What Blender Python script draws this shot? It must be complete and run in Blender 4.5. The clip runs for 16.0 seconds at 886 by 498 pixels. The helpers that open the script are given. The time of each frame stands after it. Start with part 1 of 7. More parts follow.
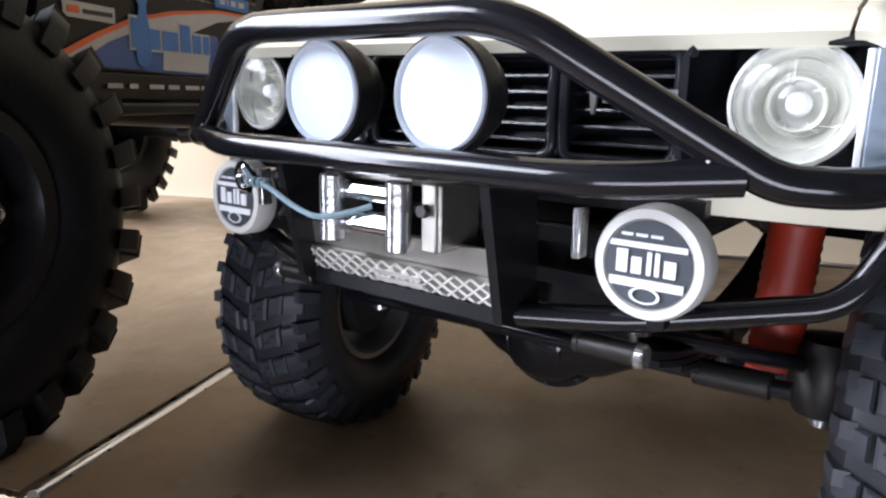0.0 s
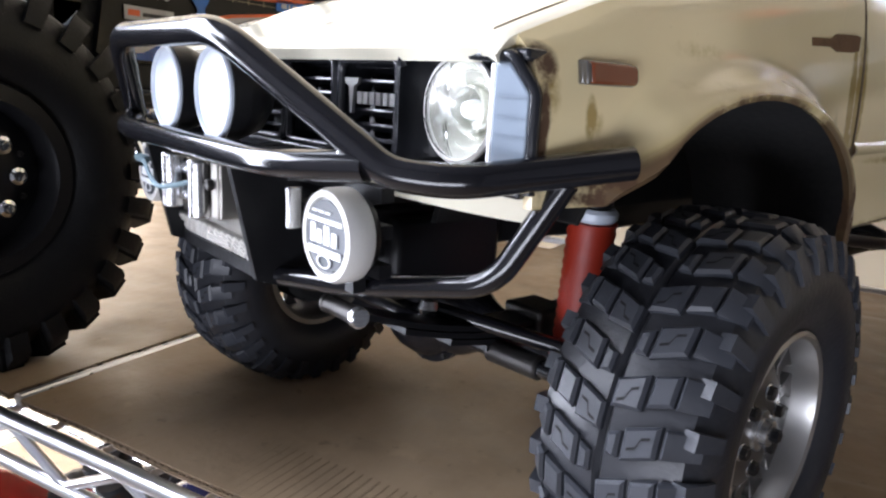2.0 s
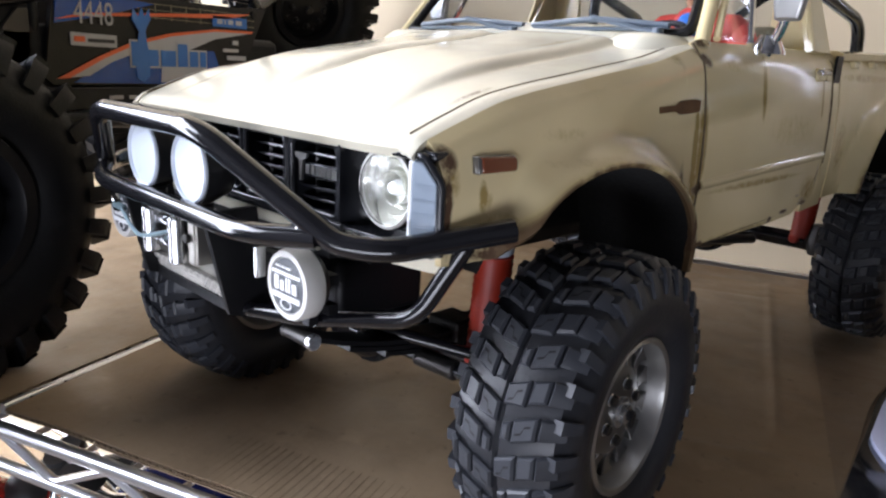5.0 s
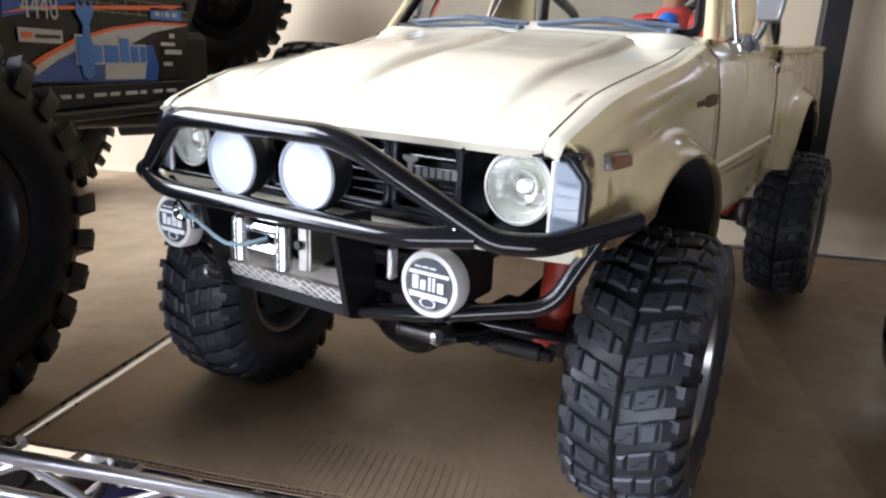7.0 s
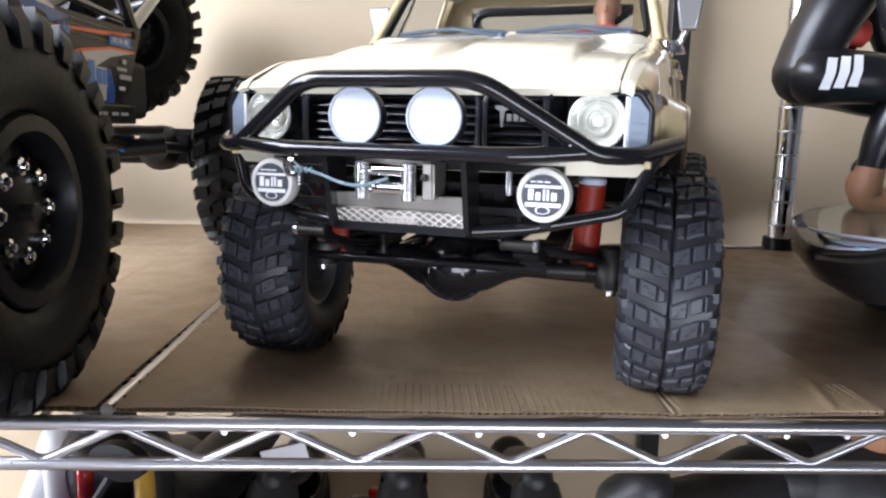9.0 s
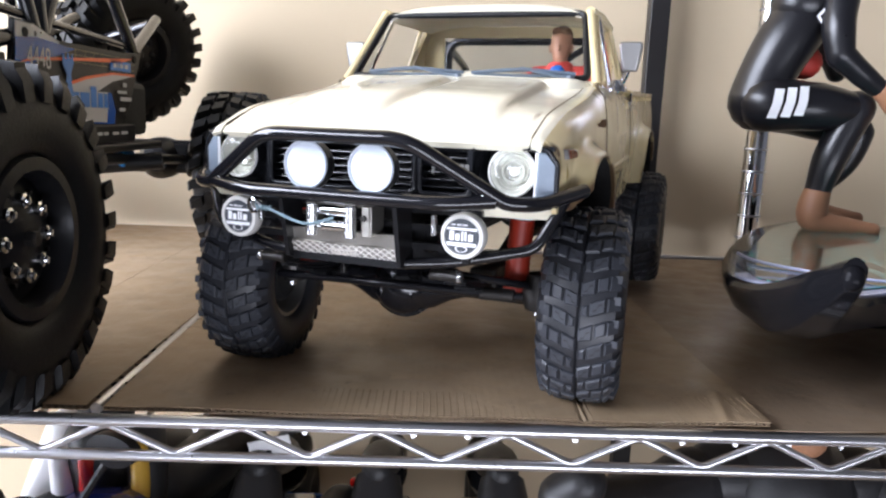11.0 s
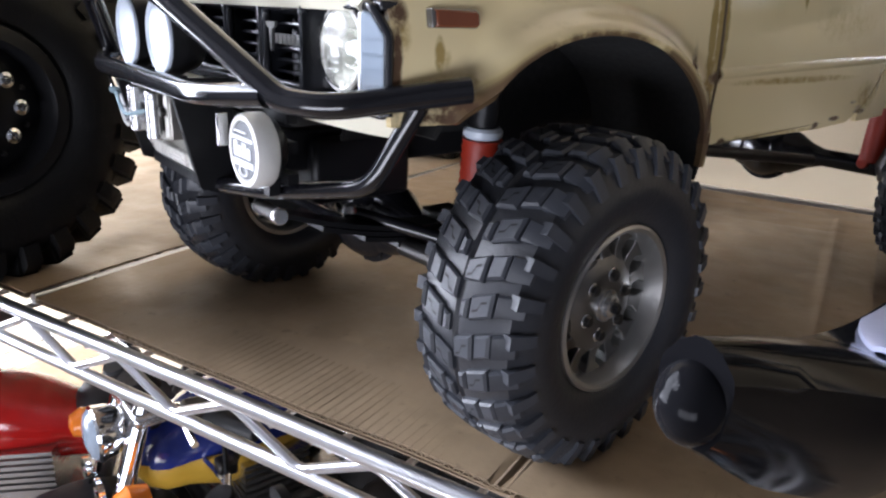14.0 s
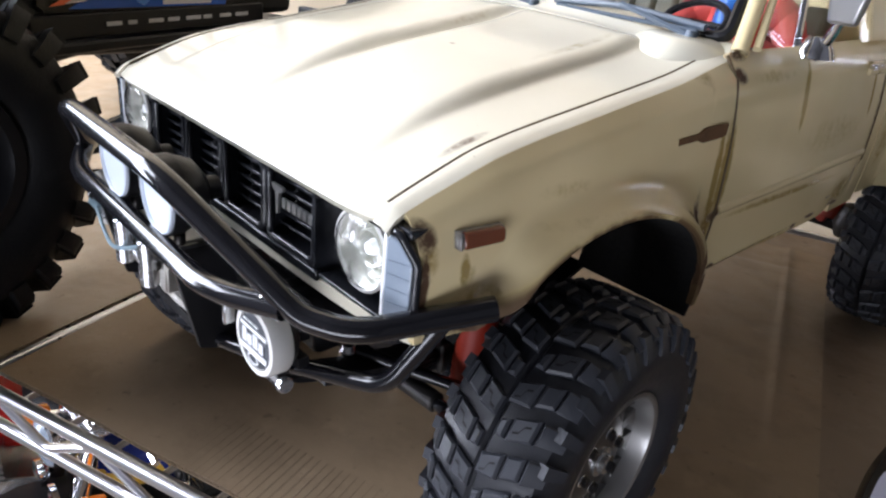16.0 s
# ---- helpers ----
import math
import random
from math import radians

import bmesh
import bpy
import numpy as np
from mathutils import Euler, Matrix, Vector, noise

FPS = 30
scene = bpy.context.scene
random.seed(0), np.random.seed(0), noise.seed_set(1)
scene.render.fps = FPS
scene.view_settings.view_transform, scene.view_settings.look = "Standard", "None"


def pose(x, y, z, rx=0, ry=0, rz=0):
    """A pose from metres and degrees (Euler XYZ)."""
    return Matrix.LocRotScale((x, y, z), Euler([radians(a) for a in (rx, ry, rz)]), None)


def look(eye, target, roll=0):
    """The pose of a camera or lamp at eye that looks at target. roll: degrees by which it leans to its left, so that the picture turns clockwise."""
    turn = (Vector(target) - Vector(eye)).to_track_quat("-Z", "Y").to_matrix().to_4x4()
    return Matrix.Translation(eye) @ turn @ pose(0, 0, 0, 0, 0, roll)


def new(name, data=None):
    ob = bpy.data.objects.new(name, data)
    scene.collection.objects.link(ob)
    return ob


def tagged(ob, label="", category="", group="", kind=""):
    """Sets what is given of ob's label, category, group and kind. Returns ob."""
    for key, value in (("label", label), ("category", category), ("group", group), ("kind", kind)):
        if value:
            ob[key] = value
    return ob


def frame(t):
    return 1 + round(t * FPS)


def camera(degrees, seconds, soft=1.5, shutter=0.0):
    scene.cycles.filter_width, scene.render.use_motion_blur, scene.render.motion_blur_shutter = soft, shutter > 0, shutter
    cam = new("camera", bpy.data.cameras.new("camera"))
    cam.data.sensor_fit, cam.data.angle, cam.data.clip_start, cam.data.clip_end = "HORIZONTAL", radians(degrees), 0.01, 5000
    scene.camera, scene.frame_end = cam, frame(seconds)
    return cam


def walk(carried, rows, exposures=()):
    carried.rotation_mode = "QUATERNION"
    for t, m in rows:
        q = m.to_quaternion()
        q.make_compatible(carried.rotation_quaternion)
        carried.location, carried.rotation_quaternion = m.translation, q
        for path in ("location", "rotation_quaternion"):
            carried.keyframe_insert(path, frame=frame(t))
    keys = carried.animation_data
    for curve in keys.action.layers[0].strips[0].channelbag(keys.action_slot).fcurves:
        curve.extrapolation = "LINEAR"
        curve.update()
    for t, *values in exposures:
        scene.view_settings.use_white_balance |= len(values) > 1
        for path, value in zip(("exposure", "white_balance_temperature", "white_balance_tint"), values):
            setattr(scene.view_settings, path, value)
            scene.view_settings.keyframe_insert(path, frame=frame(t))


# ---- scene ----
cam = camera(63.7, 16.0, soft=2.3)
U = 0.10            # one unit of the plan, in metres
METRES, TILT, LEAN, TURN = 8.0 * U, -11.79, -0.487, 16.60
ROWS = [
    (0.0, 0.0, 0.0, 0.0, 0.0, 0.0, -0.0),
    (0.5, 0.0365, -0.0053, 0.0121, 1.42, 0.52, -0.81),
    (1.0, 0.0534, -0.0142, 0.0046, 2.46, 0.44, -0.95),
    (1.5, 0.0854, -0.0246, 0.0012, 4.68, 0.61, -1.79),
    (2.0, 0.1047, -0.0209, -0.0026, 12.32, -0.46, -4.59),
    (2.5, 0.1215, -0.0232, -0.0005, 21.56, -3.15, -5.8),
    (3.0, 0.1286, -0.0332, 0.0085, 22.26, -2.32, -6.53),
    (3.5, 0.1242, -0.0432, 0.0182, 19.09, -1.58, -5.68),
    (4.0, 0.1228, -0.0522, 0.0177, 16.37, -1.08, -4.7),
    (4.5, 0.1259, -0.0654, 0.0105, 11.18, -1.41, -3.74),
    (4.7, 0.1216, -0.0711, 0.0165, 9.3, -1.99, -3.38),
    (6.8, 0.0527, -0.0861, 0.0294, -2.51, -3.41, -1.29),
    (7.0, 0.0262, -0.0924, 0.0225, -4.58, -3.38, -0.27),
    (7.5, -0.0159, -0.0883, -0.0073, -11.58, -1.15, 2.42),
    (8.0, -0.0714, -0.0921, -0.0294, -15.13, 1.26, 4.07),
    (8.2, -0.0864, -0.0983, -0.0284, -16.22, 1.55, 4.42),
    (10.3, -0.1041, -0.1679, -0.0256, -19.21, 1.3, 3.43),
    (10.5, -0.09, -0.1775, -0.0208, -18.66, 1.02, 3.54),
    (11.0, -0.0747, -0.1951, -0.0132, -17.32, 0.71, 2.89),
    (11.5, -0.0027, -0.2134, 0.0235, -11.82, -1.23, 2.5),
    (12.0, 0.0552, -0.2205, 0.024, -1.23, -4.81, -0.25),
    (12.5, 0.111, -0.1889, 0.0374, 3.46, -6.1, -0.49),
    (13.0, 0.1411, -0.1293, 0.0407, 8.71, -7.2, -0.99),
    (13.5, 0.1503, -0.0797, 0.0163, 12.09, -7.23, -2.5),
    (14.0, 0.1545, -0.0595, -0.0044, 14.13, -6.4, -3.99),
    (14.5, 0.1536, -0.057, 0.0138, 13.09, -6.61, -4.73),
    (15.0, 0.1298, -0.044, 0.0364, 11.09, -8.1, -5.35),
    (15.5, 0.1233, -0.0452, 0.0578, 10.28, -11.03, -5.88),
    (16.0, 0.1212, -0.0513, 0.0754, 9.52, -12.35, -6.53),
]
EXPOSURES = [(0.0, -0.11), (0.6, -0.07), (1.2, -0.05), (2.2, 0.42), (2.7, 0.47), (3.5, 0.27), (4.5, -0.04), (7.0, -0.08), (7.5, -0.05), (8.2, 0.15), (10.5, 0.15), (11.5, 0.17), (12.5, 0.20), (13.0, 0.13), (14.0, 0.34), (14.6, 0.40), (15.1, 0.44), (16.0, -0.03)]
walk(cam, [(t, pose(0, 0, 0, 0, -1.0, 0) @ pose(1.636 * U, -1.392 * U, 1.100 * U, TILT, LEAN, TURN)
            @ pose(METRES * x, METRES * y, METRES * z, 90 + pitch, roll, yaw)) for t, x, y, z, yaw, pitch, roll in ROWS],
     exposures=EXPOSURES)

# ---- light: a daylit room, its window behind and to the side of the camera, and two added fill lamps ----
world = bpy.data.worlds.new("world")
scene.world = world
world.use_nodes = True
sky = world.node_tree.nodes.new("ShaderNodeTexSky")
sky.sky_type, sky.sun_disc, sky.sun_elevation, sky.sun_rotation = "NISHITA", False, radians(50), radians(160)
world.node_tree.links.new(sky.outputs[0], world.node_tree.nodes["Background"].inputs[0])
world.node_tree.nodes["Background"].inputs[1].default_value = 0.06


def area_light(name, eye, target, width, height, watts, colour):
    data = bpy.data.lights.new(name, "AREA")
    data.shape, data.size, data.size_y, data.energy, data.color = "RECTANGLE", width, height, watts, colour
    ob = new(name, data)
    ob.matrix_world = look(eye, target)
    return ob


area_light("west_window_daylight", (-1.62, -0.34, 0.50), (1.0, -0.34, 0.25), 1.2, 2.1, 152, (0.80, 0.845, 1.0))
# Added fill from low in front; no window is known there.
area_light("south_fill_light", (0.30, -1.62, -0.48), (0.15, 0.0, -0.22), 1.6, 0.5, 24, (0.82, 0.855, 1.0))
# Added fill that brightens the front of the card; no corner window is known.
area_light("corner_fill_light", (-1.62, -1.20, 1.10), (0.1, 0.0, 0.05), 0.8, 0.7, 34, (0.80, 0.845, 1.0))
scene.view_settings.exposure = 0.22

# ---- materials ----
def shader(name):
    m = bpy.data.materials.new(name)
    m.use_nodes = True
    return m, m.node_tree.nodes, m.node_tree.links, m.node_tree.nodes["Principled BSDF"]


def plain(name, colour, rough=0.5, metal=0.0, grain=0.12, scale=60.0, bump=0.15, dirt=0.0, dirt_colour=(0.12, 0.07, 0.03), coat=0.0):
    """A surface with fine grain, a broad uneven tone, and, where dirt is given, blotches of it."""
    m, n, l, p = shader(name)
    co = n.new("ShaderNodeTexCoord")
    fine, broad = n.new("ShaderNodeTexNoise"), n.new("ShaderNodeTexNoise")
    fine.inputs["Scale"].default_value, fine.inputs["Detail"].default_value = scale * 9, 6
    broad.inputs["Scale"].default_value, broad.inputs["Detail"].default_value = scale, 4
    for t in (fine, broad):
        l.new(co.outputs["Object"], t.inputs["Vector"])
    mix = n.new("ShaderNodeMix")
    mix.data_type = "RGBA"
    mix.inputs["A"].default_value = (*[c * (1 - grain) for c in colour], 1)
    mix.inputs["B"].default_value = (*[min(1, c * (1 + grain)) for c in colour], 1)
    l.new(broad.outputs["Fac"], mix.inputs["Factor"])
    out = mix.outputs["Result"]
    if dirt:
        ramp = n.new("ShaderNodeValToRGB")
        ramp.color_ramp.elements[0].position, ramp.color_ramp.elements[1].position = 0.60 - dirt * 0.2, 0.80
        patch = n.new("ShaderNodeTexNoise")
        patch.inputs["Scale"].default_value, patch.inputs["Detail"].default_value, patch.inputs["Roughness"].default_value = scale * 0.5, 8, 0.65
        l.new(co.outputs["Object"], patch.inputs["Vector"])
        l.new(patch.outputs["Fac"], ramp.inputs["Fac"])
        over = n.new("ShaderNodeMix")
        over.data_type = "RGBA"
        over.inputs["B"].default_value = (*dirt_colour, 1)
        l.new(out, over.inputs["A"])
        l.new(ramp.outputs["Color"], over.inputs["Factor"])
        out = over.outputs["Result"]
    l.new(out, p.inputs["Base Color"])
    rmap = n.new("ShaderNodeMapRange")
    rmap.inputs["To Min"].default_value, rmap.inputs["To Max"].default_value = max(0.02, rough * 0.8), min(1, rough * 1.2)
    l.new(fine.outputs["Fac"], rmap.inputs["Value"])
    l.new(rmap.outputs["Result"], p.inputs["Roughness"])
    p.inputs["Metallic"].default_value = metal
    p.inputs["Coat Weight"].default_value = coat
    if bump:
        b = n.new("ShaderNodeBump")
        b.inputs["Strength"].default_value, b.inputs["Distance"].default_value = bump, 0.0006
        l.new(fine.outputs["Fac"], b.inputs["Height"])
        l.new(b.outputs["Normal"], p.inputs["Normal"])
    return m


def glass(name, colour=(0.95, 0.97, 0.97), rough=0.02):
    m, n, l, p = shader(name)
    p.inputs["Base Color"].default_value = (*colour, 1)
    p.inputs["Transmission Weight"].default_value, p.inputs["Roughness"].default_value, p.inputs["IOR"].default_value = 1.0, rough, 1.3
    return m


def weathered(name, colour, dark, ochre, plan=False, lips=(), grime_most=0.46):
    """Glossy old paint. dark and ochre: rust and streaks at (along, up, half length, half height, strength), in plan units;
    with plan, at (across, along, ...) on upward faces."""
    m, n, l, p = shader(name)
    co = n.new("ShaderNodeTexCoord")

    def noise_at(scale, detail=6, rough=0.6):
        t = n.new("ShaderNodeTexNoise")
        t.inputs["Scale"].default_value, t.inputs["Detail"].default_value, t.inputs["Roughness"].default_value = scale, detail, rough
        l.new(co.outputs["Object"], t.inputs["Vector"])
        return t.outputs["Fac"]

    def math_node(op, a, b):
        t = n.new("ShaderNodeMath")
        t.operation = op
        for k, v in enumerate((a, b)):
            if isinstance(v, (int, float)):
                t.inputs[k].default_value = v
            else:
                l.new(v, t.inputs[k])
        return t.outputs[0]

    def mapped(v, a, b, c=0.0, d=1.0):
        t = n.new("ShaderNodeMapRange")
        t.interpolation_type = "SMOOTHSTEP"
        for k, q in zip(("From Min", "From Max", "To Min", "To Max"), (a, b, c, d)):
            t.inputs[k].default_value = q
        l.new(v, t.inputs["Value"])
        return t.outputs[0]

    ragged = noise_at(260, 8, 0.7)

    def mask(spots):
        total = None
        for s, z, rs, rz, k in spots:
            mp = n.new("ShaderNodeMapping")
            a, b = 1 / (rs * U), 1 / (rz * U)
            mp.inputs["Scale"].default_value = (a, b, 0.0) if plan else (0.0, a, b)
            mp.inputs["Location"].default_value = (-s / rs, -z / rz, 0) if plan else (0, -s / rs, -z / rz)
            l.new(co.outputs["Object"], mp.inputs["Vector"])
            ln = n.new("ShaderNodeVectorMath")
            ln.operation = "LENGTH"
            l.new(mp.outputs[0], ln.inputs[0])
            one = math_node("MULTIPLY", mapped(ln.outputs["Value"], 1.25, 0.25), k)
            total = one if total is None else math_node("MAXIMUM", total, one)
        worn = math_node("MULTIPLY", total, mapped(ragged, 0.25, 0.75, 0.45, 1.25))
        return mapped(worn, 0.12, 0.75)

    def over(base, col, fac):
        t = n.new("ShaderNodeMix")
        t.data_type = "RGBA"
        t.inputs["B"].default_value = (*col, 1)
        if isinstance(base, tuple):
            t.inputs["A"].default_value = (*base, 1)
        else:
            l.new(base, t.inputs["A"])
        l.new(fac, t.inputs["Factor"])
        return t.outputs["Result"]

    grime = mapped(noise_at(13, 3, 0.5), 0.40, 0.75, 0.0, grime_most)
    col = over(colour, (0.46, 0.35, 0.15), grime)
    specks = mapped(noise_at(420, 3, 0.5), 0.72, 0.80, 0.0, 0.35)
    col = over(col, (0.25, 0.17, 0.08), specks)
    och, drk = mask(ochre), mask(dark)
    for sc, zc, a, b in lips:                      # rust that creeps in from the edge of a wheel arch
        mp, ln = n.new("ShaderNodeMapping"), n.new("ShaderNodeVectorMath")
        mp.inputs["Scale"].default_value = (0.0, 1 / (a * U), 1 / (b * U))
        mp.inputs["Location"].default_value = (0, -sc / a, -zc / b)
        ln.operation = "LENGTH"
        l.new(co.outputs["Object"], mp.inputs["Vector"])
        l.new(mp.outputs[0], ln.inputs[0])
        edge = math_node("MULTIPLY", mapped(ln.outputs["Value"], 1.11, 1.0), mapped(noise_at(38, 5), 0.36, 0.54, 0.15, 1.0))
        och = math_node("MAXIMUM", och, math_node("MULTIPLY", edge, 0.9))
        drk = math_node("MAXIMUM", drk, mapped(edge, 0.42, 0.95, 0.0, 0.9))
    col = over(col, (0.38, 0.27, 0.09), och)
    col = over(col, (0.085, 0.042, 0.018), drk)
    l.new(col, p.inputs["Base Color"])
    rough = math_node("MAXIMUM", mapped(noise_at(60), 0.3, 0.8, 0.13, 0.27), math_node("MULTIPLY", drk, 0.8))
    l.new(rough, p.inputs["Roughness"])
    p.inputs["Coat Weight"].default_value, p.inputs["Coat Roughness"].default_value = 0.5, 0.08
    b = n.new("ShaderNodeBump")
    b.inputs["Strength"].default_value, b.inputs["Distance"].default_value = 0.12, 0.0004
    l.new(noise_at(90, 4), b.inputs["Height"])
    l.new(b.outputs["Normal"], p.inputs["Normal"])
    return m


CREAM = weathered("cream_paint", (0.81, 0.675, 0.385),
                  [(0.225, 1.19, 0.035, 0.045, 0.9), (0.222, 1.07, 0.016, 0.13, 1.0), (1.548, 0.80, 0.03, 0.022, 1.3), (2.21, 0.815, 0.03, 0.018, 1.3), (2.36, 0.835, 0.06, 0.014, 1.0), (2.50, 0.895, 0.04, 0.012, 0.6), (1.40, 0.90, 0.03, 0.10, 1.1), (1.305, 0.95, 0.03, 0.20, 1.0), (1.41, 0.79, 0.07, 0.06, 0.9), (0.36, 0.985, 0.07, 0.045, 0.8),
                   (2.56, 0.87, 0.06, 0.016, 0.6), (1.49, 1.515, 0.06, 0.022, 0.8), (1.43, 1.02, 0.05, 0.028, 0.8), (2.20, 0.80, 0.05, 0.02, 0.7), (0.27, 0.90, 0.08, 0.03, 0.7),
                   (2.69, 0.98, 0.02, 0.08, 0.6), (2.58, 0.855, 0.08, 0.018, 0.7), (1.355, 0.84, 0.055, 0.12, 1.0), (1.44, 0.86, 0.018, 0.12, 0.9), (1.445, 1.12, 0.012, 0.30, 0.7), (2.725, 1.25, 0.012, 0.28, 0.6), (1.47, 1.46, 0.05, 0.03, 0.8), (0.33, 0.955, 0.10, 0.02, 0.9), (1.70, 0.765, 0.25, 0.012, 0.7)],
                  [(1.388, 1.16, 0.022, 0.17, 1.4), (1.95, 1.37, 0.022, 0.14, 1.5), (1.40, 0.95, 0.05, 0.25, 0.8), (0.40, 1.02, 0.14, 0.06, 0.5), (1.90, 0.80, 0.5, 0.03, 0.5), (2.60, 0.92, 0.12, 0.08, 0.6), (2.62, 1.34, 0.015, 0.12, 1.3), (0.33, 1.10, 0.018, 0.05, 1.0), (1.30, 1.46, 0.05, 0.03, 0.5), (1.440, 1.17, 0.040, 0.20, 1.2), (2.0, 1.0, 0.60, 0.018, 0.7), (0.65, 1.24, 0.14, 0.03, 0.35),
                   (0.34, 1.09, 0.030, 0.04, 0.45), (2.73, 1.2, 0.025, 0.30, 0.8), (3.3, 1.43, 0.55, 0.03, 0.6), (0.80, 1.17, 0.45, 0.02, 0.3), (0.23, 1.15, 0.035, 0.08, 0.6), (0.30, 0.92, 0.30, 0.03, 0.8),
                   (1.70, 1.45, 0.20, 0.03, 0.4), (2.95, 1.1, 0.10, 0.20, 0.5), (2.3, 1.2, 0.4, 0.10, 0.35), (4.2, 1.15, 0.3, 0.1, 0.4)],
                  lips=((0.815, 0.80, 0.495, 0.35), (3.70, 0.88, 0.50, 0.36)))
# Paler cream for top faces and valance: bright light put in the colour.
LITCREAM = weathered("lit_cream_paint", (0.83, 0.785, 0.63),
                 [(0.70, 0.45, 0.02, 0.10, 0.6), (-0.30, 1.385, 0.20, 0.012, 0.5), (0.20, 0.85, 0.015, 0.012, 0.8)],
                 # first two streaks: grime, with the bulge slopes' shading put in the colour
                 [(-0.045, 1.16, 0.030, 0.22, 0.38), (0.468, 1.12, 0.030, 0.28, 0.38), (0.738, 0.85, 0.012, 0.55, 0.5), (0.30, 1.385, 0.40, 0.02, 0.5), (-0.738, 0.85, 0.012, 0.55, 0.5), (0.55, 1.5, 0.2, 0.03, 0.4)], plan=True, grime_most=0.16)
RUST = plain("rust_brown", (0.13, 0.065, 0.025), 0.85, grain=0.5, scale=160, bump=0.4)
SEAM = plain("dark_seam", (0.10, 0.07, 0.035), 0.8, grain=0.3)
WELL = plain("black_wheel_well", (0.006, 0.006, 0.006), 0.9)
TUBE = plain("black_semigloss_tube", (0.008, 0.008, 0.010), 0.17, grain=0.2, scale=90, bump=0.0, coat=0.25)
PLASTIC = plain("black_plastic", (0.009, 0.009, 0.010), 0.36, grain=0.2)
GRILLE = plain("black_grille", (0.014, 0.015, 0.018), 0.22, grain=0.2)
STEEL = plain("dark_steel", (0.05, 0.047, 0.045), 0.4, metal=0.8, grain=0.3)
CHROME = plain("chrome", (0.82, 0.83, 0.85), 0.10, metal=1.0, grain=0.04, bump=0.0)
WIRE = plain("chromed_wire", (0.66, 0.66, 0.68), 0.30, metal=1.0, grain=0.06, bump=0.03)
ALU = plain("machined_aluminium", (0.55, 0.55, 0.55), 0.24, metal=0.9, grain=0.1, scale=120)
# Tread rubber lighter and bluer than the sidewall: window sheen put in the colour.
LITTREAD = plain("lit_grey_tread_rubber", (0.036, 0.039, 0.047), 0.45, grain=0.25, scale=90, bump=0.15)
WINCH = plain("dull_alloy", (0.40, 0.385, 0.35), 0.40, metal=0.9, grain=0.2, scale=150, bump=0.1)
RIDGE = plain("bright_tread_plate", (0.86, 0.84, 0.80), 0.42, metal=0.7, grain=0.05, scale=120, bump=0.0)
RIM = plain("brushed_rim_metal", (0.46, 0.455, 0.44), 0.32, metal=0.9, grain=0.04, scale=120, bump=0.0)
CAST = plain("dull_cast_rim_face", (0.23, 0.225, 0.22), 0.34, metal=0.9, grain=0.15, scale=120, bump=0.05)
RUBBER = plain("grey_black_rubber", (0.022, 0.023, 0.027), 0.36, grain=0.25, scale=90, bump=0.2)
RUBBER_DARK = plain("black_rubber", (0.0050, 0.0050, 0.0053), 0.46, grain=0.3, scale=90, bump=0.3, dirt=0.1, dirt_colour=(0.025, 0.023, 0.022))
for m in (PLASTIC, RUBBER_DARK):
    m.node_tree.nodes["Principled BSDF"].inputs["Specular IOR Level"].default_value = 0.22
RED = plain("red_shock_boot", (0.34, 0.026, 0.010), 0.5, grain=0.15)
COVER = plain("frosted_lamp_cover", (0.60, 0.66, 0.74), 0.30, grain=0.08, scale=40, bump=0.03, dirt=0.12, dirt_colour=(0.45, 0.52, 0.60))
WHITE = plain("white_plastic", (0.82, 0.83, 0.84), 0.35, grain=0.02, bump=0.02)
# White deck print; the sky's blue light is put into the colour.
DECKWHITE = plain("sky_tinted_white_print", (0.46, 0.49, 0.66), 0.22, grain=0.03, bump=0.0)
PRINTWHITE = plain("dull_white_print", (0.42, 0.43, 0.46), 0.3)
IVORY = plain("aged_white_plastic", (0.64, 0.63, 0.60), 0.45, grain=0.05)
GREY = plain("grey_print", (0.05, 0.056, 0.066), 0.45)
BLACKINK = plain("black_print", (0.02, 0.02, 0.025), 0.5)
ORANGE = plain("amber_lens", (0.17, 0.045, 0.016), 0.25, grain=0.2, coat=0.5)
AMBER = plain("orange_indicator", (0.85, 0.22, 0.02), 0.25, coat=0.4)


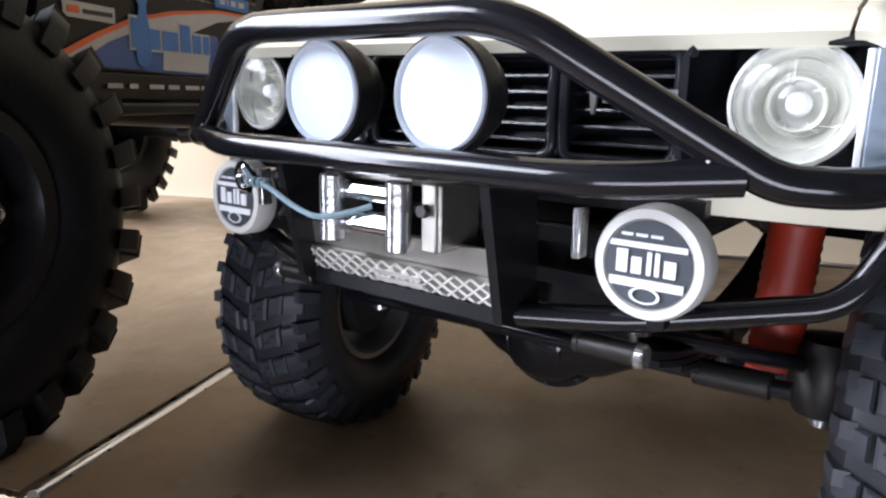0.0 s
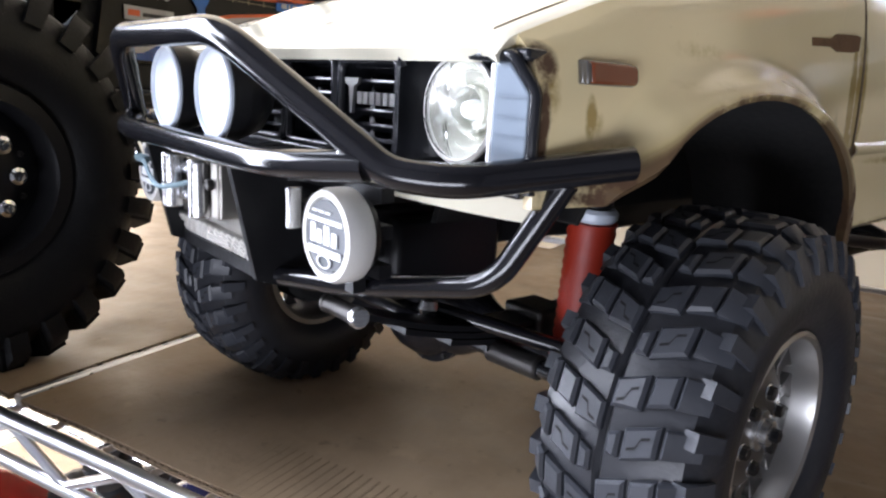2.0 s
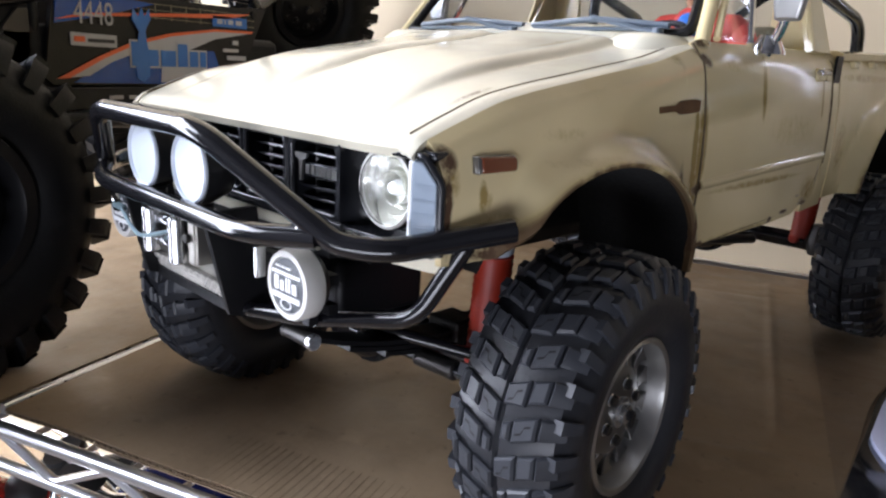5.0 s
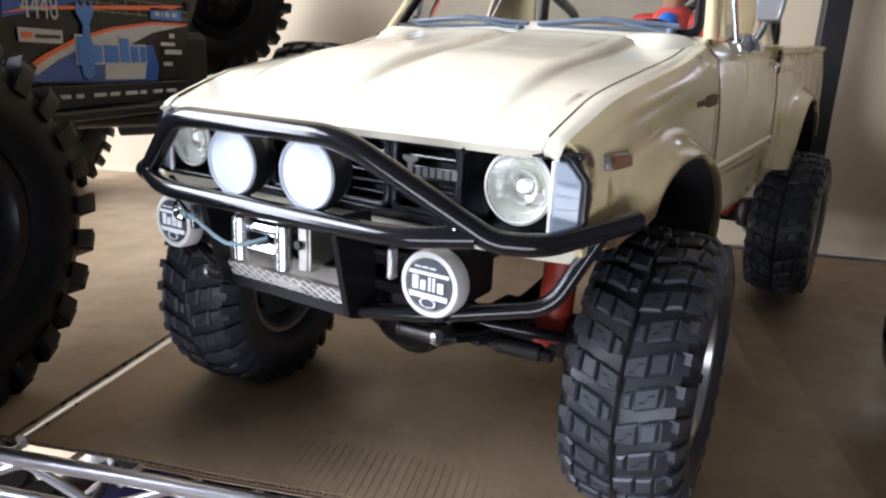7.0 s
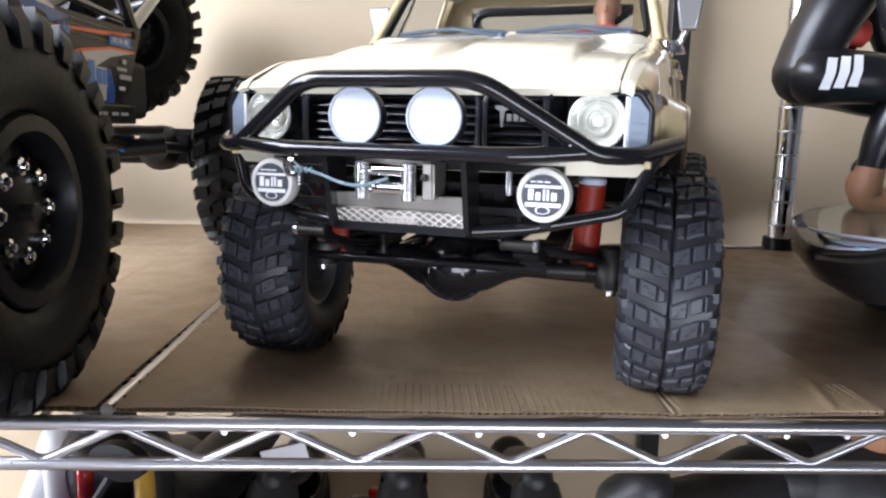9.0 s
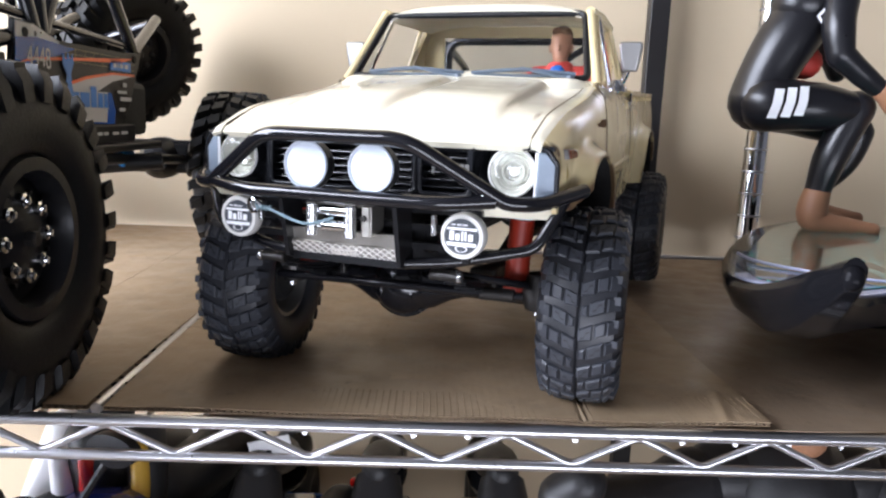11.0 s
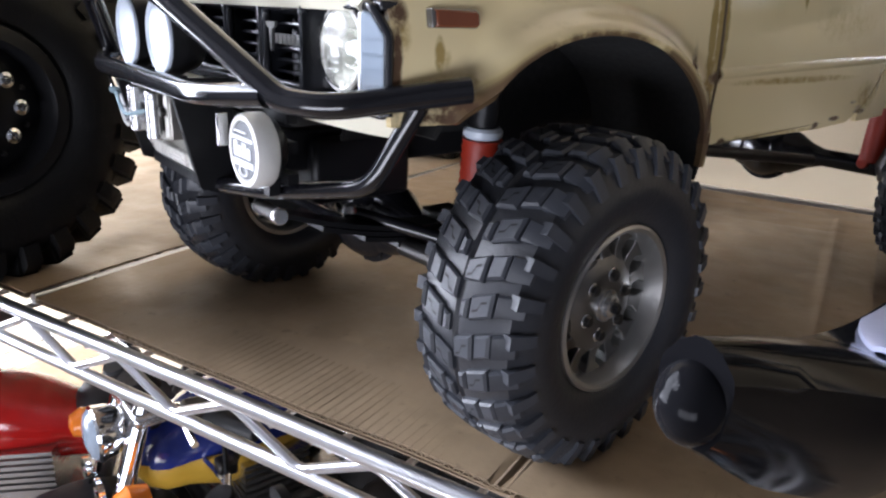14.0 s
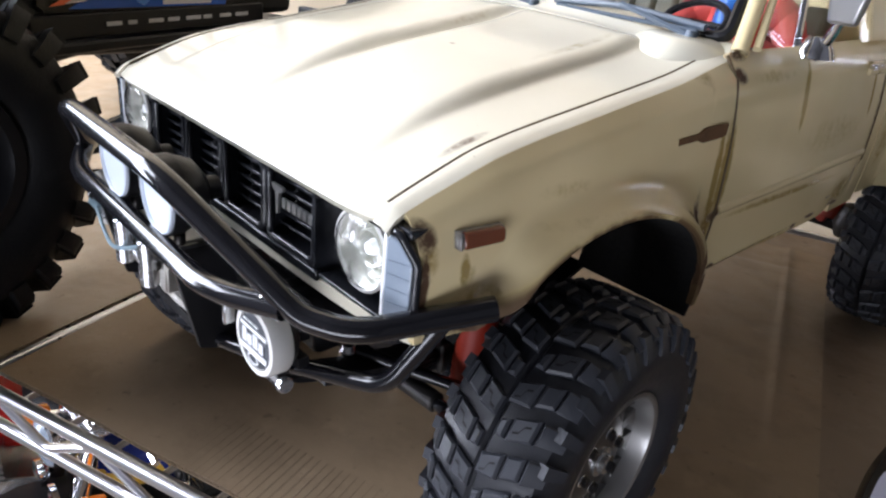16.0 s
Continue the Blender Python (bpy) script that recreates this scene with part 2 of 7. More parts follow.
def card_board(name, colour):
    """Kraft liner: faint ribs of the flute below, dents, fibres and smudges."""
    m = plain(name, colour, 0.40, grain=0.20, scale=11, bump=0.25, dirt=0.12, dirt_colour=(0.17, 0.125, 0.08))
    n, l = m.node_tree.nodes, m.node_tree.links
    p, co = n["Principled BSDF"], n.new("ShaderNodeTexCoord")
    wave, dents, total, b = n.new("ShaderNodeTexWave"), n.new("ShaderNodeTexNoise"), n.new("ShaderNodeMath"), n.new("ShaderNodeBump")
    wave.bands_direction = "X"
    wave.inputs["Scale"].default_value, wave.inputs["Distortion"].default_value, wave.inputs["Detail"].default_value = 70.0, 0.6, 1.0
    dents.inputs["Scale"].default_value, dents.inputs["Detail"].default_value = 28.0, 5.0
    for t in (wave, dents):
        l.new(co.outputs["Object"], t.inputs["Vector"])
    total.operation = "MULTIPLY_ADD"
    total.inputs[1].default_value = 0.011
    l.new(wave.outputs["Fac"], total.inputs[0])
    l.new(dents.outputs["Fac"], total.inputs[2])
    b.inputs["Strength"].default_value, b.inputs["Distance"].default_value = 0.6, 0.003
    l.new(total.outputs[0], b.inputs["Height"])
    old = p.inputs["Normal"].links[0].from_node
    l.new(b.outputs["Normal"], old.inputs["Normal"])
    for scale, low, high, most, tone in ((34.0, 0.50, 0.72, 0.45, 0.55), (150.0, 0.63, 0.72, 0.55, 0.40), (62.0, 0.60, 0.74, 0.35, 1.45)):
        spots, fade, mix = n.new("ShaderNodeTexNoise"), n.new("ShaderNodeMapRange"), n.new("ShaderNodeMix")
        spots.inputs["Scale"].default_value, spots.inputs["Detail"].default_value, spots.inputs["Roughness"].default_value = scale, 6.0, 0.6
        for k, v in zip(("From Min", "From Max", "To Min", "To Max"), (low, high, 0.0, most)):
            fade.inputs[k].default_value = v
        mix.data_type = "RGBA"
        mix.inputs["B"].default_value = (*[min(1.0, c * tone) for c in colour], 1)
        l.new(co.outputs["Object"], spots.inputs["Vector"])
        l.new(spots.outputs["Fac"], fade.inputs["Value"])
        l.new(fade.outputs["Result"], mix.inputs["Factor"])
        l.new(p.inputs["Base Color"].links[0].from_socket, mix.inputs["A"])
        l.new(mix.outputs["Result"], p.inputs["Base Color"])
    scuff, sheen = n.new("ShaderNodeTexNoise"), n.new("ShaderNodeMapRange")
    scuff.inputs["Scale"].default_value, scuff.inputs["Detail"].default_value = 45.0, 7.0
    for k, v in zip(("From Min", "From Max", "To Min", "To Max"), (0.35, 0.65, 0.30, 0.52)):
        sheen.inputs[k].default_value = v
    l.new(co.outputs["Object"], scuff.inputs["Vector"])
    l.new(scuff.outputs["Fac"], sheen.inputs["Value"])
    l.new(sheen.outputs["Result"], p.inputs["Roughness"])
    return m


CARD = card_board("corrugated_card", (0.40, 0.29, 0.18))
CARD_OLD = card_board("darker_old_card", (0.33, 0.24, 0.16))
CARD_EDGE = plain("card_edge", (0.30, 0.22, 0.14), 0.9, grain=0.25, scale=200)
WALLPAINT = plain("beige_wall", (0.64, 0.525, 0.36), 0.8, grain=0.05, scale=2.5, bump=0.12)
# Unseen walls and ceiling, kept dark so that little light bounces back.
UNSEENROOM = plain("unseen_dark_room", (0.075, 0.075, 0.08), 0.9, grain=0.05, scale=2.0)
FLOORWOOD = plain("room_floor", (0.13, 0.095, 0.065), 0.6, grain=0.2, scale=4.0)
POSTBLACK = plain("black_upright", (0.015, 0.014, 0.014), 0.45)
GLASS = glass("clear_glass", (0.78, 0.80, 0.82))
FROST = plain("clear_ribbed_plastic", (0.27, 0.32, 0.38), 0.16, grain=0.10, scale=200, bump=0.1, coat=0.6)
BOWL = plain("lamp_reflector", (0.62, 0.62, 0.56), 0.20, metal=0.5, grain=0.04, scale=60, bump=0.0)
LENS = glass("lamp_glass", (0.98, 0.99, 0.99), 0.03)
WIPER = plain("blue_grey_wiper", (0.10, 0.13, 0.165), 0.4)
OLIVE = plain("olive_vinyl", (0.22, 0.20, 0.13), 0.6)
SUIT = plain("black_wetsuit", (0.009, 0.009, 0.011), 0.30, grain=0.2, scale=60, bump=0.0)
SKIN = plain("doll_skin", (0.38, 0.185, 0.10), 0.5, grain=0.08)
CORAL = plain("coral_red_cloth", (0.50, 0.045, 0.03), 0.6)
BLUE = plain("blue_print", (0.012, 0.07, 0.33), 0.25)
SKYBLUE = plain("light_blue_print", (0.022, 0.15, 0.50), 0.3)
ORANGERED = plain("orange_red_print", (0.72, 0.13, 0.04), 0.4)
BROWNPANEL = plain("dark_brown_panel", (0.007, 0.006, 0.006), 0.30, grain=0.6, scale=70)
BROWNPANEL.node_tree.nodes["Principled BSDF"].inputs["Specular IOR Level"].default_value = 0.22
BLUEALU = plain("blue_anodised", (0.03, 0.20, 0.55), 0.3, metal=0.8)
GLOSSBLACK = plain("gloss_black_hull", (0.006, 0.006, 0.007), 0.10, grain=0.1, bump=0.0)
GLOSSBLACK.node_tree.nodes["Principled BSDF"].inputs["IOR"].default_value = 1.13
ROPE = plain("pale_blue_rope", (0.22, 0.31, 0.35), 0.8, grain=0.3, scale=300, bump=0.6)
JEANS = plain("blue_jeans", (0.04, 0.07, 0.16), 0.85, grain=0.3, scale=150)
LEATHER = plain("black_leather", (0.014, 0.014, 0.015), 0.45, grain=0.3, scale=80, bump=0.4)
REDPAINT = plain("red_fairing", (0.45, 0.012, 0.01), 0.15, coat=0.6)
BLUEPAINT = plain("blue_tank", (0.015, 0.03, 0.20), 0.15, coat=0.6)
GOLD = plain("gold_print", (0.55, 0.33, 0.04), 0.4)

# ---- building helpers: all sizes in plan units ----
def thing(name, x, y, z, rz=0.0, label="", category="", group="", kind=""):
    ob = new(name)
    ob.empty_display_size = 0.02
    ob.matrix_world = pose(x * U, y * U, z * U, 0, 0, rz)
    return tagged(ob, label, category, group, kind)


def part(name, bm, material, parent=None, label="", flat=False, edges=0.0):
    """Links a bmesh as one mesh object, under parent where one is given."""
    bm.transform(Matrix.Scale(U, 4))
    bmesh.ops.recalc_face_normals(bm, faces=bm.faces)
    me = bpy.data.meshes.new(name)
    bm.to_mesh(me)
    bm.free()
    for m in material if isinstance(material, (list, tuple)) else (material,):
        me.materials.append(m)
    if not flat:
        for p in me.polygons:
            p.use_smooth = True
        me.set_sharp_from_angle(angle=radians(38))
    ob = new(name, me)
    if parent:
        ob.parent = parent
    if edges:
        b = ob.modifiers.new("bevel", "BEVEL")
        b.width, b.segments, b.limit_method = edges * U, 2, "ANGLE"
    return tagged(ob, label)


def structure(ob, label, category=""):
    return tagged(ob, label, category, kind="structure")


def box(sx, sy, sz, x=0.0, y=0.0, z=0.0, bm=None, rot=None, mat=0):
    bm = bm or bmesh.new()
    r = bmesh.ops.create_cube(bm, size=1, matrix=Matrix.Translation((x, y, z)) @ (rot or Matrix()) @ Matrix.Diagonal((sx, sy, sz, 1)))
    for f in {f for v in r["verts"] for f in v.link_faces}:
        f.material_index = mat
    return bm


def lathe(profile, n=32, bm=None, m=None, mat=0, start=0.0, close=False):
    """Turns (radius, height) about the local z axis; m then places it."""
    bm = bm or bmesh.new()
    m = m or Matrix()
    rings = []
    for r, h in profile:
        if r < 1e-6:
            rings.append([bm.verts.new(m @ Vector((0, 0, h)))] * n)
        else:
            rings.append([bm.verts.new(m @ Vector((r * math.cos(start + i * math.tau / n), r * math.sin(start + i * math.tau / n), h))) for i in range(n)])
    pairs = list(zip(rings, rings[1:])) + ([(rings[-1], rings[0])] if close else [])
    for a, b in pairs:
        for i in range(n):
            vs = []
            for v in (a[i], a[(i + 1) % n], b[(i + 1) % n], b[i]):
                if v not in vs:
                    vs.append(v)
            if len(vs) > 2:
                bm.faces.new(vs).material_index = mat
    return bm


def cyl(r, p, q, n=20, bm=None, mat=0, r2=None):
    p, q = Vector(p), Vector(q)
    m = Matrix.Translation(p) @ (q - p).to_track_quat("Z", "Y").to_matrix().to_4x4()
    h = (q - p).length
    r2 = r if r2 is None else r2
    e = min(r, r2) * 0.15
    return lathe([(0, 0), (r - e, 0), (r, e), (r2, h - e), (r2 - e, h), (0, h)], n, bm, m, mat)


def curve(points, steps=8, turn=0.0):
    """Points of a rounded line: corners are cut back by turn and bent round."""
    pts = [Vector(p) for p in points]
    if not turn:
        return pts
    out = [pts[0]]
    for a, b, c in zip(pts, pts[1:], pts[2:]):
        d = min(turn, (b - a).length * 0.49, (c - b).length * 0.49)
        s, e = b + (a - b).normalized() * d, b + (c - b).normalized() * d
        for i in range(steps + 1):
            t = i / steps
            out.append(s * (1 - t) ** 2 + b * 2 * t * (1 - t) + e * t * t)
    return out + [pts[-1]]


def bent(points, steps=9):
    """As curve, with a turn of its own at each (x, y, z, turn)."""
    pts, out = [Vector(p[:3]) for p in points], [Vector(points[0][:3])]
    for a, b, c, (*_, turn) in zip(pts, pts[1:], pts[2:], points[1:]):
        d = min(turn, (b - a).length * 0.49, (c - b).length * 0.49)
        s, e = b + (a - b).normalized() * d, b + (c - b).normalized() * d
        for i in range(steps + 1):
            t = i / steps
            out.append(s * (1 - t) ** 2 + b * 2 * t * (1 - t) + e * t * t)
    return out + [pts[-1]]


def tube(points, r, n=14, turn=0.1, bm=None, mat=0, taper=None, cap=True):
    bm = bm or bmesh.new()
    pts = curve(points, 8, turn)
    rings, normal = [], None
    for i, p in enumerate(pts):
        d = (pts[min(i + 1, len(pts) - 1)] - pts[max(i - 1, 0)]).normalized()
        if normal is None:
            normal = d.orthogonal().normalized()
        normal = (normal - d * normal.dot(d)).normalized()
        side = d.cross(normal)
        k = r if taper is None else r + (taper - r) * i / (len(pts) - 1)
        rings.append([bm.verts.new(p + (normal * math.cos(a) + side * math.sin(a)) * k) for a in (j * math.tau / n for j in range(n))])
    for a, b in zip(rings, rings[1:]):
        for j in range(n):
            bm.faces.new((a[j], a[(j + 1) % n], b[(j + 1) % n], b[j])).material_index = mat
    if cap:
        for ring in (rings[0][::-1], rings[-1]):
            bm.faces.new(ring).material_index = mat
    return bm


def blob(points, radii, bm=None, mat=0, n=16):
    """A limb: a line of centres with a radius at each, closed round at both ends."""
    bm = bm or bmesh.new()
    pts = [Vector(p) for p in points]
    dense, rad = [], []
    for i in range(len(pts) - 1):
        p0, p1, p2, p3 = pts[max(i - 1, 0)], pts[i], pts[i + 1], pts[min(i + 2, len(pts) - 1)]
        for k in range(6):
            t = k / 6
            dense.append(0.5 * ((2 * p1) + (p2 - p0) * t + (2 * p0 - 5 * p1 + 4 * p2 - p3) * t * t + (3 * p1 - p0 - 3 * p2 + p3) * t ** 3))
            s = t * t * (3 - 2 * t)
            rad.append(radii[i] * (1 - s) + radii[i + 1] * s)
    dense.append(pts[-1])
    rad.append(radii[-1])
    first, last = (dense[0] - dense[1]).normalized(), (dense[-1] - dense[-2]).normalized()
    ends = [(math.sin(a) , math.cos(a)) for a in (0.3, 0.75, 1.2)]
    line = [(dense[0] + first * rad[0] * c, rad[0] * s) for s, c in ends] + list(zip(dense, rad)) + [(dense[-1] + last * rad[-1] * c, rad[-1] * s) for s, c in ends[::-1]]
    rings, normal = [], None
    for i, (p, r) in enumerate(line):
        d = (line[min(i + 1, len(line) - 1)][0] - line[max(i - 1, 0)][0]).normalized()
        normal = d.orthogonal().normalized() if normal is None else (normal - d * normal.dot(d)).normalized()
        side = d.cross(normal)
        rings.append([bm.verts.new(p + (normal * math.cos(a) + side * math.sin(a)) * r) for a in (j * math.tau / n for j in range(n))])
    for a, b in zip(rings, rings[1:]):
        for j in range(n):
            bm.faces.new((a[j], a[(j + 1) % n], b[(j + 1) % n], b[j])).material_index = mat
    for ring in (rings[0][::-1], rings[-1]):
        bm.faces.new(ring).material_index = mat
    return bm


def grid(f, us, vs, bm=None, mat=0):
    """A sheet of points f(u, v)."""
    bm = bm or bmesh.new()
    rows = [[bm.verts.new(f(u, v)) for v in vs] for u in us]
    for a, b in zip(rows, rows[1:]):
        for j in range(len(vs) - 1):
            bm.faces.new((a[j], a[j + 1], b[j + 1], b[j])).material_index = mat
    return bm


def layer(f, us, vs, t):
    """A sheet of points f(u, v), closed below at the depth t."""
    us, vs = list(us), list(vs)
    bm = bmesh.new()
    hi, lo = [[[bm.verts.new(f(u, v) - Vector((0, 0, d))) for v in vs] for u in us] for d in (0.0, t)]
    n, m = len(us) - 1, len(vs) - 1
    for i in range(n):
        for j in range(m):
            bm.faces.new((hi[i][j], hi[i][j + 1], hi[i + 1][j + 1], hi[i + 1][j]))
            bm.faces.new((lo[i][j], lo[i + 1][j], lo[i + 1][j + 1], lo[i][j + 1]))
    for j in range(m):
        for i in (0, n):
            bm.faces.new((hi[i][j], hi[i][j + 1], lo[i][j + 1], lo[i][j]))
    for i in range(n):
        for j in (0, m):
            bm.faces.new((hi[i][j], hi[i + 1][j], lo[i + 1][j], lo[i][j]))
    return bm


def shell(bm, t):
    """Gives an open sheet the thickness t, on the side away from its faces."""
    bmesh.ops.recalc_face_normals(bm, faces=bm.faces)
    bmesh.ops.solidify(bm, geom=bm.faces[:], thickness=t)
    return bm


def plate(outline, t, m=None, bm=None, mat=0):
    """A flat plate of thickness t, from an outline in the local xy plane."""
    bm = bm or bmesh.new()
    m = m or Matrix()
    lo = [bm.verts.new(m @ Vector((x, y, 0))) for x, y in outline]
    hi = [bm.verts.new(m @ Vector((x, y, t))) for x, y in outline]
    bm.faces.new(lo[::-1]).material_index = mat
    bm.faces.new(hi).material_index = mat
    for i in range(len(lo)):
        j = (i + 1) % len(lo)
        bm.faces.new((lo[i], lo[j], hi[j], hi[i])).material_index = mat
    return bm


def spread(a, b, n):
    return [a + (b - a) * i / (n - 1) for i in range(n)]


def along(table, s):
    """Reads a smooth curve through (s, value) pairs."""
    xs, ys = [p[0] for p in table], [p[1] for p in table]
    if s <= xs[0]:
        return ys[0]
    for i in range(len(xs) - 1):
        if s <= xs[i + 1]:
            t = (s - xs[i]) / (xs[i + 1] - xs[i])
            m0 = (ys[i + 1] - ys[max(i - 1, 0)]) / (xs[i + 1] - xs[max(i - 1, 0)])
            j = min(i + 2, len(xs) - 1)
            m1 = (ys[j] - ys[i]) / (xs[j] - xs[i])
            h = xs[i + 1] - xs[i]
            return ys[i] * (1 + 2 * t) * (1 - t) ** 2 + h * m0 * t * (1 - t) ** 2 + ys[i + 1] * t * t * (3 - 2 * t) + h * m1 * t * t * (t - 1)
    return ys[-1]


def smooth(a, b, x):
    t = max(0.0, min(1.0, (x - a) / (b - a)))
    return t * t * (3 - 2 * t)


AX = Matrix.Rotation(radians(90), 4, "Y")      # turns the lathe's axis to +x
AY = Matrix.Rotation(radians(90), 4, "X")      # turns it to -y, towards the viewer

# ---- the room ----
def slab(name, x0, x1, y0, y1, z0, z1, material, label, category):
    return structure(part(name, box(x1 - x0, y1 - y0, z1 - z0, (x0 + x1) / 2, (y0 + y1) / 2, (z0 + z1) / 2), material, flat=True), label, category)


WALL_Y = 5.35
slab("wall_north", -18, 20, WALL_Y, WALL_Y + 1, -12, 20, WALLPAINT, "plain beige painted wall behind the shelf", "wall")
slab("wall_east", 20, 21, -17, WALL_Y + 1, -12, 20, UNSEENROOM, "unseen plain dark side wall", "wall")
# unseen wall: four pieces round an opening cut for the added south fill
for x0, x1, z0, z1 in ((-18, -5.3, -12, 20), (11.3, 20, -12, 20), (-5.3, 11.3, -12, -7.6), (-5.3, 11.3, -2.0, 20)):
    slab("wall_south", x0, x1, -18, -17, z0, z1, UNSEENROOM, "unseen wall round a low opening added for the fill light", "wall")
slab("floor", -18, 21, -18, WALL_Y + 1, -13, -12, FLOORWOOD, "brown room floor", "floor")
slab("ceiling", -18, 21, -18, WALL_Y + 1, 20, 21, UNSEENROOM, "unseen dark ceiling", "ceiling")
# the wall with the window: four pieces round the opening
for y0, y1, z0, z1 in ((-17, -15.5, -12, 20), (-15.5, WALL_Y, -12, -8.5), (-15.5, WALL_Y, 18, 20)):
    slab("wall_west", -18, -17, y0, y1, z0, z1, UNSEENROOM, "unseen dark wall round the wide window opening", "wall")

# ---- the wire shelf ----
def wire_shelf(z, name, label):
    shelf = thing(name, 0, 0, z, 0, label, "wire shelf", "wire shelves")
    for y in (-0.030, 4.42):
        for dz, r in ((-0.042, 0.029), (-0.208, 0.026)):
            part("rail", tube([(-9.0, y, dz), (4.95, y, dz)], r, 12, 0), WIRE, shelf)
        pts = []
        for i in range(24):
            x = 4.566 - 0.598 * i
            pts += [(x, y, -0.196), (x - 0.299, y, -0.056)]
        part("zigzag_wire", tube(pts, 0.018, 10, 0.035), WIRE, shelf)
    wire = None
    for i in range(56):
        x = 4.88 - 0.245 * i
        if wire is None:
            wire = part("deck_wire", tube([(0, -0.03, 0), (0, 4.42, 0)], 0.0125, 8, 0), WIRE, shelf)
            one = wire
        else:
            one = new("deck_wire", wire.data)
            one.parent = shelf
        one.location = (x * U, 0, (-0.058 if -0.4 < x < 0.45 else -0.078) * U)
    # Added chrome wire and dark bars stand in for light dashes in the gap.
    if z == 0.0:
        part("deck_wire", tube([(-0.004, 0.05, -0.024), (-0.004, 0.6, -0.024), (-0.067, 4.42, -0.024)], 0.027, 10, 0.05), WIRE, shelf)
        for k in range(30):
            y = 0.16 + 0.142 * k + 0.03 * math.sin(k * 2.3)
            x = -0.004 - 0.0165 * max(0.0, y - 0.6)
            part("gap_dash_bar", tube([(x - 0.10, y, -0.014), (x + 0.10, y + 0.004, -0.014)], 0.008 + 0.003 * math.sin(k * 1.7), 6, 0), STEEL, shelf)
    for y in (0.9, 2.2, 3.5):
        part("cross_bar", tube([(-9.0, y, -0.110), (4.95, y, -0.110)], 0.022, 8, 0), WIRE, shelf)
    return shelf


wire_shelf(0.0, "wire_shelf", "chromed wire shelf with a zigzag front truss")
wire_shelf(-3.9, "wire_shelf", "lower chromed wire shelf with a zigzag front truss")
post = thing("shelf_post", 4.89, 4.42, -10.9, 0, "round chromed ribbed upright of the wire shelf", "shelf post")
part("pole", cyl(0.115, (0, 0, 0), (0, 0, 22)), CHROME, post)
ring = lathe([(0.1155, 0), (0.119, 0.006), (0.119, 0.014), (0.1155, 0.02)], 20)
ring = part("groove_ring", ring, WIRE, post)
for i in range(90):
    one = ring if i == 0 else new("groove_ring", ring.data)
    one.parent = post
    one.location = (0, 0, (0.2 + i * 0.232) * U)
part("collar", lathe([(0.116, 0), (0.16, 0), (0.15, 0.36), (0.116, 0.36)], 24, None, Matrix.Translation((0, 0, 10.62))), PLASTIC, post, "black plastic wedge collar")

dark = thing("dark_upright", 3.96, 5.15, -10.9, 0, "flat black metal upright standing against the wall", "upright")
part("bar", box(0.215, 0.16, 24, 0, 0, 12), POSTBLACK, dark, edges=0.01)

# ---- cardboard sheets on the shelf ----
def sheet(name, x0, x1, y0, y1, z1, label, skew=0.0, waves=True, lift=0.0, paper=CARD, creases=(), fine=(60, 40)):
    """A corrugated sheet: two liners with the waving flute between them showing at the front edge."""
    t = 0.028
    ob = thing(name, 0, 0, 0, 0, label, "cardboard", "cardboard sheets")
    for i, (nm, zz) in enumerate((("lower_liner", z1 - t), ("upper_liner", z1 - 0.006))):
        def f(u, v, zz=zz):
            x = x0 + (x1 - x0) * u + skew * v * (1 - u)
            y = y0 + (y1 - y0) * v
            dent = 0.010 * noise.noise(Vector((x * 0.9, y * 0.7, 3.1)))
            for ax, ay, bx, by, deep in creases:
                d = Vector((bx - ax, by - ay))
                k = max(0.0, min(1.0, Vector((x - ax, y - ay)).dot(d) / d.length_squared))
                gap = Vector((x - ax - d.x * k, y - ay - d.y * k)).length
                dent += deep * math.exp(-(gap / 0.022) ** 2)
            curl = lift * smooth(0.78, 1.0, u) * (1 - smooth(0.0, 0.35, v))
            return Vector((x, y + 0.012 * noise.noise(Vector((x * 2.3, 7.7, v))) * (1 - v), zz + dent * (1 if i else 0.6) + curl))
        part(nm, shell(grid(f, spread(0, 1, fine[0] if i else 30), spread(0, 1, fine[1] if i else 20)), 0.006), paper, ob)
    if waves:
        bm = bmesh.new()
        n = int((x1 - x0) / 0.0046)
        rows = []
        for i in range(n + 1):
            x = x0 + (x1 - x0) * i / n
            c = lift * smooth(0.78, 1.0, i / n)
            z = z1 - 0.0180 + 0.0065 * math.sin(i * 0.88 + 0.8 * noise.noise(Vector((x * 3, 1, 1)))) + c
            yy = y0 + 0.012 * noise.noise(Vector((x * 2.3, 7.7, 0)))
            rows.append((bm.verts.new((x, yy - 0.002, z)), bm.verts.new((x, yy + 0.30, z))))
        for a, b in zip(rows, rows[1:]):
            bm.faces.new((a[0], a[1], b[1], b[0]))
        part("flute", shell(bm, 0.004), CARD_EDGE, ob)
    return ob


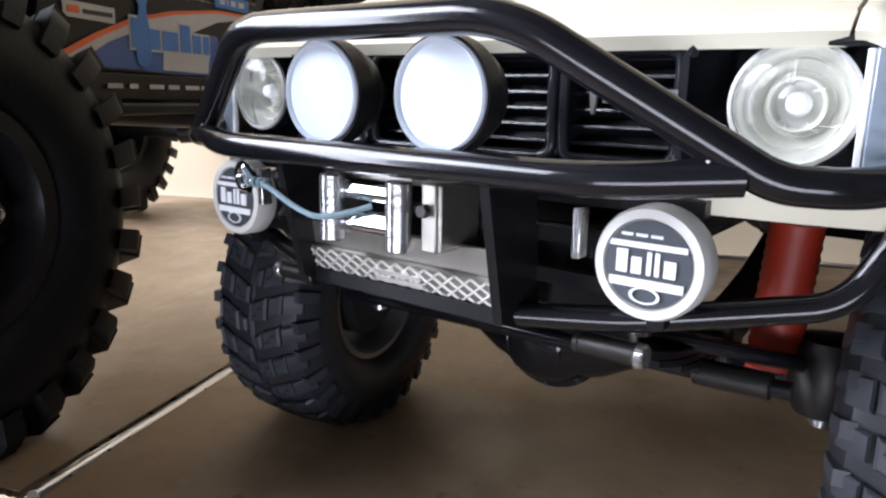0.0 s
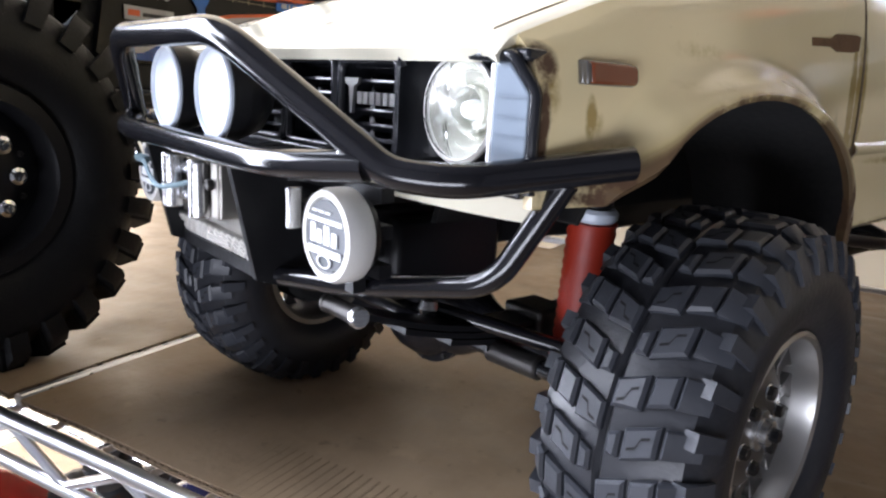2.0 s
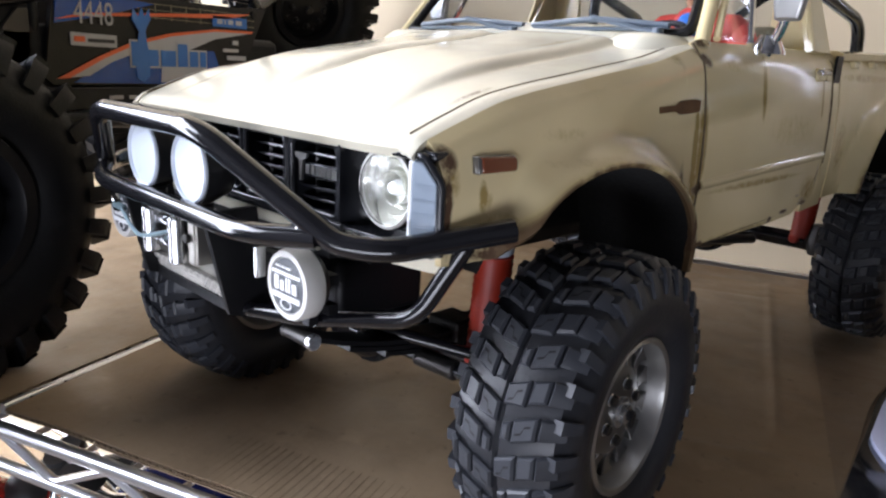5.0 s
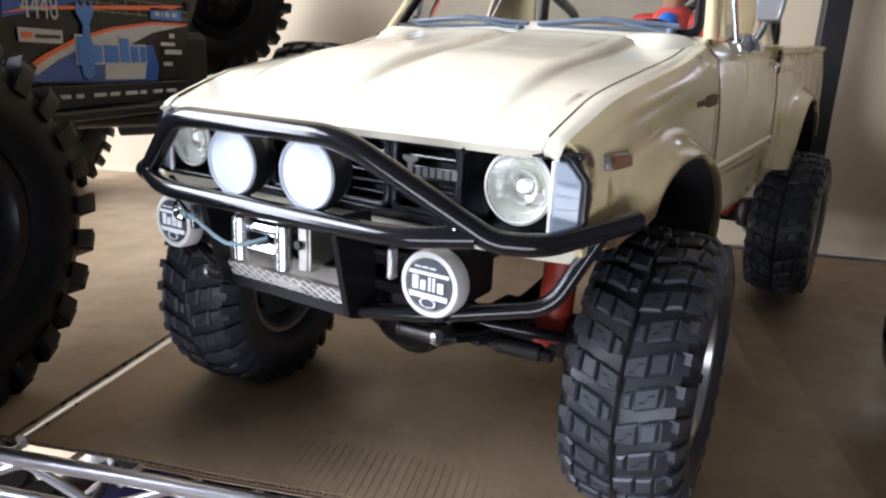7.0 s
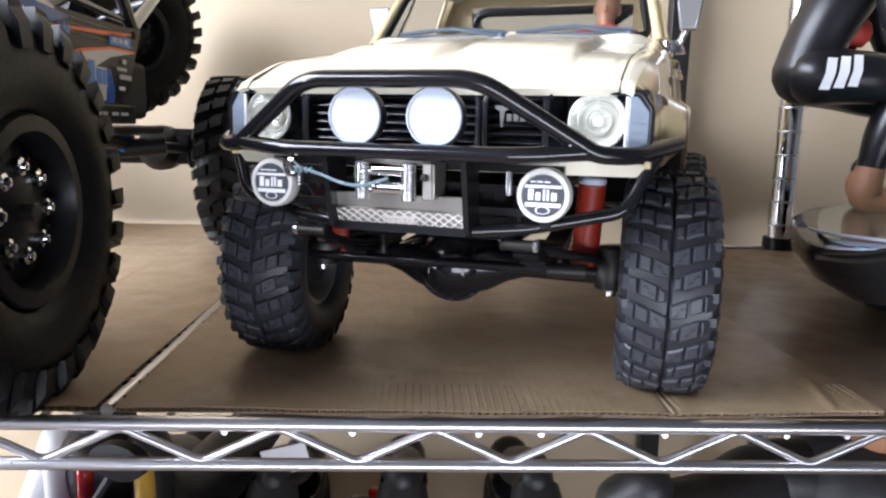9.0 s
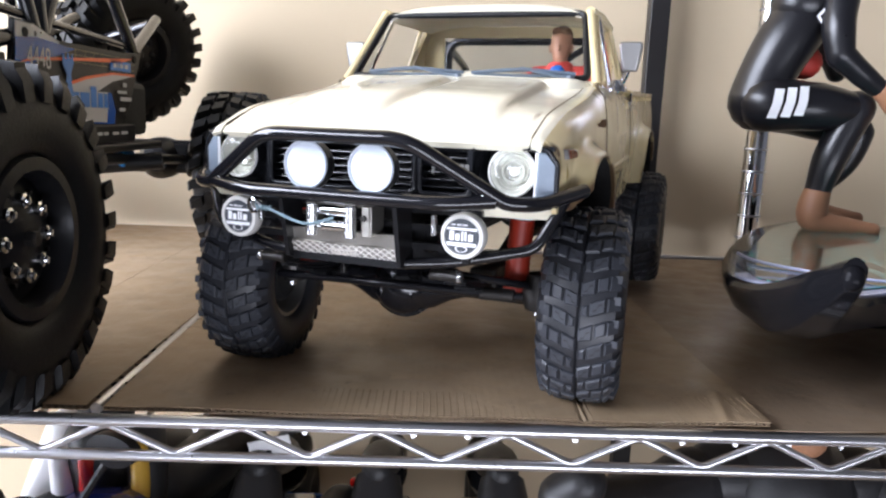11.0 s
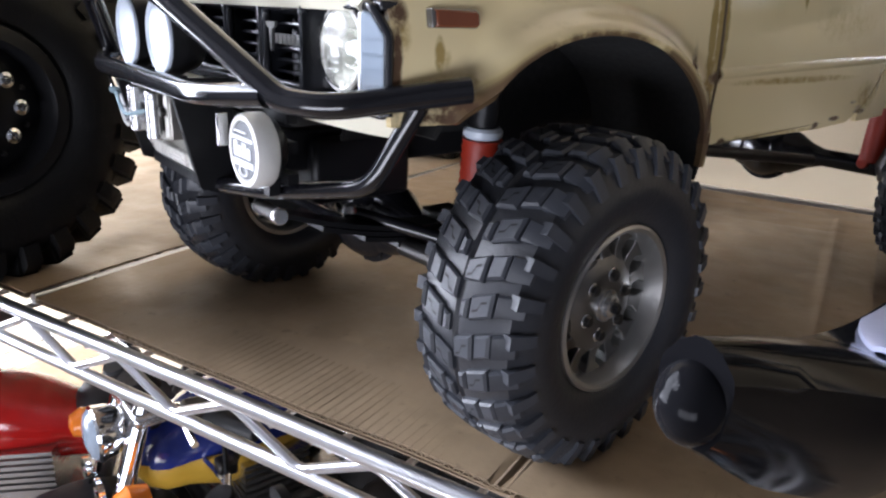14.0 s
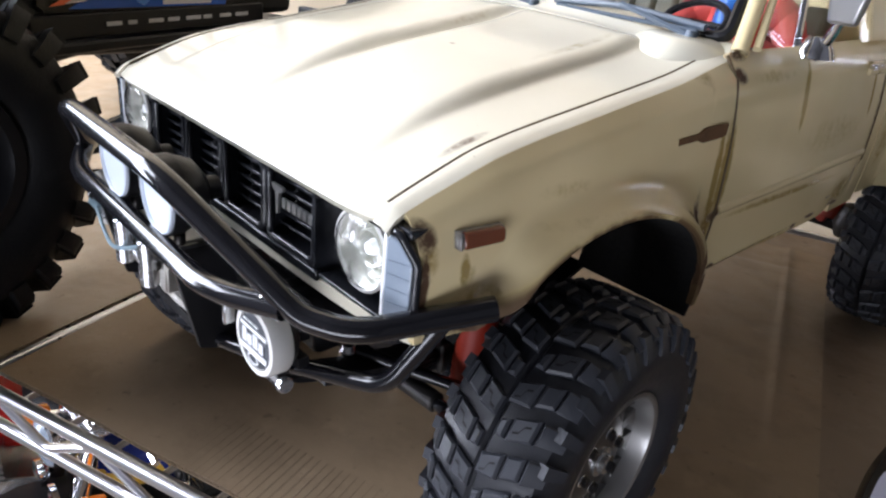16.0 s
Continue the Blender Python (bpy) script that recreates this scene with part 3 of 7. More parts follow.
sheet("cardboard_sheet", 0.034, 3.10, 0.034, 3.9, 0.0, "flat brown corrugated cardboard sheet under the truck", skew=-0.06, lift=0.016, fine=(190, 130),
      creases=((2.90, 1.45, 2.86, 3.9, 0.010), (2.25, 1.10, 2.95, 1.22, 0.008), (2.235, 0.0, 2.27, 0.30, -0.012), (2.90, 0.06, 2.98, 0.40, 0.010), (0.5, 0.62, 1.5, 0.50, -0.004), (2.30, 3.5, 2.9, 3.55, -0.008)))
sheet("cardboard_sheet", -0.86, -0.040, 0.034, 5.2, 0.0, "narrow brown corrugated cardboard sheet beside the gap", skew=0.0)
sheet("cardboard_sheet", -7.0, -0.875, 0.034, 5.2, 0.0, "brown corrugated cardboard sheet under the buggy")
sheet("cardboard_sheet", 0.5, 8.5, 0.06, 4.35, -0.033, "darker brown cardboard sheet lying on the wires", waves=False, paper=CARD_OLD)
sheet("cardboard_sheet", -7.0, -0.4, 0.06, 4.35, -0.033, "darker brown cardboard sheet lying on the wires", waves=False, paper=CARD_OLD)
sheet("cardboard_sheet", -7.0, 8.5, 0.0, 4.35, -3.96, "brown cardboard sheet on the lower shelf", waves=False)

# ---- the pickup ----
def crest(s):
    return along([(0.15, 1.214), (0.3, 1.272), (0.472, 1.328), (0.866, 1.393), (1.2, 1.445), (1.5, 1.505), (2.7, 1.535), (4.9, 1.595)], s)


FA = (0.815, 0.80, 0.495, 0.35)       # front wheel arch: centre along, height, half axes
RA = (3.70, 0.88, 0.50, 0.36)        # rear wheel arch


def flank(s, z, sign=1):
    """The half width of the body at s along it and height z."""
    d = crest(s) - z
    lat = along([(-0.1, 0.80), (0.0, 0.80), (0.035, 0.842), (0.11, 0.862), (0.26, 0.88), (0.5, 0.885), (0.85, 0.862)], d)
    lat -= 0.012 * (1 - smooth(0.15, 0.45, s)) + 0.016 * (1 - smooth(0.22, 0.48, s)) * (1 - smooth(1.02, 1.12, z))
    for sc, zc, a, b in (FA, RA):
        rho = math.hypot((s - sc) / a, (z - zc) / b)
        if s < 0.5:                                # the flare dies out towards the front corner
            rho += 0.27 * (1 - smooth(0.28, 0.50, s))
        lat += 0.060 * (1 - smooth(1.0, 1.27, rho)) + 0.030 * (1 - smooth(1.06, 1.20, rho)) - 0.012 * (1 - smooth(0.99, 1.06, rho))
    return lat


def arch_bottom(arch, s, low_front, low_rear):
    sc, zc, a, b = arch
    if s <= sc - a or s >= sc + a:
        return low_front if s < sc else low_rear
    z = zc + b * math.sqrt(1 - ((s - sc) / a) ** 2)
    return max(z, low_front) if s < sc else max(z, low_rear)


def flank_panel(name, s_list, top, bottom, side, parent, rows=18, label="", material=None):
    bm = bmesh.new()
    cols = []
    for s in s_list:
        z0, z1 = bottom(s), top(s)
        cols.append([bm.verts.new((side * flank(s, z), s, z)) for z in (z0 + (z1 - z0) * (i / rows) for i in range(rows + 1))])
    for a, b in zip(cols, cols[1:]):
        for i in range(rows):
            bm.faces.new((a[i], a[i + 1], b[i + 1], b[i]))
    bmesh.ops.recalc_face_normals(bm, faces=bm.faces)
    out = sum((f.normal.x for f in bm.faces)) * side
    if out < 0:
        bmesh.ops.reverse_faces(bm, faces=bm.faces)
    bmesh.ops.solidify(bm, geom=bm.faces[:], thickness=0.022)
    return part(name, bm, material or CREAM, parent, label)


def arch_steps(arch, s0, s1, n):
    sc, zc, a, b = arch
    inner = [sc - a * math.cos(math.pi * i / n) for i in range(n + 1)]
    inner[0], inner[-1] = inner[0] + 1e-4, inner[-1] - 1e-4
    return sorted(set(spread(s0, sc - a - 2e-4, 7) + inner + spread(sc + a + 2e-4, s1, 7)))


def hood_height(lat, s):
    z = crest(s) + 0.010 + 0.034 * (1 - (lat / 0.76) ** 2) * smooth(0.10, 0.8, s)
    z -= 0.014 * (1 - smooth(0.145, 0.20, s)) ** 2
    for sign in (1, -1):
        u = sign * lat
        rise = 0.0
        if 0.015 < u < 0.555:
            a, b = min(1.0, (u - 0.015) / 0.075), min(1.0, (0.555 - u) / 0.065)
            rise = (1 - (1 - a) ** 2.0) * (1 - (1 - b) ** 2.0)
        z += 0.031 * rise * smooth(0.14, 0.75, s) * (1 - smooth(1.30, 1.42, s))
    return z


def wheel(parent_thing, name, x, y, z, outward, label, steer=0.0):
    def piece(nm, bm, material, parent, lab="", edges=0.0):
        bm.transform(Matrix.Diagonal((0.80, 0.811, 0.811, 1)))
        if nm in ("tyre", "tread"):                # the tyre stands flat on the card
            low = -(z + 0.026 + 0.0052 * y)
            for v in bm.verts:
                if v.co.z < low:
                    v.co.z = low - 0.15 * (low - v.co.z)
        return part(nm, bm, material, parent, lab, edges=edges)

    w = new(name)
    w.parent = parent_thing
    w.matrix_local = pose(x * U, y * U, z * U, 0, 0, steer + (0 if outward > 0 else 180))
    tagged(w, label)
    m = AX
    tyre = lathe([(0.285, -0.17), (0.31, -0.205), (0.37, -0.235), (0.44, -0.24), (0.50, -0.222), (0.545, -0.195), (0.571, -0.1), (0.574, -0.012), (0.560, 0), (0.574, 0.012), (0.571, 0.1), (0.545, 0.195),
                  (0.50, 0.222), (0.44, 0.24), (0.37, 0.235), (0.31, 0.205), (0.285, 0.17)], 60, None, m)
    t = piece("tyre", tyre, RUBBER, w)
    piece("tread", tread(0.550, 0.592, 0.215, 30, outward), [LITTREAD, WELL], t, "blocky chevron mud tread")
    rim = new("rim")
    rim.parent = w
    piece("barrel", lathe([(0.27, -0.18), (0.295, -0.18), (0.302, 0.185), (0.298, 0.203), (0.286, 0.207), (0.274, 0.200), (0.268, 0.17), (0.263, 0.12), (0.258, 0.075), (0.250, -0.15)], 56, None, m, close=True), RIM, rim, "polished rim barrel with a rolled lip")
    piece("disc", lathe([(0.0, 0.146), (0.10, 0.150), (0.135, 0.145), (0.175, 0.127), (0.178, 0.095), (0.0, 0.085)], 48, None, m), CAST, rim)
    for i in range(14):
        r = Matrix.Rotation(math.tau * i / 14, 4, "X")
        sp = bmesh.new()
        for h0, h1 in ((0.080, 0.122),):
            ring = [(0.168, 0.030), (0.200, 0.020), (0.235, 0.022), (0.262, 0.046), (0.262, -0.046), (0.235, -0.022), (0.200, -0.020), (0.168, -0.030)]
            lo = [sp.verts.new(r @ Vector((h0, b, a))) for a, b in ring]
            hi = [sp.verts.new(r @ Vector((h1 + 0.012 * (a < 0.19) + 0.008 * (a > 0.25), b, a))) for a, b in ring]
            sp.faces.new(lo)
            sp.faces.new(hi)
            for k in range(8):
                sp.faces.new((lo[k], lo[(k + 1) % 8], hi[(k + 1) % 8], hi[k]))
        piece("spoke", sp, CAST, rim, edges=0.004)
    piece("hub", lathe([(0.060, 0.145), (0.058, 0.158), (0.040, 0.162), (0.038, 0.180), (0.030, 0.184), (0.0, 0.184)], 28, None, m), ALU, rim)
    piece("axle_nut", cyl(0.020, (0.180, 0, 0), (0.205, 0, 0), 6), PLASTIC, rim)
    for i in range(6):
        a = math.tau * i / 6 + 0.3
        c = Vector((0, math.cos(a) * 0.108, math.sin(a) * 0.108))
        nut = piece("lug_nut", cyl(0.020, c + Vector((0.146, 0, 0)), c + Vector((0.168, 0, 0)), 6), STEEL, rim)
        piece("washer", cyl(0.027, c + Vector((0.144, 0, 0)), c + Vector((0.151, 0, 0)), 18), ALU, rim)
    piece("brake_drum", cyl(0.19, (-0.16, 0, 0), (0.03, 0, 0), 32), WELL, rim)
    return w


def tread(r0, r1, half, n, turn):
    """Chevron bars each side of a zigzag centre groove, every bar cut into three blocks."""
    bm = bmesh.new()
    pitch = math.tau / n
    rng = random.Random(4)

    def crown(h):
        return r1 - 0.75 * max(0.0, h - 0.05) ** 2 - 10.0 * max(0.0, h - 0.165) ** 2

    def block(h0, h1, a0, a1, side, sipe_shade, skew0=0.0, skew1=0.0, drop=0.0):
        def vert(h, a, r):
            ang = turn * (a - 0.70 * h + 2.2 * max(0.0, h - 0.10) ** 2)
            return bm.verts.new(Vector((h * side, math.cos(ang) * r, math.sin(ang) * r)))
        e = 0.008
        da = e / r1
        c = [(h0, a0, 1, 1), (h1, a0 + skew1, -1, 1), (h1, a1 + skew1, -1, -1), (h0, a1 - skew0, 1, -1)]
        lo = [vert(h, a, r0 - 0.03) for h, a, _, _ in c]
        mi = [vert(h, a, crown(h) - 0.008 - drop * (h == h1)) for h, a, _, _ in c]
        hi = [vert(h + e * u, a + da * v, crown(h) - drop * (h == h1)) for h, a, u, v in c]
        for p, q in ((lo, mi), (mi, hi)):
            for i in range(4):
                bm.faces.new((p[i], p[(i + 1) % 4], q[(i + 1) % 4], q[i]))
        bm.faces.new(hi)
        # Dark strips laid on the block; the shade of a cut is only colour.
        if sipe_shade:
            pts = []
            for u, v in ((0.20, 0.13), (0.44, 0.13), (0.56, -0.13), (0.80, -0.13)):
                pts.append((h0 + (h1 - h0) * u, (a0 + a1) / 2 + (a1 - a0) * v))
            for (ha, aa), (hb, ab) in zip(pts, pts[1:]):
                if abs(ha - hb) < 1e-6:
                    q = [(ha - 0.003, aa), (ha + 0.003, aa), (hb + 0.003, ab), (hb - 0.003, ab)]
                else:
                    q = [(ha, aa - 0.006), (ha, aa + 0.006), (hb, ab + 0.006), (hb, ab - 0.006)]
                bm.faces.new([vert(h, a, crown(h) + 0.0007) for h, a in q]).material_index = 1

    for side in (1, -1):
        for k in range(n):
            a = k * pitch + (0.5 * pitch if side < 0 else 0) + rng.uniform(-0.006, 0.006)
            w = pitch * (0.70 if k % 2 else 0.64)
            if k % 2:
                block(0.006, 0.082, a, a + w, side, True, 0.03, 0.0)
                block(0.092, 0.150, a + 0.006, a + w - 0.012, side, False)
                block(0.156, half, a + 0.004, a + w - 0.004, side, False, 0, 0, 0.004)
            else:
                block(0.018, 0.050, a + 0.012, a + w - 0.012, side, False, 0.02)
                block(0.058, 0.140, a, a + w, side, True)
                block(0.150, half + 0.006, a + 0.008, a + w - 0.004, side, False, 0, 0, 0.006)
            ang = turn * (a - 0.13) + (0 if turn > 0 else -0.09)
            out, inn = ((0.216, 0.560), (0.235, 0.505), (0.242, 0.470)), ((0.180, 0.555), (0.205, 0.500), (0.225, 0.465))
            rows = [[bm.verts.new(Vector((side * h, math.cos(ang + b) * r, math.sin(ang + b) * r))) for h, r in ring] for ring in (inn, out) for b in (0.012, 0.088)]
            for i in range(2):
                for p, q in ((0, 2), (2, 3), (3, 1)):
                    bm.faces.new((rows[p][i], rows[p][i + 1], rows[q][i + 1], rows[q][i]))
            for i in (0, 2):
                bm.faces.new((rows[0][i], rows[2][i], rows[3][i], rows[1][i]))
    return bm


truck = thing("pickup_truck", 1.135, -0.051, 0.028, -20.9, "weathered cream model pickup with a black tube bumper", "model truck")
truck.matrix_world = pose(1.135 * U, -0.051 * U, 0.028 * U, 0, 0, -20.9) @ pose(0, 0, 0, 0.3, 0, 0)

# front fenders, doors, cab corners, bed sides
f_top = lambda s: crest(s)
for side in (1, -1):
    flank_panel("fender", arch_steps(FA, 0.206, 1.435, 44), f_top, lambda s: arch_bottom(FA, s, 0.94, 0.755), side, truck)
    door_low = lambda s: max(0.765 + 0.045 * (s - 1.45), 0.80 + 0.24 * max(0.0, (s - 2.40) / 0.33) ** 2)
    door = flank_panel("door", spread(1.447, 2.735, 40), lambda s: 1.525 + 0.012 * (s - 1.45), door_low, side, truck)
    flank_panel("cab_corner", spread(2.57, 2.83, 18), lambda s: (door_low(s) - 0.012) if s < 2.737 else 1.54, lambda s: 0.805 + 0.04 * (s - 2.46), side, truck)
    flank_panel("bed_side", arch_steps(RA, 2.845, 4.85, 40), lambda s: crest(s) - 0.01, lambda s: arch_bottom(RA, s, 0.85, 0.98), side, truck)
    for s0, z0, z1 in ((1.441, 0.775, 1.515), (2.7375, 1.03, 1.53)):
        part("door_seam", tube([(side * (flank(s0, z) - 0.002), s0, z) for z in spread(z0, z1, 12)], 0.006, 6, 0), SEAM, truck)
    part("sill_seam", tube([(side * (flank(c, 0.79) - 0.001), c, 0.796 + 0.035 * (c - 1.45)) for c in spread(1.50, 2.26, 10)], 0.004, 6, 0), SEAM, truck)
    # moulding along the door, rail along the bed
    part("door_moulding", shell(grid(lambda s, v: Vector((side * (flank(s, 1.02 + 0.04 * v) + 0.008 * math.sin(math.pi * v)), s, 1.015 + 0.028 * (s - 1.45) + 0.035 * v)), spread(1.45, 2.73, 24), spread(0, 1, 5)), 0.01), CREAM, door)
    rail = grid(lambda s, v: Vector((side * (0.76 + 0.105 * v), s, crest(s) + 0.012 * math.sin(math.pi * v))), spread(2.83, 4.86, 20), spread(0, 1, 6))
    part("bed_rail", shell(rail, 0.035), CREAM, truck)
    part("bed_wall", box(0.03, 1.98, 0.27, side * 0.76, 3.85, 1.415), WHITE, truck)
    for k in range(6):
        part("tie_hook", box(0.03, 0.08, 0.03, side * (flank(3.1 + k * 0.29, 1.5) + 0.008), 3.05 + k * 0.29, 1.49 + 0.009 * k), CREAM, truck, edges=0.006)
    # wheel wells: dark inner shells, plus added black plates standing in for deep shade
    for arch, s_mid in ((FA, 0.83), (RA, 3.70)):
        sc, zc, a, b = arch
        bm = bmesh.new()
        cols = [[bm.verts.new((side * lat, sc - a * 1.04 * math.cos(t), zc + b * 1.04 * math.sin(t))) for lat in (min(0.945, flank(sc - a * 1.04 * math.cos(t), zc + b * 1.04 * math.sin(t)) - 0.012), 0.5)] for t in spread(0.30, math.pi + 0.25, 24)]
        for p, q in zip(cols, cols[1:]):
            bm.faces.new((p[0], p[1], q[1], q[0]))
        part("wheel_well", shell(bm, 0.012), WELL, truck)
        inner = [(sc - a * 1.06 * math.cos(t), zc + b * 1.05 * math.sin(t)) for t in spread(0.12, math.pi - 0.12, 17)]
        part("arch_shade_plate", plate(inner, 0.02, Matrix.Translation((side * 0.47, 0, 0)) @ Matrix(((0, 0, 1, 0), (1, 0, 0, 0), (0, 1, 0, 0), (0, 0, 0, 1)))), WELL, truck)

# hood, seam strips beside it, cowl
part("hood", shell(grid(lambda lat, s: Vector((lat, s + 0.014 * abs(lat / 0.735) ** 16 * (1 - smooth(0.15, 0.4, s)), hood_height(lat, s))), spread(-0.735, 0.735, 120), [0.150, 0.158, 0.17, 0.185, 0.21] + spread(0.24, 1.40, 60)), 0.03), LITCREAM, truck)
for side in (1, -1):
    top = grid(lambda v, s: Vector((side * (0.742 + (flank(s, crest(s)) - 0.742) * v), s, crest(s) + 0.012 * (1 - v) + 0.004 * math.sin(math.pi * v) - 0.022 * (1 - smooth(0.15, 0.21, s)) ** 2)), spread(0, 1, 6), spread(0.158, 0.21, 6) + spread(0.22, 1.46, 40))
    part("fender_top", shell(top, 0.02), LITCREAM, truck)
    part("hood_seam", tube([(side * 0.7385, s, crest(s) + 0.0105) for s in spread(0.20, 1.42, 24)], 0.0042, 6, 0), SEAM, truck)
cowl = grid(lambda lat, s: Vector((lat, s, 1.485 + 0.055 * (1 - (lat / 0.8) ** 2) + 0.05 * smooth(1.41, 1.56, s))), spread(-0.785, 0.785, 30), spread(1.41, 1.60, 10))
part("cowl", shell(cowl, 0.03), LITCREAM, truck)
for side in (1, -1):
    def lip(u, v):                                 # a rounded lip that stands up from the end of the hood
        lat = 0.40 + 0.385 * u
        s0 = 1.40 - 0.12 * math.sin(math.pi * u ** 1.4)
        z0 = crest(s0) + 0.006
        up = math.sin(min(1.0, v * 2.0) * math.pi / 2) ** 0.8 * (1 - u ** 10) * (0.35 + 0.65 * smooth(0.0, 0.30, u))
        return Vector((side * lat, s0 + 0.22 * v, z0 + (1.548 - z0) * up))
    sc = grid(lip, spread(0, 1, 24), spread(0, 1, 16))
    part("cowl_scoop", shell(sc, 0.02), LITCREAM, truck)

# cab: pillars, roof, rear panel
A0, A1 = Vector((0.775, 1.52, 1.535)), Vector((0.675, 1.86, 1.965))
for side in (1, -1):
    def mir(v):
        return (side * v[0], v[1], v[2])
    part("windscreen_pillar", tube([mir(A0 + Vector((0.015, 0, -0.02))), mir(A1)], 0.028, 10, 0), CREAM, truck)
    part("door_pillar", shell(grid(lambda u, v: Vector((side * (0.83 - 0.14 * v), 2.50 + 0.10 * v + (0.245 - 0.10 * v) * u, 1.535 + 0.42 * v)), spread(0, 1, 6), spread(0, 1, 10)), 0.03), CREAM, truck)
    part("roof_edge", tube([mir((0.675, 1.84, 1.965)), mir((0.69, 2.2, 1.975)), mir((0.685, 2.66, 1.96))], 0.03, 10, 0.1), CREAM, truck)
    part("vent_window_bar", tube([mir((0.82, 1.86, 1.53)), mir((0.70, 2.04, 1.96))], 0.014, 8, 0), CHROME, truck)
    part("door_frame", tube([mir((0.825, 1.56, 1.535)), mir((0.70, 1.89, 1.945)), mir((0.70, 2.55, 1.95)), mir((0.825, 2.52, 1.535))], 0.014, 8, 0.05), CREAM, truck)
    bm = bmesh.new()
    vs = [bm.verts.new(mir(v)) for v in ((0.815, 1.60, 1.535), (0.813, 1.85, 1.535), (0.70, 2.03, 1.94), (0.70, 1.91, 1.94))]
    bm.faces.new(vs)
    ob = part("vent_window", shell(bm, 0.006), GLASS, truck)
    ob.visible_shadow = False
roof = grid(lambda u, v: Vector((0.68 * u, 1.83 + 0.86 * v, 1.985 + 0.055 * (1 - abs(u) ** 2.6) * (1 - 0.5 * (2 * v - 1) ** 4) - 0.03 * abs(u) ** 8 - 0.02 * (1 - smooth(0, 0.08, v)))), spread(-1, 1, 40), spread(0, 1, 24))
part("roof", shell(roof, 0.03), LITCREAM, truck)
back = bmesh.new()
for x0, x1, z0, z1 in ((-0.80, 0.80, 1.0, 1.58), (-0.70, 0.70, 1.90, 1.98), (-0.72, -0.56, 1.58, 1.90), (0.56, 0.72, 1.58, 1.90)):
    box(x1 - x0, 0.03, z1 - z0, (x0 + x1) / 2, 2.70, (z0 + z1) / 2, back)
part("cab_rear_panel", back, CREAM, truck)


def pane(name, corners, material, parent):
    bm = bmesh.new()
    bm.faces.new([bm.verts.new(c) for c in corners])
    ob = part(name, shell(bm, 0.008), material, parent, flat=True)
    ob.visible_shadow = False
    return ob


W = [(-0.735, 1.535, 1.55), (0.735, 1.535, 1.55), (0.645, 1.85, 1.955), (-0.645, 1.85, 1.955)]
screen = pane("windscreen", W, GLASS, truck)
part("rubber_seal", tube([W[0], W[1], W[2], W[3], W[0]], 0.021, 8, 0.05), PLASTIC, screen)
pane("rear_window", [(-0.56, 2.70, 1.58), (0.56, 2.70, 1.58), (0.56, 2.70, 1.90), (-0.56, 2.70, 1.90)], GLASS, truck)
for k, x0 in enumerate((-0.62, 0.05)):
    wp = bmesh.new()
    tube([(x0, 1.50, 1.575), (x0 + 0.30, 1.49, 1.60), (x0 + 0.62, 1.50, 1.575)], 0.012, 8, 0.1, wp)
    tube([(x0 + 0.02, 1.485, 1.562), (x0 + 0.60, 1.485, 1.562)], 0.008, 6, 0, wp)
    tube([(x0 + 0.60, 1.46, 1.545), (x0 + 0.30, 1.485, 1.605)], 0.010, 6, 0, wp)
    lathe([(0, 0), (0.022, 0), (0.018, 0.03), (0, 0.03)], 12, wp, Matrix.Translation((x0 + 0.60, 1.46, 1.535)))
    part("wiper", wp, WIPER, truck, "blue-grey windscreen wiper")

# bed
part("bed_floor", box(1.5, 1.98, 0.03, 0, 3.85, 1.06), WHITE, truck)
part("bed_front_wall", box(1.55, 0.03, 0.5, 0, 2.86, 1.30), WHITE, truck)
part("tailgate", box(1.66, 0.05, 0.56, 0, 4.85, 1.30), CREAM, truck, edges=0.012)
bar = bmesh.new()
tube([(-0.62, 2.92, 1.08), (-0.60, 2.92, 1.90), (0.60, 2.92, 1.90), (0.62, 2.92, 1.08)], 0.032, 12, 0.12, bar)
tube([(-0.58, 2.93, 1.12), (0.52, 2.93, 1.88)], 0.024, 10, 0, bar)
for side in (1, -1):
    tube([(side * 0.62, 2.92, 1.87), (side * 0.68, 3.62, 1.73), (side * 0.68, 3.72, 1.08)], 0.034, 12, 0.12, bar)
part("roll_bar", bar, TUBE, truck, "black tube roll bar")

# cab inside
part("dashboard", box(1.5, 0.26, 0.16, 0, 1.70, 1.43), PLASTIC, truck, edges=0.03)
part("cab_floor", box(1.55, 1.15, 0.03, 0, 2.1, 0.98), WELL, truck)
seat = bmesh.new()
box(1.3, 0.45, 0.14, 0, 2.22, 1.16, seat)
bench = part("bench_seat", seat, OLIVE, truck, "olive ribbed vinyl bench seat", edges=0.02)
for k in range(12):
    part("seat_channel", box(0.105, 0.12, 0.46, -0.62 + 0.113 * k, 2.46, 1.40, None, Matrix.Rotation(radians(-10), 4, "X")), OLIVE, bench, edges=0.02)
sw = lathe([(0.125 + 0.014 * math.cos(a), 0.014 * math.sin(a)) for a in spread(0, math.tau * 0.9, 10)], 28, None, Matrix.Translation((0.40, 1.90, 1.545)) @ Matrix.Rotation(radians(35), 4, "X"), close=True)
tube([(0.40, 1.90, 1.545), (0.40, 1.72, 1.42)], 0.02, 8, 0, sw)
tube([(0.28, 1.90, 1.545), (0.52, 1.90, 1.545)], 0.012, 8, 0, sw)
part("steering_wheel", sw, PLASTIC, truck)

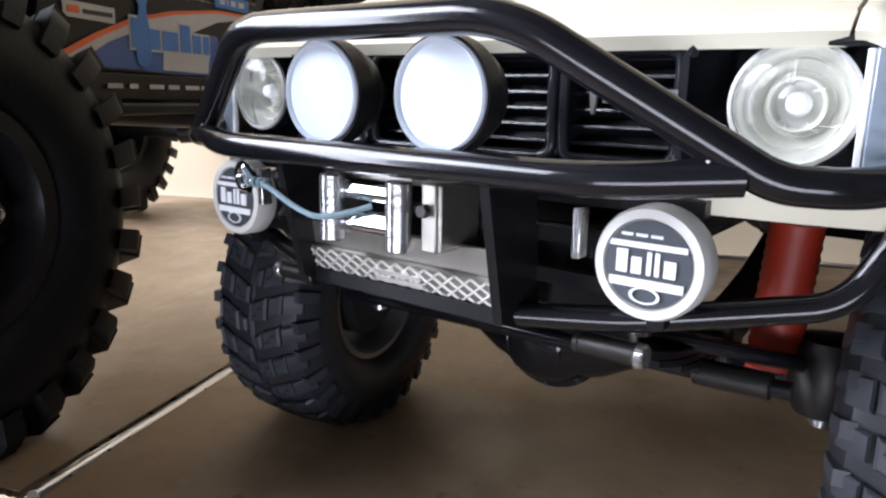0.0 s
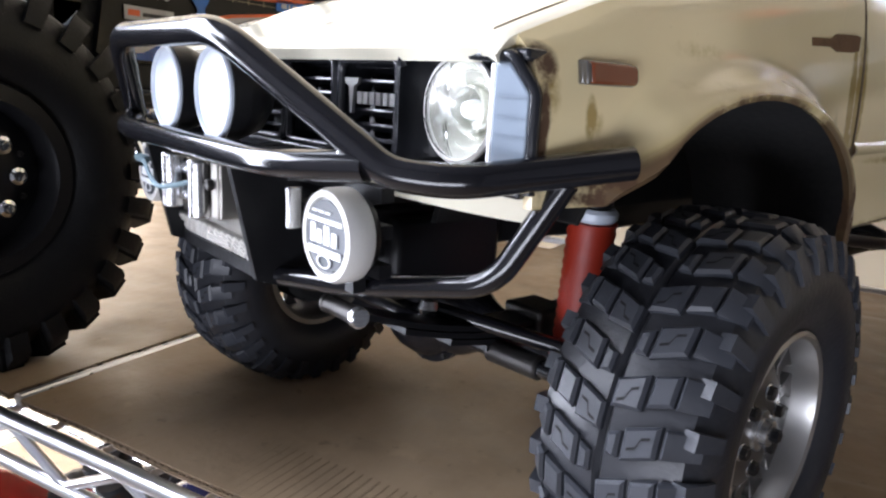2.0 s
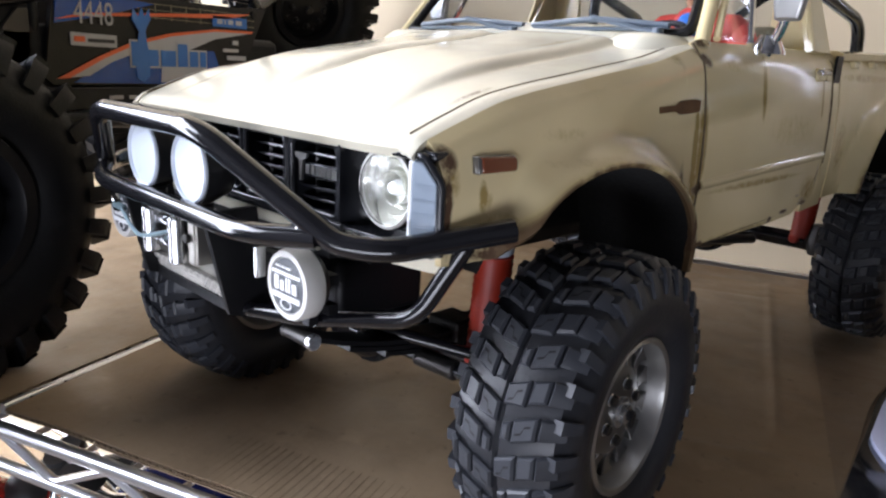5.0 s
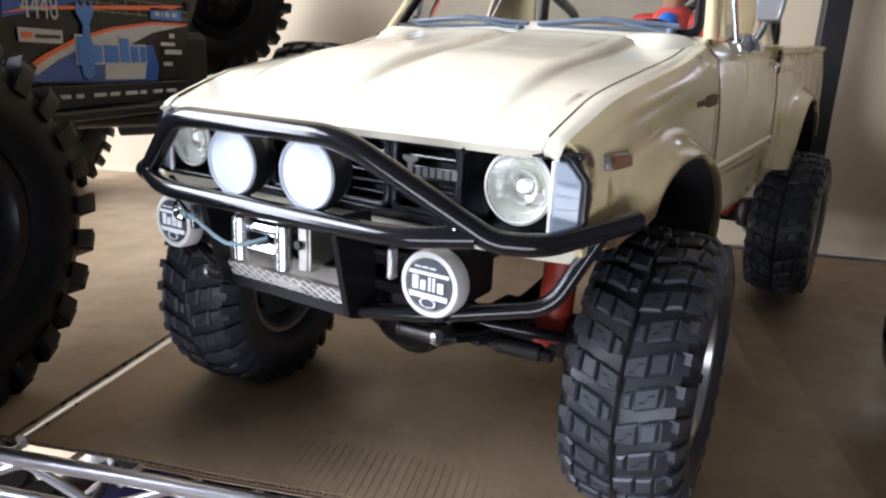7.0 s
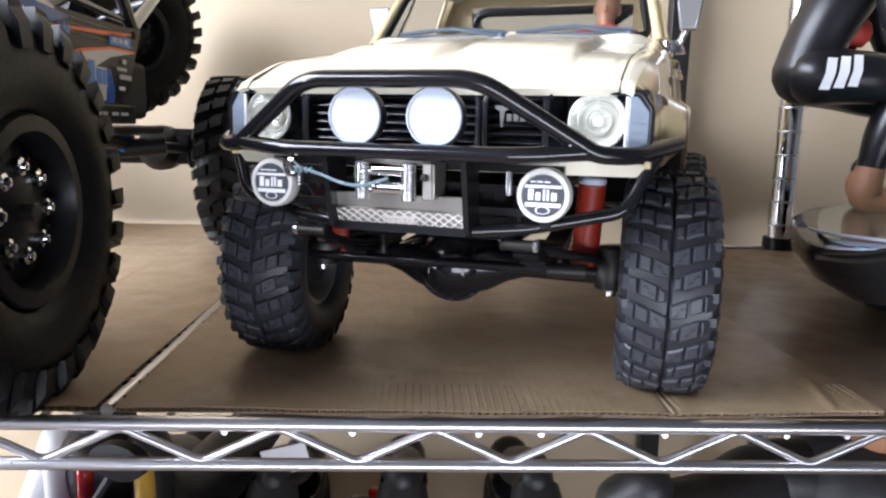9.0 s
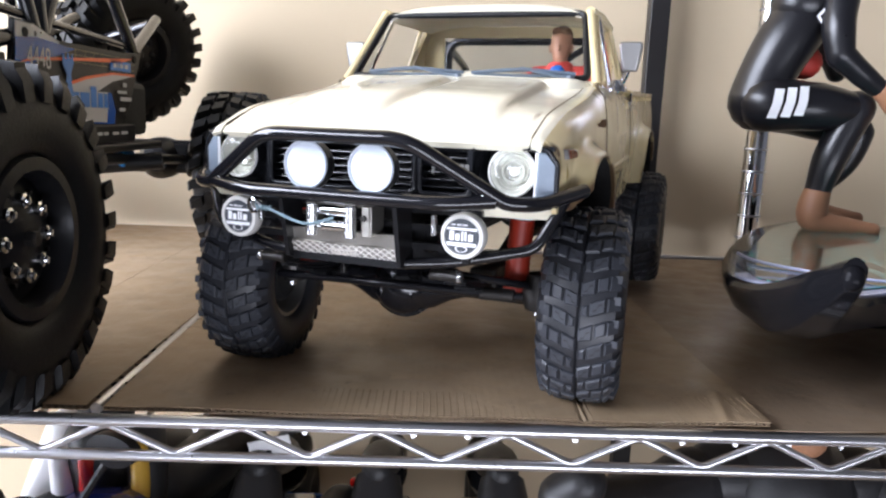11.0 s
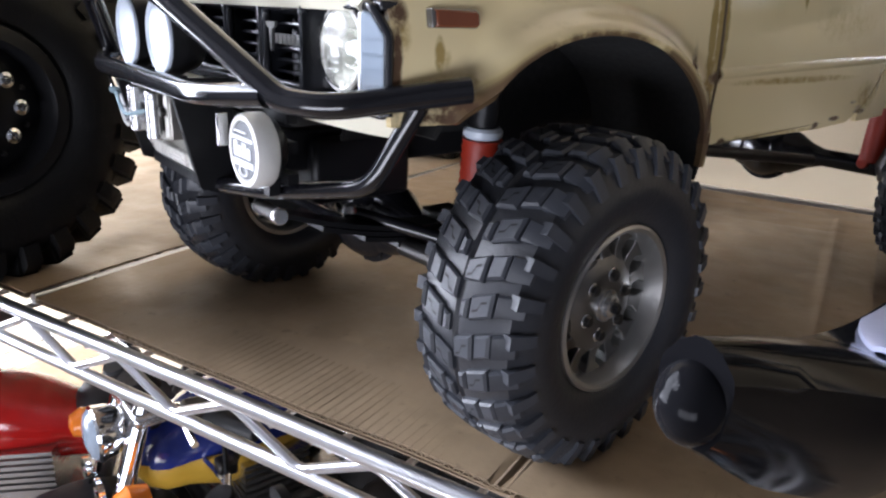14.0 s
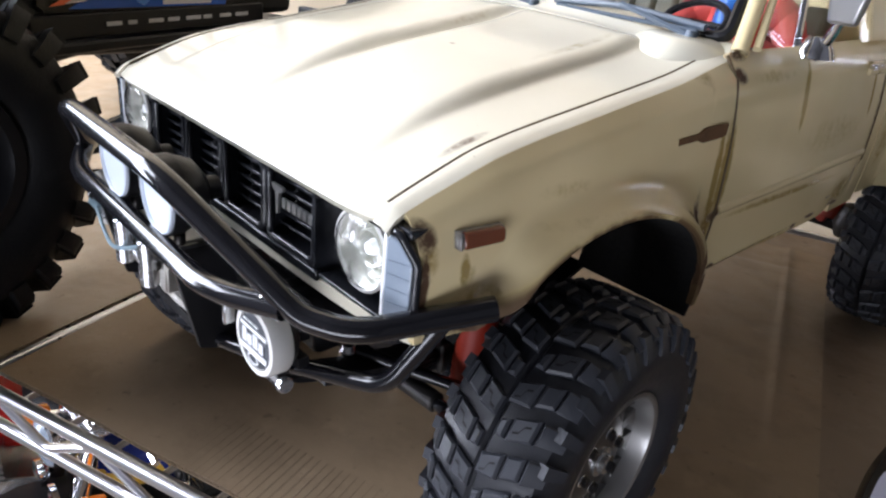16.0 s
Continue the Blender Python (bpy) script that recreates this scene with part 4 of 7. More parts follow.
# front: bezel, grille, headlamps, corner lamps, valance
BZ = 0.19
frame_bm = bmesh.new()
for x0, x1, z0, z1 in ((-0.835, 0.835, 1.190, 1.212), (-0.835, -0.50, 0.955, 0.975), (0.50, 0.835, 0.955, 0.975), ):
    box(x1 - x0, 0.09, z1 - z0, (x0 + x1) / 2, BZ + 0.045, (z0 + z1) / 2, frame_bm)
box(1.64, 0.02, 0.27, 0, BZ + 0.10, 1.085, frame_bm)
box(1.02, 0.05, 0.030, 0, BZ + 0.005, 0.968, frame_bm)
bezel = part("grille_surround", frame_bm, GRILLE, truck, "black plastic grille surround", edges=0.006)
for x0, x1 in ((-0.49, -0.255), (-0.245, -0.01), (0.0, 0.24), (0.25, 0.49)):
    g = bmesh.new()
    for k in range(6):
        z = 1.01 + 0.032 * k
        box(x1 - x0 - 0.02, 0.05, 0.010, (x0 + x1) / 2, BZ + 0.05, z, g, Matrix.Rotation(radians(-18), 4, "X"))
    for x, sx in ((x0 + 0.006, 0.012), (x1 - 0.006, 0.012)):
        box(sx, 0.07, 0.215, x, BZ + 0.04, 1.09, g)
    for z in (0.985, 1.193):
        box(x1 - x0, 0.07, 0.012, (x0 + x1) / 2, BZ + 0.04, z, g)
    panel = part("grille_panel", g, GRILLE, bezel, edges=0.003)
    xa, xb, ya = x0 + 0.008, x1 - 0.008, BZ - 0.004
    part("panel_frame", tube([((xa + xb) / 2, ya, 0.988), (xb, ya, 0.988), (xb, ya, 1.190), (xa, ya, 1.190), (xa, ya, 0.988), ((xa + xb) / 2, ya, 0.988)], 0.0120, 10, 0.03), GRILLE, panel)
emblem = bmesh.new()
plate([(0.298, 1.150), (0.354, 1.150), (0.351, 1.139), (0.335, 1.132), (0.328, 1.074), (0.322, 1.074), (0.316, 1.132), (0.301, 1.139)], 0.008, Matrix.Translation((0, BZ - 0.014, 0)) @ Matrix.Rotation(radians(90), 4, "X"), emblem)
for k in range(6):
    box(0.017, 0.007, 0.026, 0.351 + k * 0.0245, BZ - 0.014, 1.108, emblem)
part("emblem", emblem, RIM, bezel, "plain silver maker's emblem", flat=True)
for side in (1, -1):
    lamp = new("headlamp")
    lamp.parent = truck
    lamp.matrix_local = pose(side * 0.664 * U, (BZ + 0.005) * U, 1.101 * U) @ Matrix.Scale(0.93, 4)
    part("bowl", lathe([(0.108, 0.0), (0.104, 0.004), (0.098, -0.004), (0.090, -0.012), (0.082, -0.030), (0.078, -0.026), (0.060, -0.048), (0.056, -0.044), (0.032, -0.058), (0.0, -0.058)], 40, None, AY), BOWL, lamp)
    part("ring", lathe([(0.100, -0.004), (0.109, -0.004), (0.110, 0.008), (0.103, 0.012)], 40, None, AY, close=True), IVORY, lamp)
    part("bulb", lathe([(0.0, -0.012), (0.016, -0.016), (0.022, -0.035), (0.02, -0.055)], 20, None, AY), WHITE, lamp)
    lens = lathe([(0.103, 0.006), (0.100, 0.012), (0.094, 0.018), (0.088, 0.022), (0.080, 0.026), (0.072, 0.030), (0.062, 0.033), (0.052, 0.035), (0.042, 0.0365), (0.032, 0.038), (0.020, 0.039), (0.0, 0.040)], 120, None, AY)
    for v in lens.verts:                           # moulded upright flutes, a plain band across the middle
        if math.hypot(v.co.x, v.co.z) < 0.098 and abs(v.co.z) > 0.022:
            v.co.y -= 0.0022 * abs(math.sin(v.co.x * 330))
    part("lens", shell(lens, 0.003), LENS, lamp).visible_shadow = False
    part("inner_ring", lathe([(0.046, -0.050), (0.050, -0.020), (0.047, -0.016), (0.043, -0.020), (0.040, -0.052)], 36, None, AY), BOWL, lamp)
    part("barrel", lathe([(0.112, -0.075), (0.112, -0.002), (0.106, 0.002)], 40, None, AY), GRILLE, lamp)
    face = [(0.772, 0.966), (0.800, 0.966), (0.841, 0.966), (0.841, 1.136), (0.800, 1.188), (0.772, 1.188)]
    front = plate([(side * x, z) for x, z in face], 0.016, Matrix.Translation((0, BZ + 0.002, 0)) @ Matrix.Rotation(radians(90), 4, "X"))
    for v in front.verts:
        v.co.y += 0.35 * max(0.0, abs(v.co.x) - 0.79)
    corner = part("corner_lamp", front, FROST, truck, "clear ribbed corner lamp", edges=0.004)
    for k in range(5):
        part("rib", box(0.060, 0.002, 0.003, side * 0.810, BZ - 0.008, 0.995 + k * 0.034, None, Matrix.Rotation(radians(side * 19), 4, "Z")), FROST, corner)
    part("lamp_divider", box(0.012, 0.012, 0.216, side * 0.766, BZ - 0.008, 1.078), WHITE, truck, "white lamp divider", edges=0.003)
    part("lamp_trim", tube([(side * 0.848, BZ + 0.012, 0.965), (side * 0.848, BZ + 0.012, 1.140), (side * 0.808, BZ - 0.006, 1.198), (side * 0.505, BZ - 0.018, 1.204), (side * 0.50, BZ - 0.010, 1.180)], 0.0115, 10, 0.012), GRILLE, truck)
    wall = grid(lambda u, v: Vector((side * (0.497 + 0.045 * u ** 2.2), BZ - 0.016 + 0.085 * u, 0.968 + 0.234 * v)), spread(0, 1, 12), spread(0, 1, 4))
    part("lamp_panel", shell(wall, 0.012), GRILLE, truck)
    part("lamp_sill", box(0.345, 0.095, 0.012, side * 0.672, BZ + 0.034, 0.972), GRILLE, truck, edges=0.004)
val = grid(lambda u, v: Vector((0.84 * u, BZ + 0.005 + 0.05 * abs(u) ** 6 + 0.02 * v, 0.966 - 0.052 * v)), spread(-1, 1, 30), spread(0, 1, 6))
part("front_valance", shell(val, 0.02), LITCREAM, truck)

# bumper of bent tube
T = 0.0305
bump = new("tube_bumper")
bump.parent = truck
tagged(bump, "black welded tube bumper")
half = [(0.318, -0.13, 1.226, 0.085), (0.690, 0.020, 0.990, 0.035), (0.800, 0.08, 0.985, 0.09), (0.938, 0.366, 1.027, 0.0)]
hoop = tube(bent([(-x, y, z, k) for x, y, z, k in half[::-1]] + half), T, 20, 0)
part("hoop", hoop, TUBE, bump)
part("cross_tube", tube([(-0.65, 0.0, 0.998), (-0.46, -0.085, 0.982), (0.46, -0.085, 0.982), (0.65, 0.0, 0.998)], T * 0.96, 18, 0.09), TUBE, bump)
for side in (1, -1):
    part("lower_tube", tube([(side * 0.26, 0.03, 0.705), (side * 0.46, 0.09, 0.72), (side * 0.78, 0.20, 0.785), (side * 0.875, 0.27, 0.99)], 0.024, 12, 0.06), TUBE, bump)
    part("weld", tube([(side * 0.606, -0.036, 1.012), (side * 0.612, -0.028, 1.026), (side * 0.622, -0.012, 1.032)], 0.0045, 6, 0), RIDGE, bump, "bare metal weld seam")
    part("lamp_bracket", box(0.016, 0.03, 0.085, side * 0.405, -0.012, 0.885), ALU, bump, "bright lamp bracket", edges=0.003)
    mount = bmesh.new()
    plate([(-0.10, 1.0), (0.06, 1.0), (0.10, 0.72), (0.03, 0.68), (-0.03, 0.70)], 0.02, Matrix.Translation((side * 0.262 + 0.01, 0, 0)) @ Matrix(((0, 0, -1, 0), (1, 0, 0, 0), (0, 1, 0, 0), (0, 0, 0, 1))), mount)
    part("mount_plate", mount, PLASTIC, bump)
for z in (0.93, 0.855, 0.775):
    part("cross_bar", box(1.15, 0.03, 0.028, 0, 0.10, z), PLASTIC, bump)
part("lower_plate", box(0.5, 0.12, 0.03, 0, 0.06, 0.70), PLASTIC, bump)


def round_lamp(name, x, y, z, r, cover, label, depth):
    lamp = new(name)
    lamp.parent = truck
    lamp.matrix_local = pose(x * U, y * U, z * U)
    tagged(lamp, label)
    part("housing", lathe([(r * 0.97, -0.01), (r * 0.98, -0.035), (r * 0.8, -depth * 0.75), (r * 0.45, -depth), (0, -depth)], 36, None, AY), PLASTIC, lamp)
    if cover:
        part("cover", lathe([(r * 0.96, -0.045), (r, -0.04), (r, 0.0), (r * 0.95, 0.012), (r * 0.80, 0.013), (r * 0.78, 0.006), (0, 0.008)], 40, None, AY), IVORY, lamp, "aged white plastic stone cover")
        part("disc", lathe([(r * 0.76, 0.0085), (r * 0.76, 0.011), (0, 0.013)], 36, None, AY), GREY, lamp)
        mk = bmesh.new()
        box(r * 1.34, 0.003, r * 0.10, 0, -0.014, r * 0.33, mk)
        box(r * 1.30, 0.003, r * 0.15, 0, -0.014, -r * 0.33, mk)
        for k, (x, wd, hgt) in enumerate(((-0.44, 0.20, 0.40), (-0.18, 0.18, 0.29), (0.04, 0.08, 0.40), (0.18, 0.08, 0.40), (0.40, 0.20, 0.29))):
            box(r * wd, 0.003, r * hgt, r * x, -0.014, r * (0.03 - 0.055 * (hgt < 0.35)), mk)
        for x in (-0.38, -0.12, 0.14):
            box(r * 0.20, 0.003, r * 0.05, r * x, -0.014, r * 0.50, mk)
        lathe([(r * 0.17, 0), (r * 0.21, 0), (r * 0.21, 0.003), (r * 0.17, 0.003)], 20, mk, Matrix.Translation((0, -0.013, -r * 0.53)) @ AY @ Matrix.Diagonal((1.3, 0.7, 1, 1)), close=True)
        part("print", mk, WHITE, lamp, "white stripes and plain bars", flat=True)
        part("bracket", box(0.03, 0.03, 0.09, 0, 0.06, -r * 0.8), PLASTIC, lamp)
    else:
        part("ring", lathe([(r * 0.93, -0.03), (r, -0.03), (r, 0.008), (r * 0.93, 0.008)], 40, None, AY, close=True), PLASTIC, lamp)
        part("cover", lathe([(r * 0.95, 0.0), (r * 0.95, 0.014), (r * 0.91, 0.018), (r * 0.87, 0.015), (r * 0.85, 0.010), (r * 0.5, 0.015), (0, 0.017)], 48, None, AY), COVER, lamp, "blank white lens cover")
        part("cable_boss", lathe([(r * 0.34, -depth * 0.9), (r * 0.3, -depth * 1.35), (0, -depth * 1.4)], 20, None, AY), PLASTIC, lamp)
        part("stem", cyl(0.016, (0, 0.04, -r), (0, 0.04, -r - 0.04), 10), STEEL, lamp)
    return lamp


round_lamp("spot_lamp", -0.150, -0.060, 1.102, 0.106, False, "round black spot lamp with a white cover", 0.11)
round_lamp("spot_lamp", 0.148, -0.060, 1.102, 0.106, False, "round black spot lamp with a white cover", 0.11)
round_lamp("fog_lamp", -0.535, 0.010, 0.845, 0.094, True, "round fog lamp in a white printed cover", 0.09)
round_lamp("fog_lamp", 0.522, 0.005, 0.848, 0.094, True, "round fog lamp in a white printed cover", 0.09)

# winch, rope, skid plate
winch = new("winch_fairlead")
winch.parent = truck
tagged(winch, "silver roller fairlead with pale rope")
fr = bmesh.new()
for x in (-0.135, 0.125):
    box(0.035, 0.10, 0.13, x, -0.015, 0.88, fr)
box(0.26, 0.10, 0.02, 0, 0.01, 0.944, fr)
part("frame", fr, WINCH, winch, edges=0.004)
for x in (-0.115, 0.062):
    part("upright_roller", cyl(0.026, (x, -0.075, 0.81), (x, -0.075, 0.945), 16), ALU, winch)
for z in (0.915, 0.85):
    part("cross_roller", cyl(0.024, (-0.10, -0.045, z), (0.05, -0.045, z), 16), CHROME, winch)
part("side_plate", box(0.012, 0.12, 0.125, 0.146, 0.0, 0.88), WINCH, winch, edges=0.003)
part("bolt", cyl(0.014, (0.118, -0.066, 0.895), (0.118, -0.08, 0.895), 6), STEEL, winch)
part("rope", tube([(-0.03, -0.05, 0.885), (-0.11, -0.11, 0.855), (-0.20, -0.10, 0.868), (-0.30, -0.085, 0.90), (-0.40, -0.06, 0.915)], 0.006, 8, 0.05), ROPE, winch)
hk = tube([(-0.36, -0.07, 0.905), (-0.41, -0.07, 0.945), (-0.44, -0.06, 0.92), (-0.43, -0.06, 0.885), (-0.40, -0.06, 0.885)], 0.010, 8, 0.03)
part("hook", hk, CHROME, winch)
knot = bmesh.new()
for k in range(4):
    lathe([(0.008 + 0.0045 * math.cos(a), 0.0045 * math.sin(a)) for a in spread(0, math.tau * 0.9, 8)], 12, knot, Matrix.Translation((-0.32 - 0.02 * k, -0.075, 0.905)) @ AX, close=True)
part("rope_knot", knot, ROPE, winch)
skid = new("skid_plate")
skid.parent = truck
part("upper_plate", box(0.53, 0.012, 0.065, 0, 0.005, 0.795, None, Matrix.Rotation(radians(10), 4, "X")), WINCH, skid, edges=0.003)
tp = new("tread_plate")
tp.parent = skid
tp.matrix_local = Matrix.Translation((0, 0.012 * U, 0.728 * U)) @ Matrix.Rotation(radians(24), 4, "X")
part("sheet", box(0.53, 0.010, 0.092, 0, 0, 0), WINCH, tp)
for k in range(-3, 15):
    for sgn in (1, -1):
        ends = []
        for z in (-0.044, 0.044):
            x = -0.262 + 0.0375 * k + (0.111 if z * sgn > 0 else 0.0)
            xc = min(0.262, max(-0.262, x))
            ends.append((xc, -0.007, z + (xc - x) * sgn * 0.088 / 0.111))
        if abs(ends[0][0] - ends[1][0]) > 0.01:
            part("diamond_ridge", tube(ends, 0.0030, 6, 0), RIDGE, tp)
mk = bmesh.new()
for dx, dz, wd in ((0.0, 0.02, 0.12), (0.0, 0.002, 0.13), (0.02, -0.018, 0.12)):
    box(wd, 0.004, 0.011, dx, -0.011, dz, mk)
part("badge", mk, RIDGE, tp, "plain silver badge bars", flat=True)

# axles, links, shocks, frame
for s, nm in ((0.73, "front_axle"), (3.62, "rear_axle")):
    ax = new(nm)
    ax.parent = truck
    part("housing_tube", lathe([(0, -0.70), (0.052, -0.70), (0.050, -0.34), (0.075, -0.26), (0.125, -0.17), (0.155, -0.07), (0.155, 0.07), (0.125, 0.17), (0.075, 0.26), (0.050, 0.34), (0.052, 0.74), (0, 0.74)], 28, None, Matrix.Translation((-0.02, s, 0.455)) @ AX @ Matrix.Diagonal((1, 0.75, 1, 1))), TUBE, ax)
    d = lathe([(0.168, -0.03), (0.172, 0.0), (0.170, 0.03), (0.155, 0.075), (0.125, 0.115), (0.07, 0.145), (0.0, 0.155)], 36, None, Matrix.Translation((-0.02, s, 0.452)) @ AY)
    part("differential", d, TUBE, ax)
    part("cover_flange", lathe([(0.160, 0.005), (0.186, 0.008), (0.186, 0.034), (0.160, 0.038)], 36, None, Matrix.Translation((-0.02, s, 0.452)) @ AY, close=True), PLASTIC, ax)
    for k in range(10):
        a = math.tau * (k + 0.5) / 10
        c = Vector((-0.02 + 0.174 * math.cos(a), s - 0.034, 0.452 + 0.174 * math.sin(a)))
        part("cover_bolt", cyl(0.009, c, c - Vector((0, 0.012, 0)), 6), STEEL, ax)
    for x in (-0.10, 0.06):
        part("cover_rib", tube([(x, s - 0.075, 0.452 + 0.12), (x, s - 0.128, 0.452 + 0.06), (x, s - 0.132, 0.452 - 0.06), (x, s - 0.075, 0.452 - 0.12)], 0.010, 8, 0.05), TUBE, ax)
    for side in (1, -1):
        part("knuckle", lathe([(0, -0.10), (0.07, -0.09), (0.10, 0), (0.07, 0.09), (0, 0.10)], 20, None, Matrix.Translation((side * 0.70, s, 0.48))), STEEL, ax)
        part("knuckle_bolt", cyl(0.025, (side * 0.70, s - 0.02, 0.36), (side * 0.70, s - 0.02, 0.44), 10), ALU, ax)
        sh = new("shock")
        sh.parent = truck
        tagged(sh, "red booted shock absorber")
        x = side * 0.553
        bo = [(0.062 - 0.004 * (k % 2), 0.485 + 0.0135 * k) for k in range(27)]
        part("boot", lathe([(0.0, 0.485)] + bo + [(0.0, 0.845)], 24, None, Matrix.Translation((x, s - 0.02, 0)) @ Matrix.Rotation(radians(3 * side), 4, "Y")), RED, sh)
        part("collar", cyl(0.060, (x + side * 0.043, s - 0.02, 0.838), (x + side * 0.045, s - 0.02, 0.872)), COVER, sh)
        part("upper_body", cyl(0.045, (x + side * 0.045, s - 0.02, 0.87), (x + side * 0.06, s - 0.02, 1.20)), PLASTIC, sh)
        part("lower_eye", cyl(0.03, (x, s - 0.06, 0.47), (x, s + 0.06, 0.47)), RED, sh)
ch = new("chassis")
ch.parent = truck
for side in (1, -1):
    part("frame_rail", box(0.06, 4.1, 0.12, side * 0.33, 2.2, 0.80), PLASTIC, ch, edges=0.01)
    for k, (s0, s1) in enumerate(((0.10, 1.40), (0.24, 1.24), (0.38, 1.06), (0.50, 0.94))):
        leaf = grid(lambda c, v: Vector((side * 0.42 + 0.10 * (v - 0.5), c, 0.545 - 0.018 * k + 0.12 * ((c - 0.73) / 0.63) ** 2)), spread(s0, s1, 16), (0, 1))
        part("spring_leaf", shell(leaf, 0.014), PLASTIC, ch)
    part("spring_clamp", box(0.14, 0.12, 0.11, side * 0.42, 0.73, 0.52), STEEL, ch, edges=0.01)
    part("rear_link", tube([(side * 0.40, 1.75, 0.70), (side * 0.48, 3.10, 0.52)], 0.028, 10, 0), STEEL, ch)
    part("shackle", cyl(0.021, (side * 0.36, 0.10, 0.655), (side * 0.49, 0.10, 0.655), 16), STEEL, ch)
    part("shackle_end", cyl(0.024, (side * 0.475, 0.10, 0.655), (side * 0.495, 0.10, 0.655), 16), ALU, ch)
    part("shackle_end", cyl(0.024, (side * 0.355, 0.10, 0.655), (side * 0.37, 0.10, 0.655), 16), STEEL, ch)
part("tie_rod", tube([(-0.66, 0.52, 0.47), (0.66, 0.54, 0.49)], 0.022, 10, 0), TUBE, ch)
part("tie_rod_sleeve", cyl(0.032, (0.45, 0.535, 0.487), (0.62, 0.54, 0.49), 14), STEEL, ch)
part("drag_link", tube([(0.36, 0.39, 0.60), (0.66, 0.62, 0.53)], 0.020, 10, 0), TUBE, ch)
part("ball_joint", lathe([(0, -0.028), (0.02, -0.02), (0.028, 0), (0.02, 0.02), (0, 0.028)], 14, None, Matrix.Translation((0.37, 0.385, 0.60))), ALU, ch)
part("gearbox", box(0.40, 0.9, 0.36, 0, 1.5, 0.86), PLASTIC, ch, edges=0.04)
part("motor_block", box(0.50, 0.6, 0.42, 0, 0.75, 0.98), WELL, ch, edges=0.04)
part("drive_shaft", cyl(0.03, (0, 1.9, 0.72), (-0.02, 3.05, 0.50)), STEEL, ch)
part("cross_member", box(0.66, 0.08, 0.10, 0, 0.20, 0.80), PLASTIC, ch)
part("steering_box", box(0.20, 0.34, 0.20, 0.30, 0.42, 0.74), PLASTIC, ch, edges=0.02)
part("panhard_rod", tube([(0.34, 0.56, 0.72), (-0.50, 0.62, 0.56)], 0.022, 10, 0), TUBE, ch)

# wheels
for side, x, s, z, steer in ((1, 0.918, 0.806, 0.430, 4.2), (-1, -0.850, 0.690, 0.421, 7.5)):
    wheel(truck, "wheel", x, s, z, side, "silver rim with a chunky black mud tyre", steer)
for side in (1, -1):
    wheel(truck, "wheel", side * 0.931, 3.74, 0.426, side, "silver rim with a chunky black mud tyre")

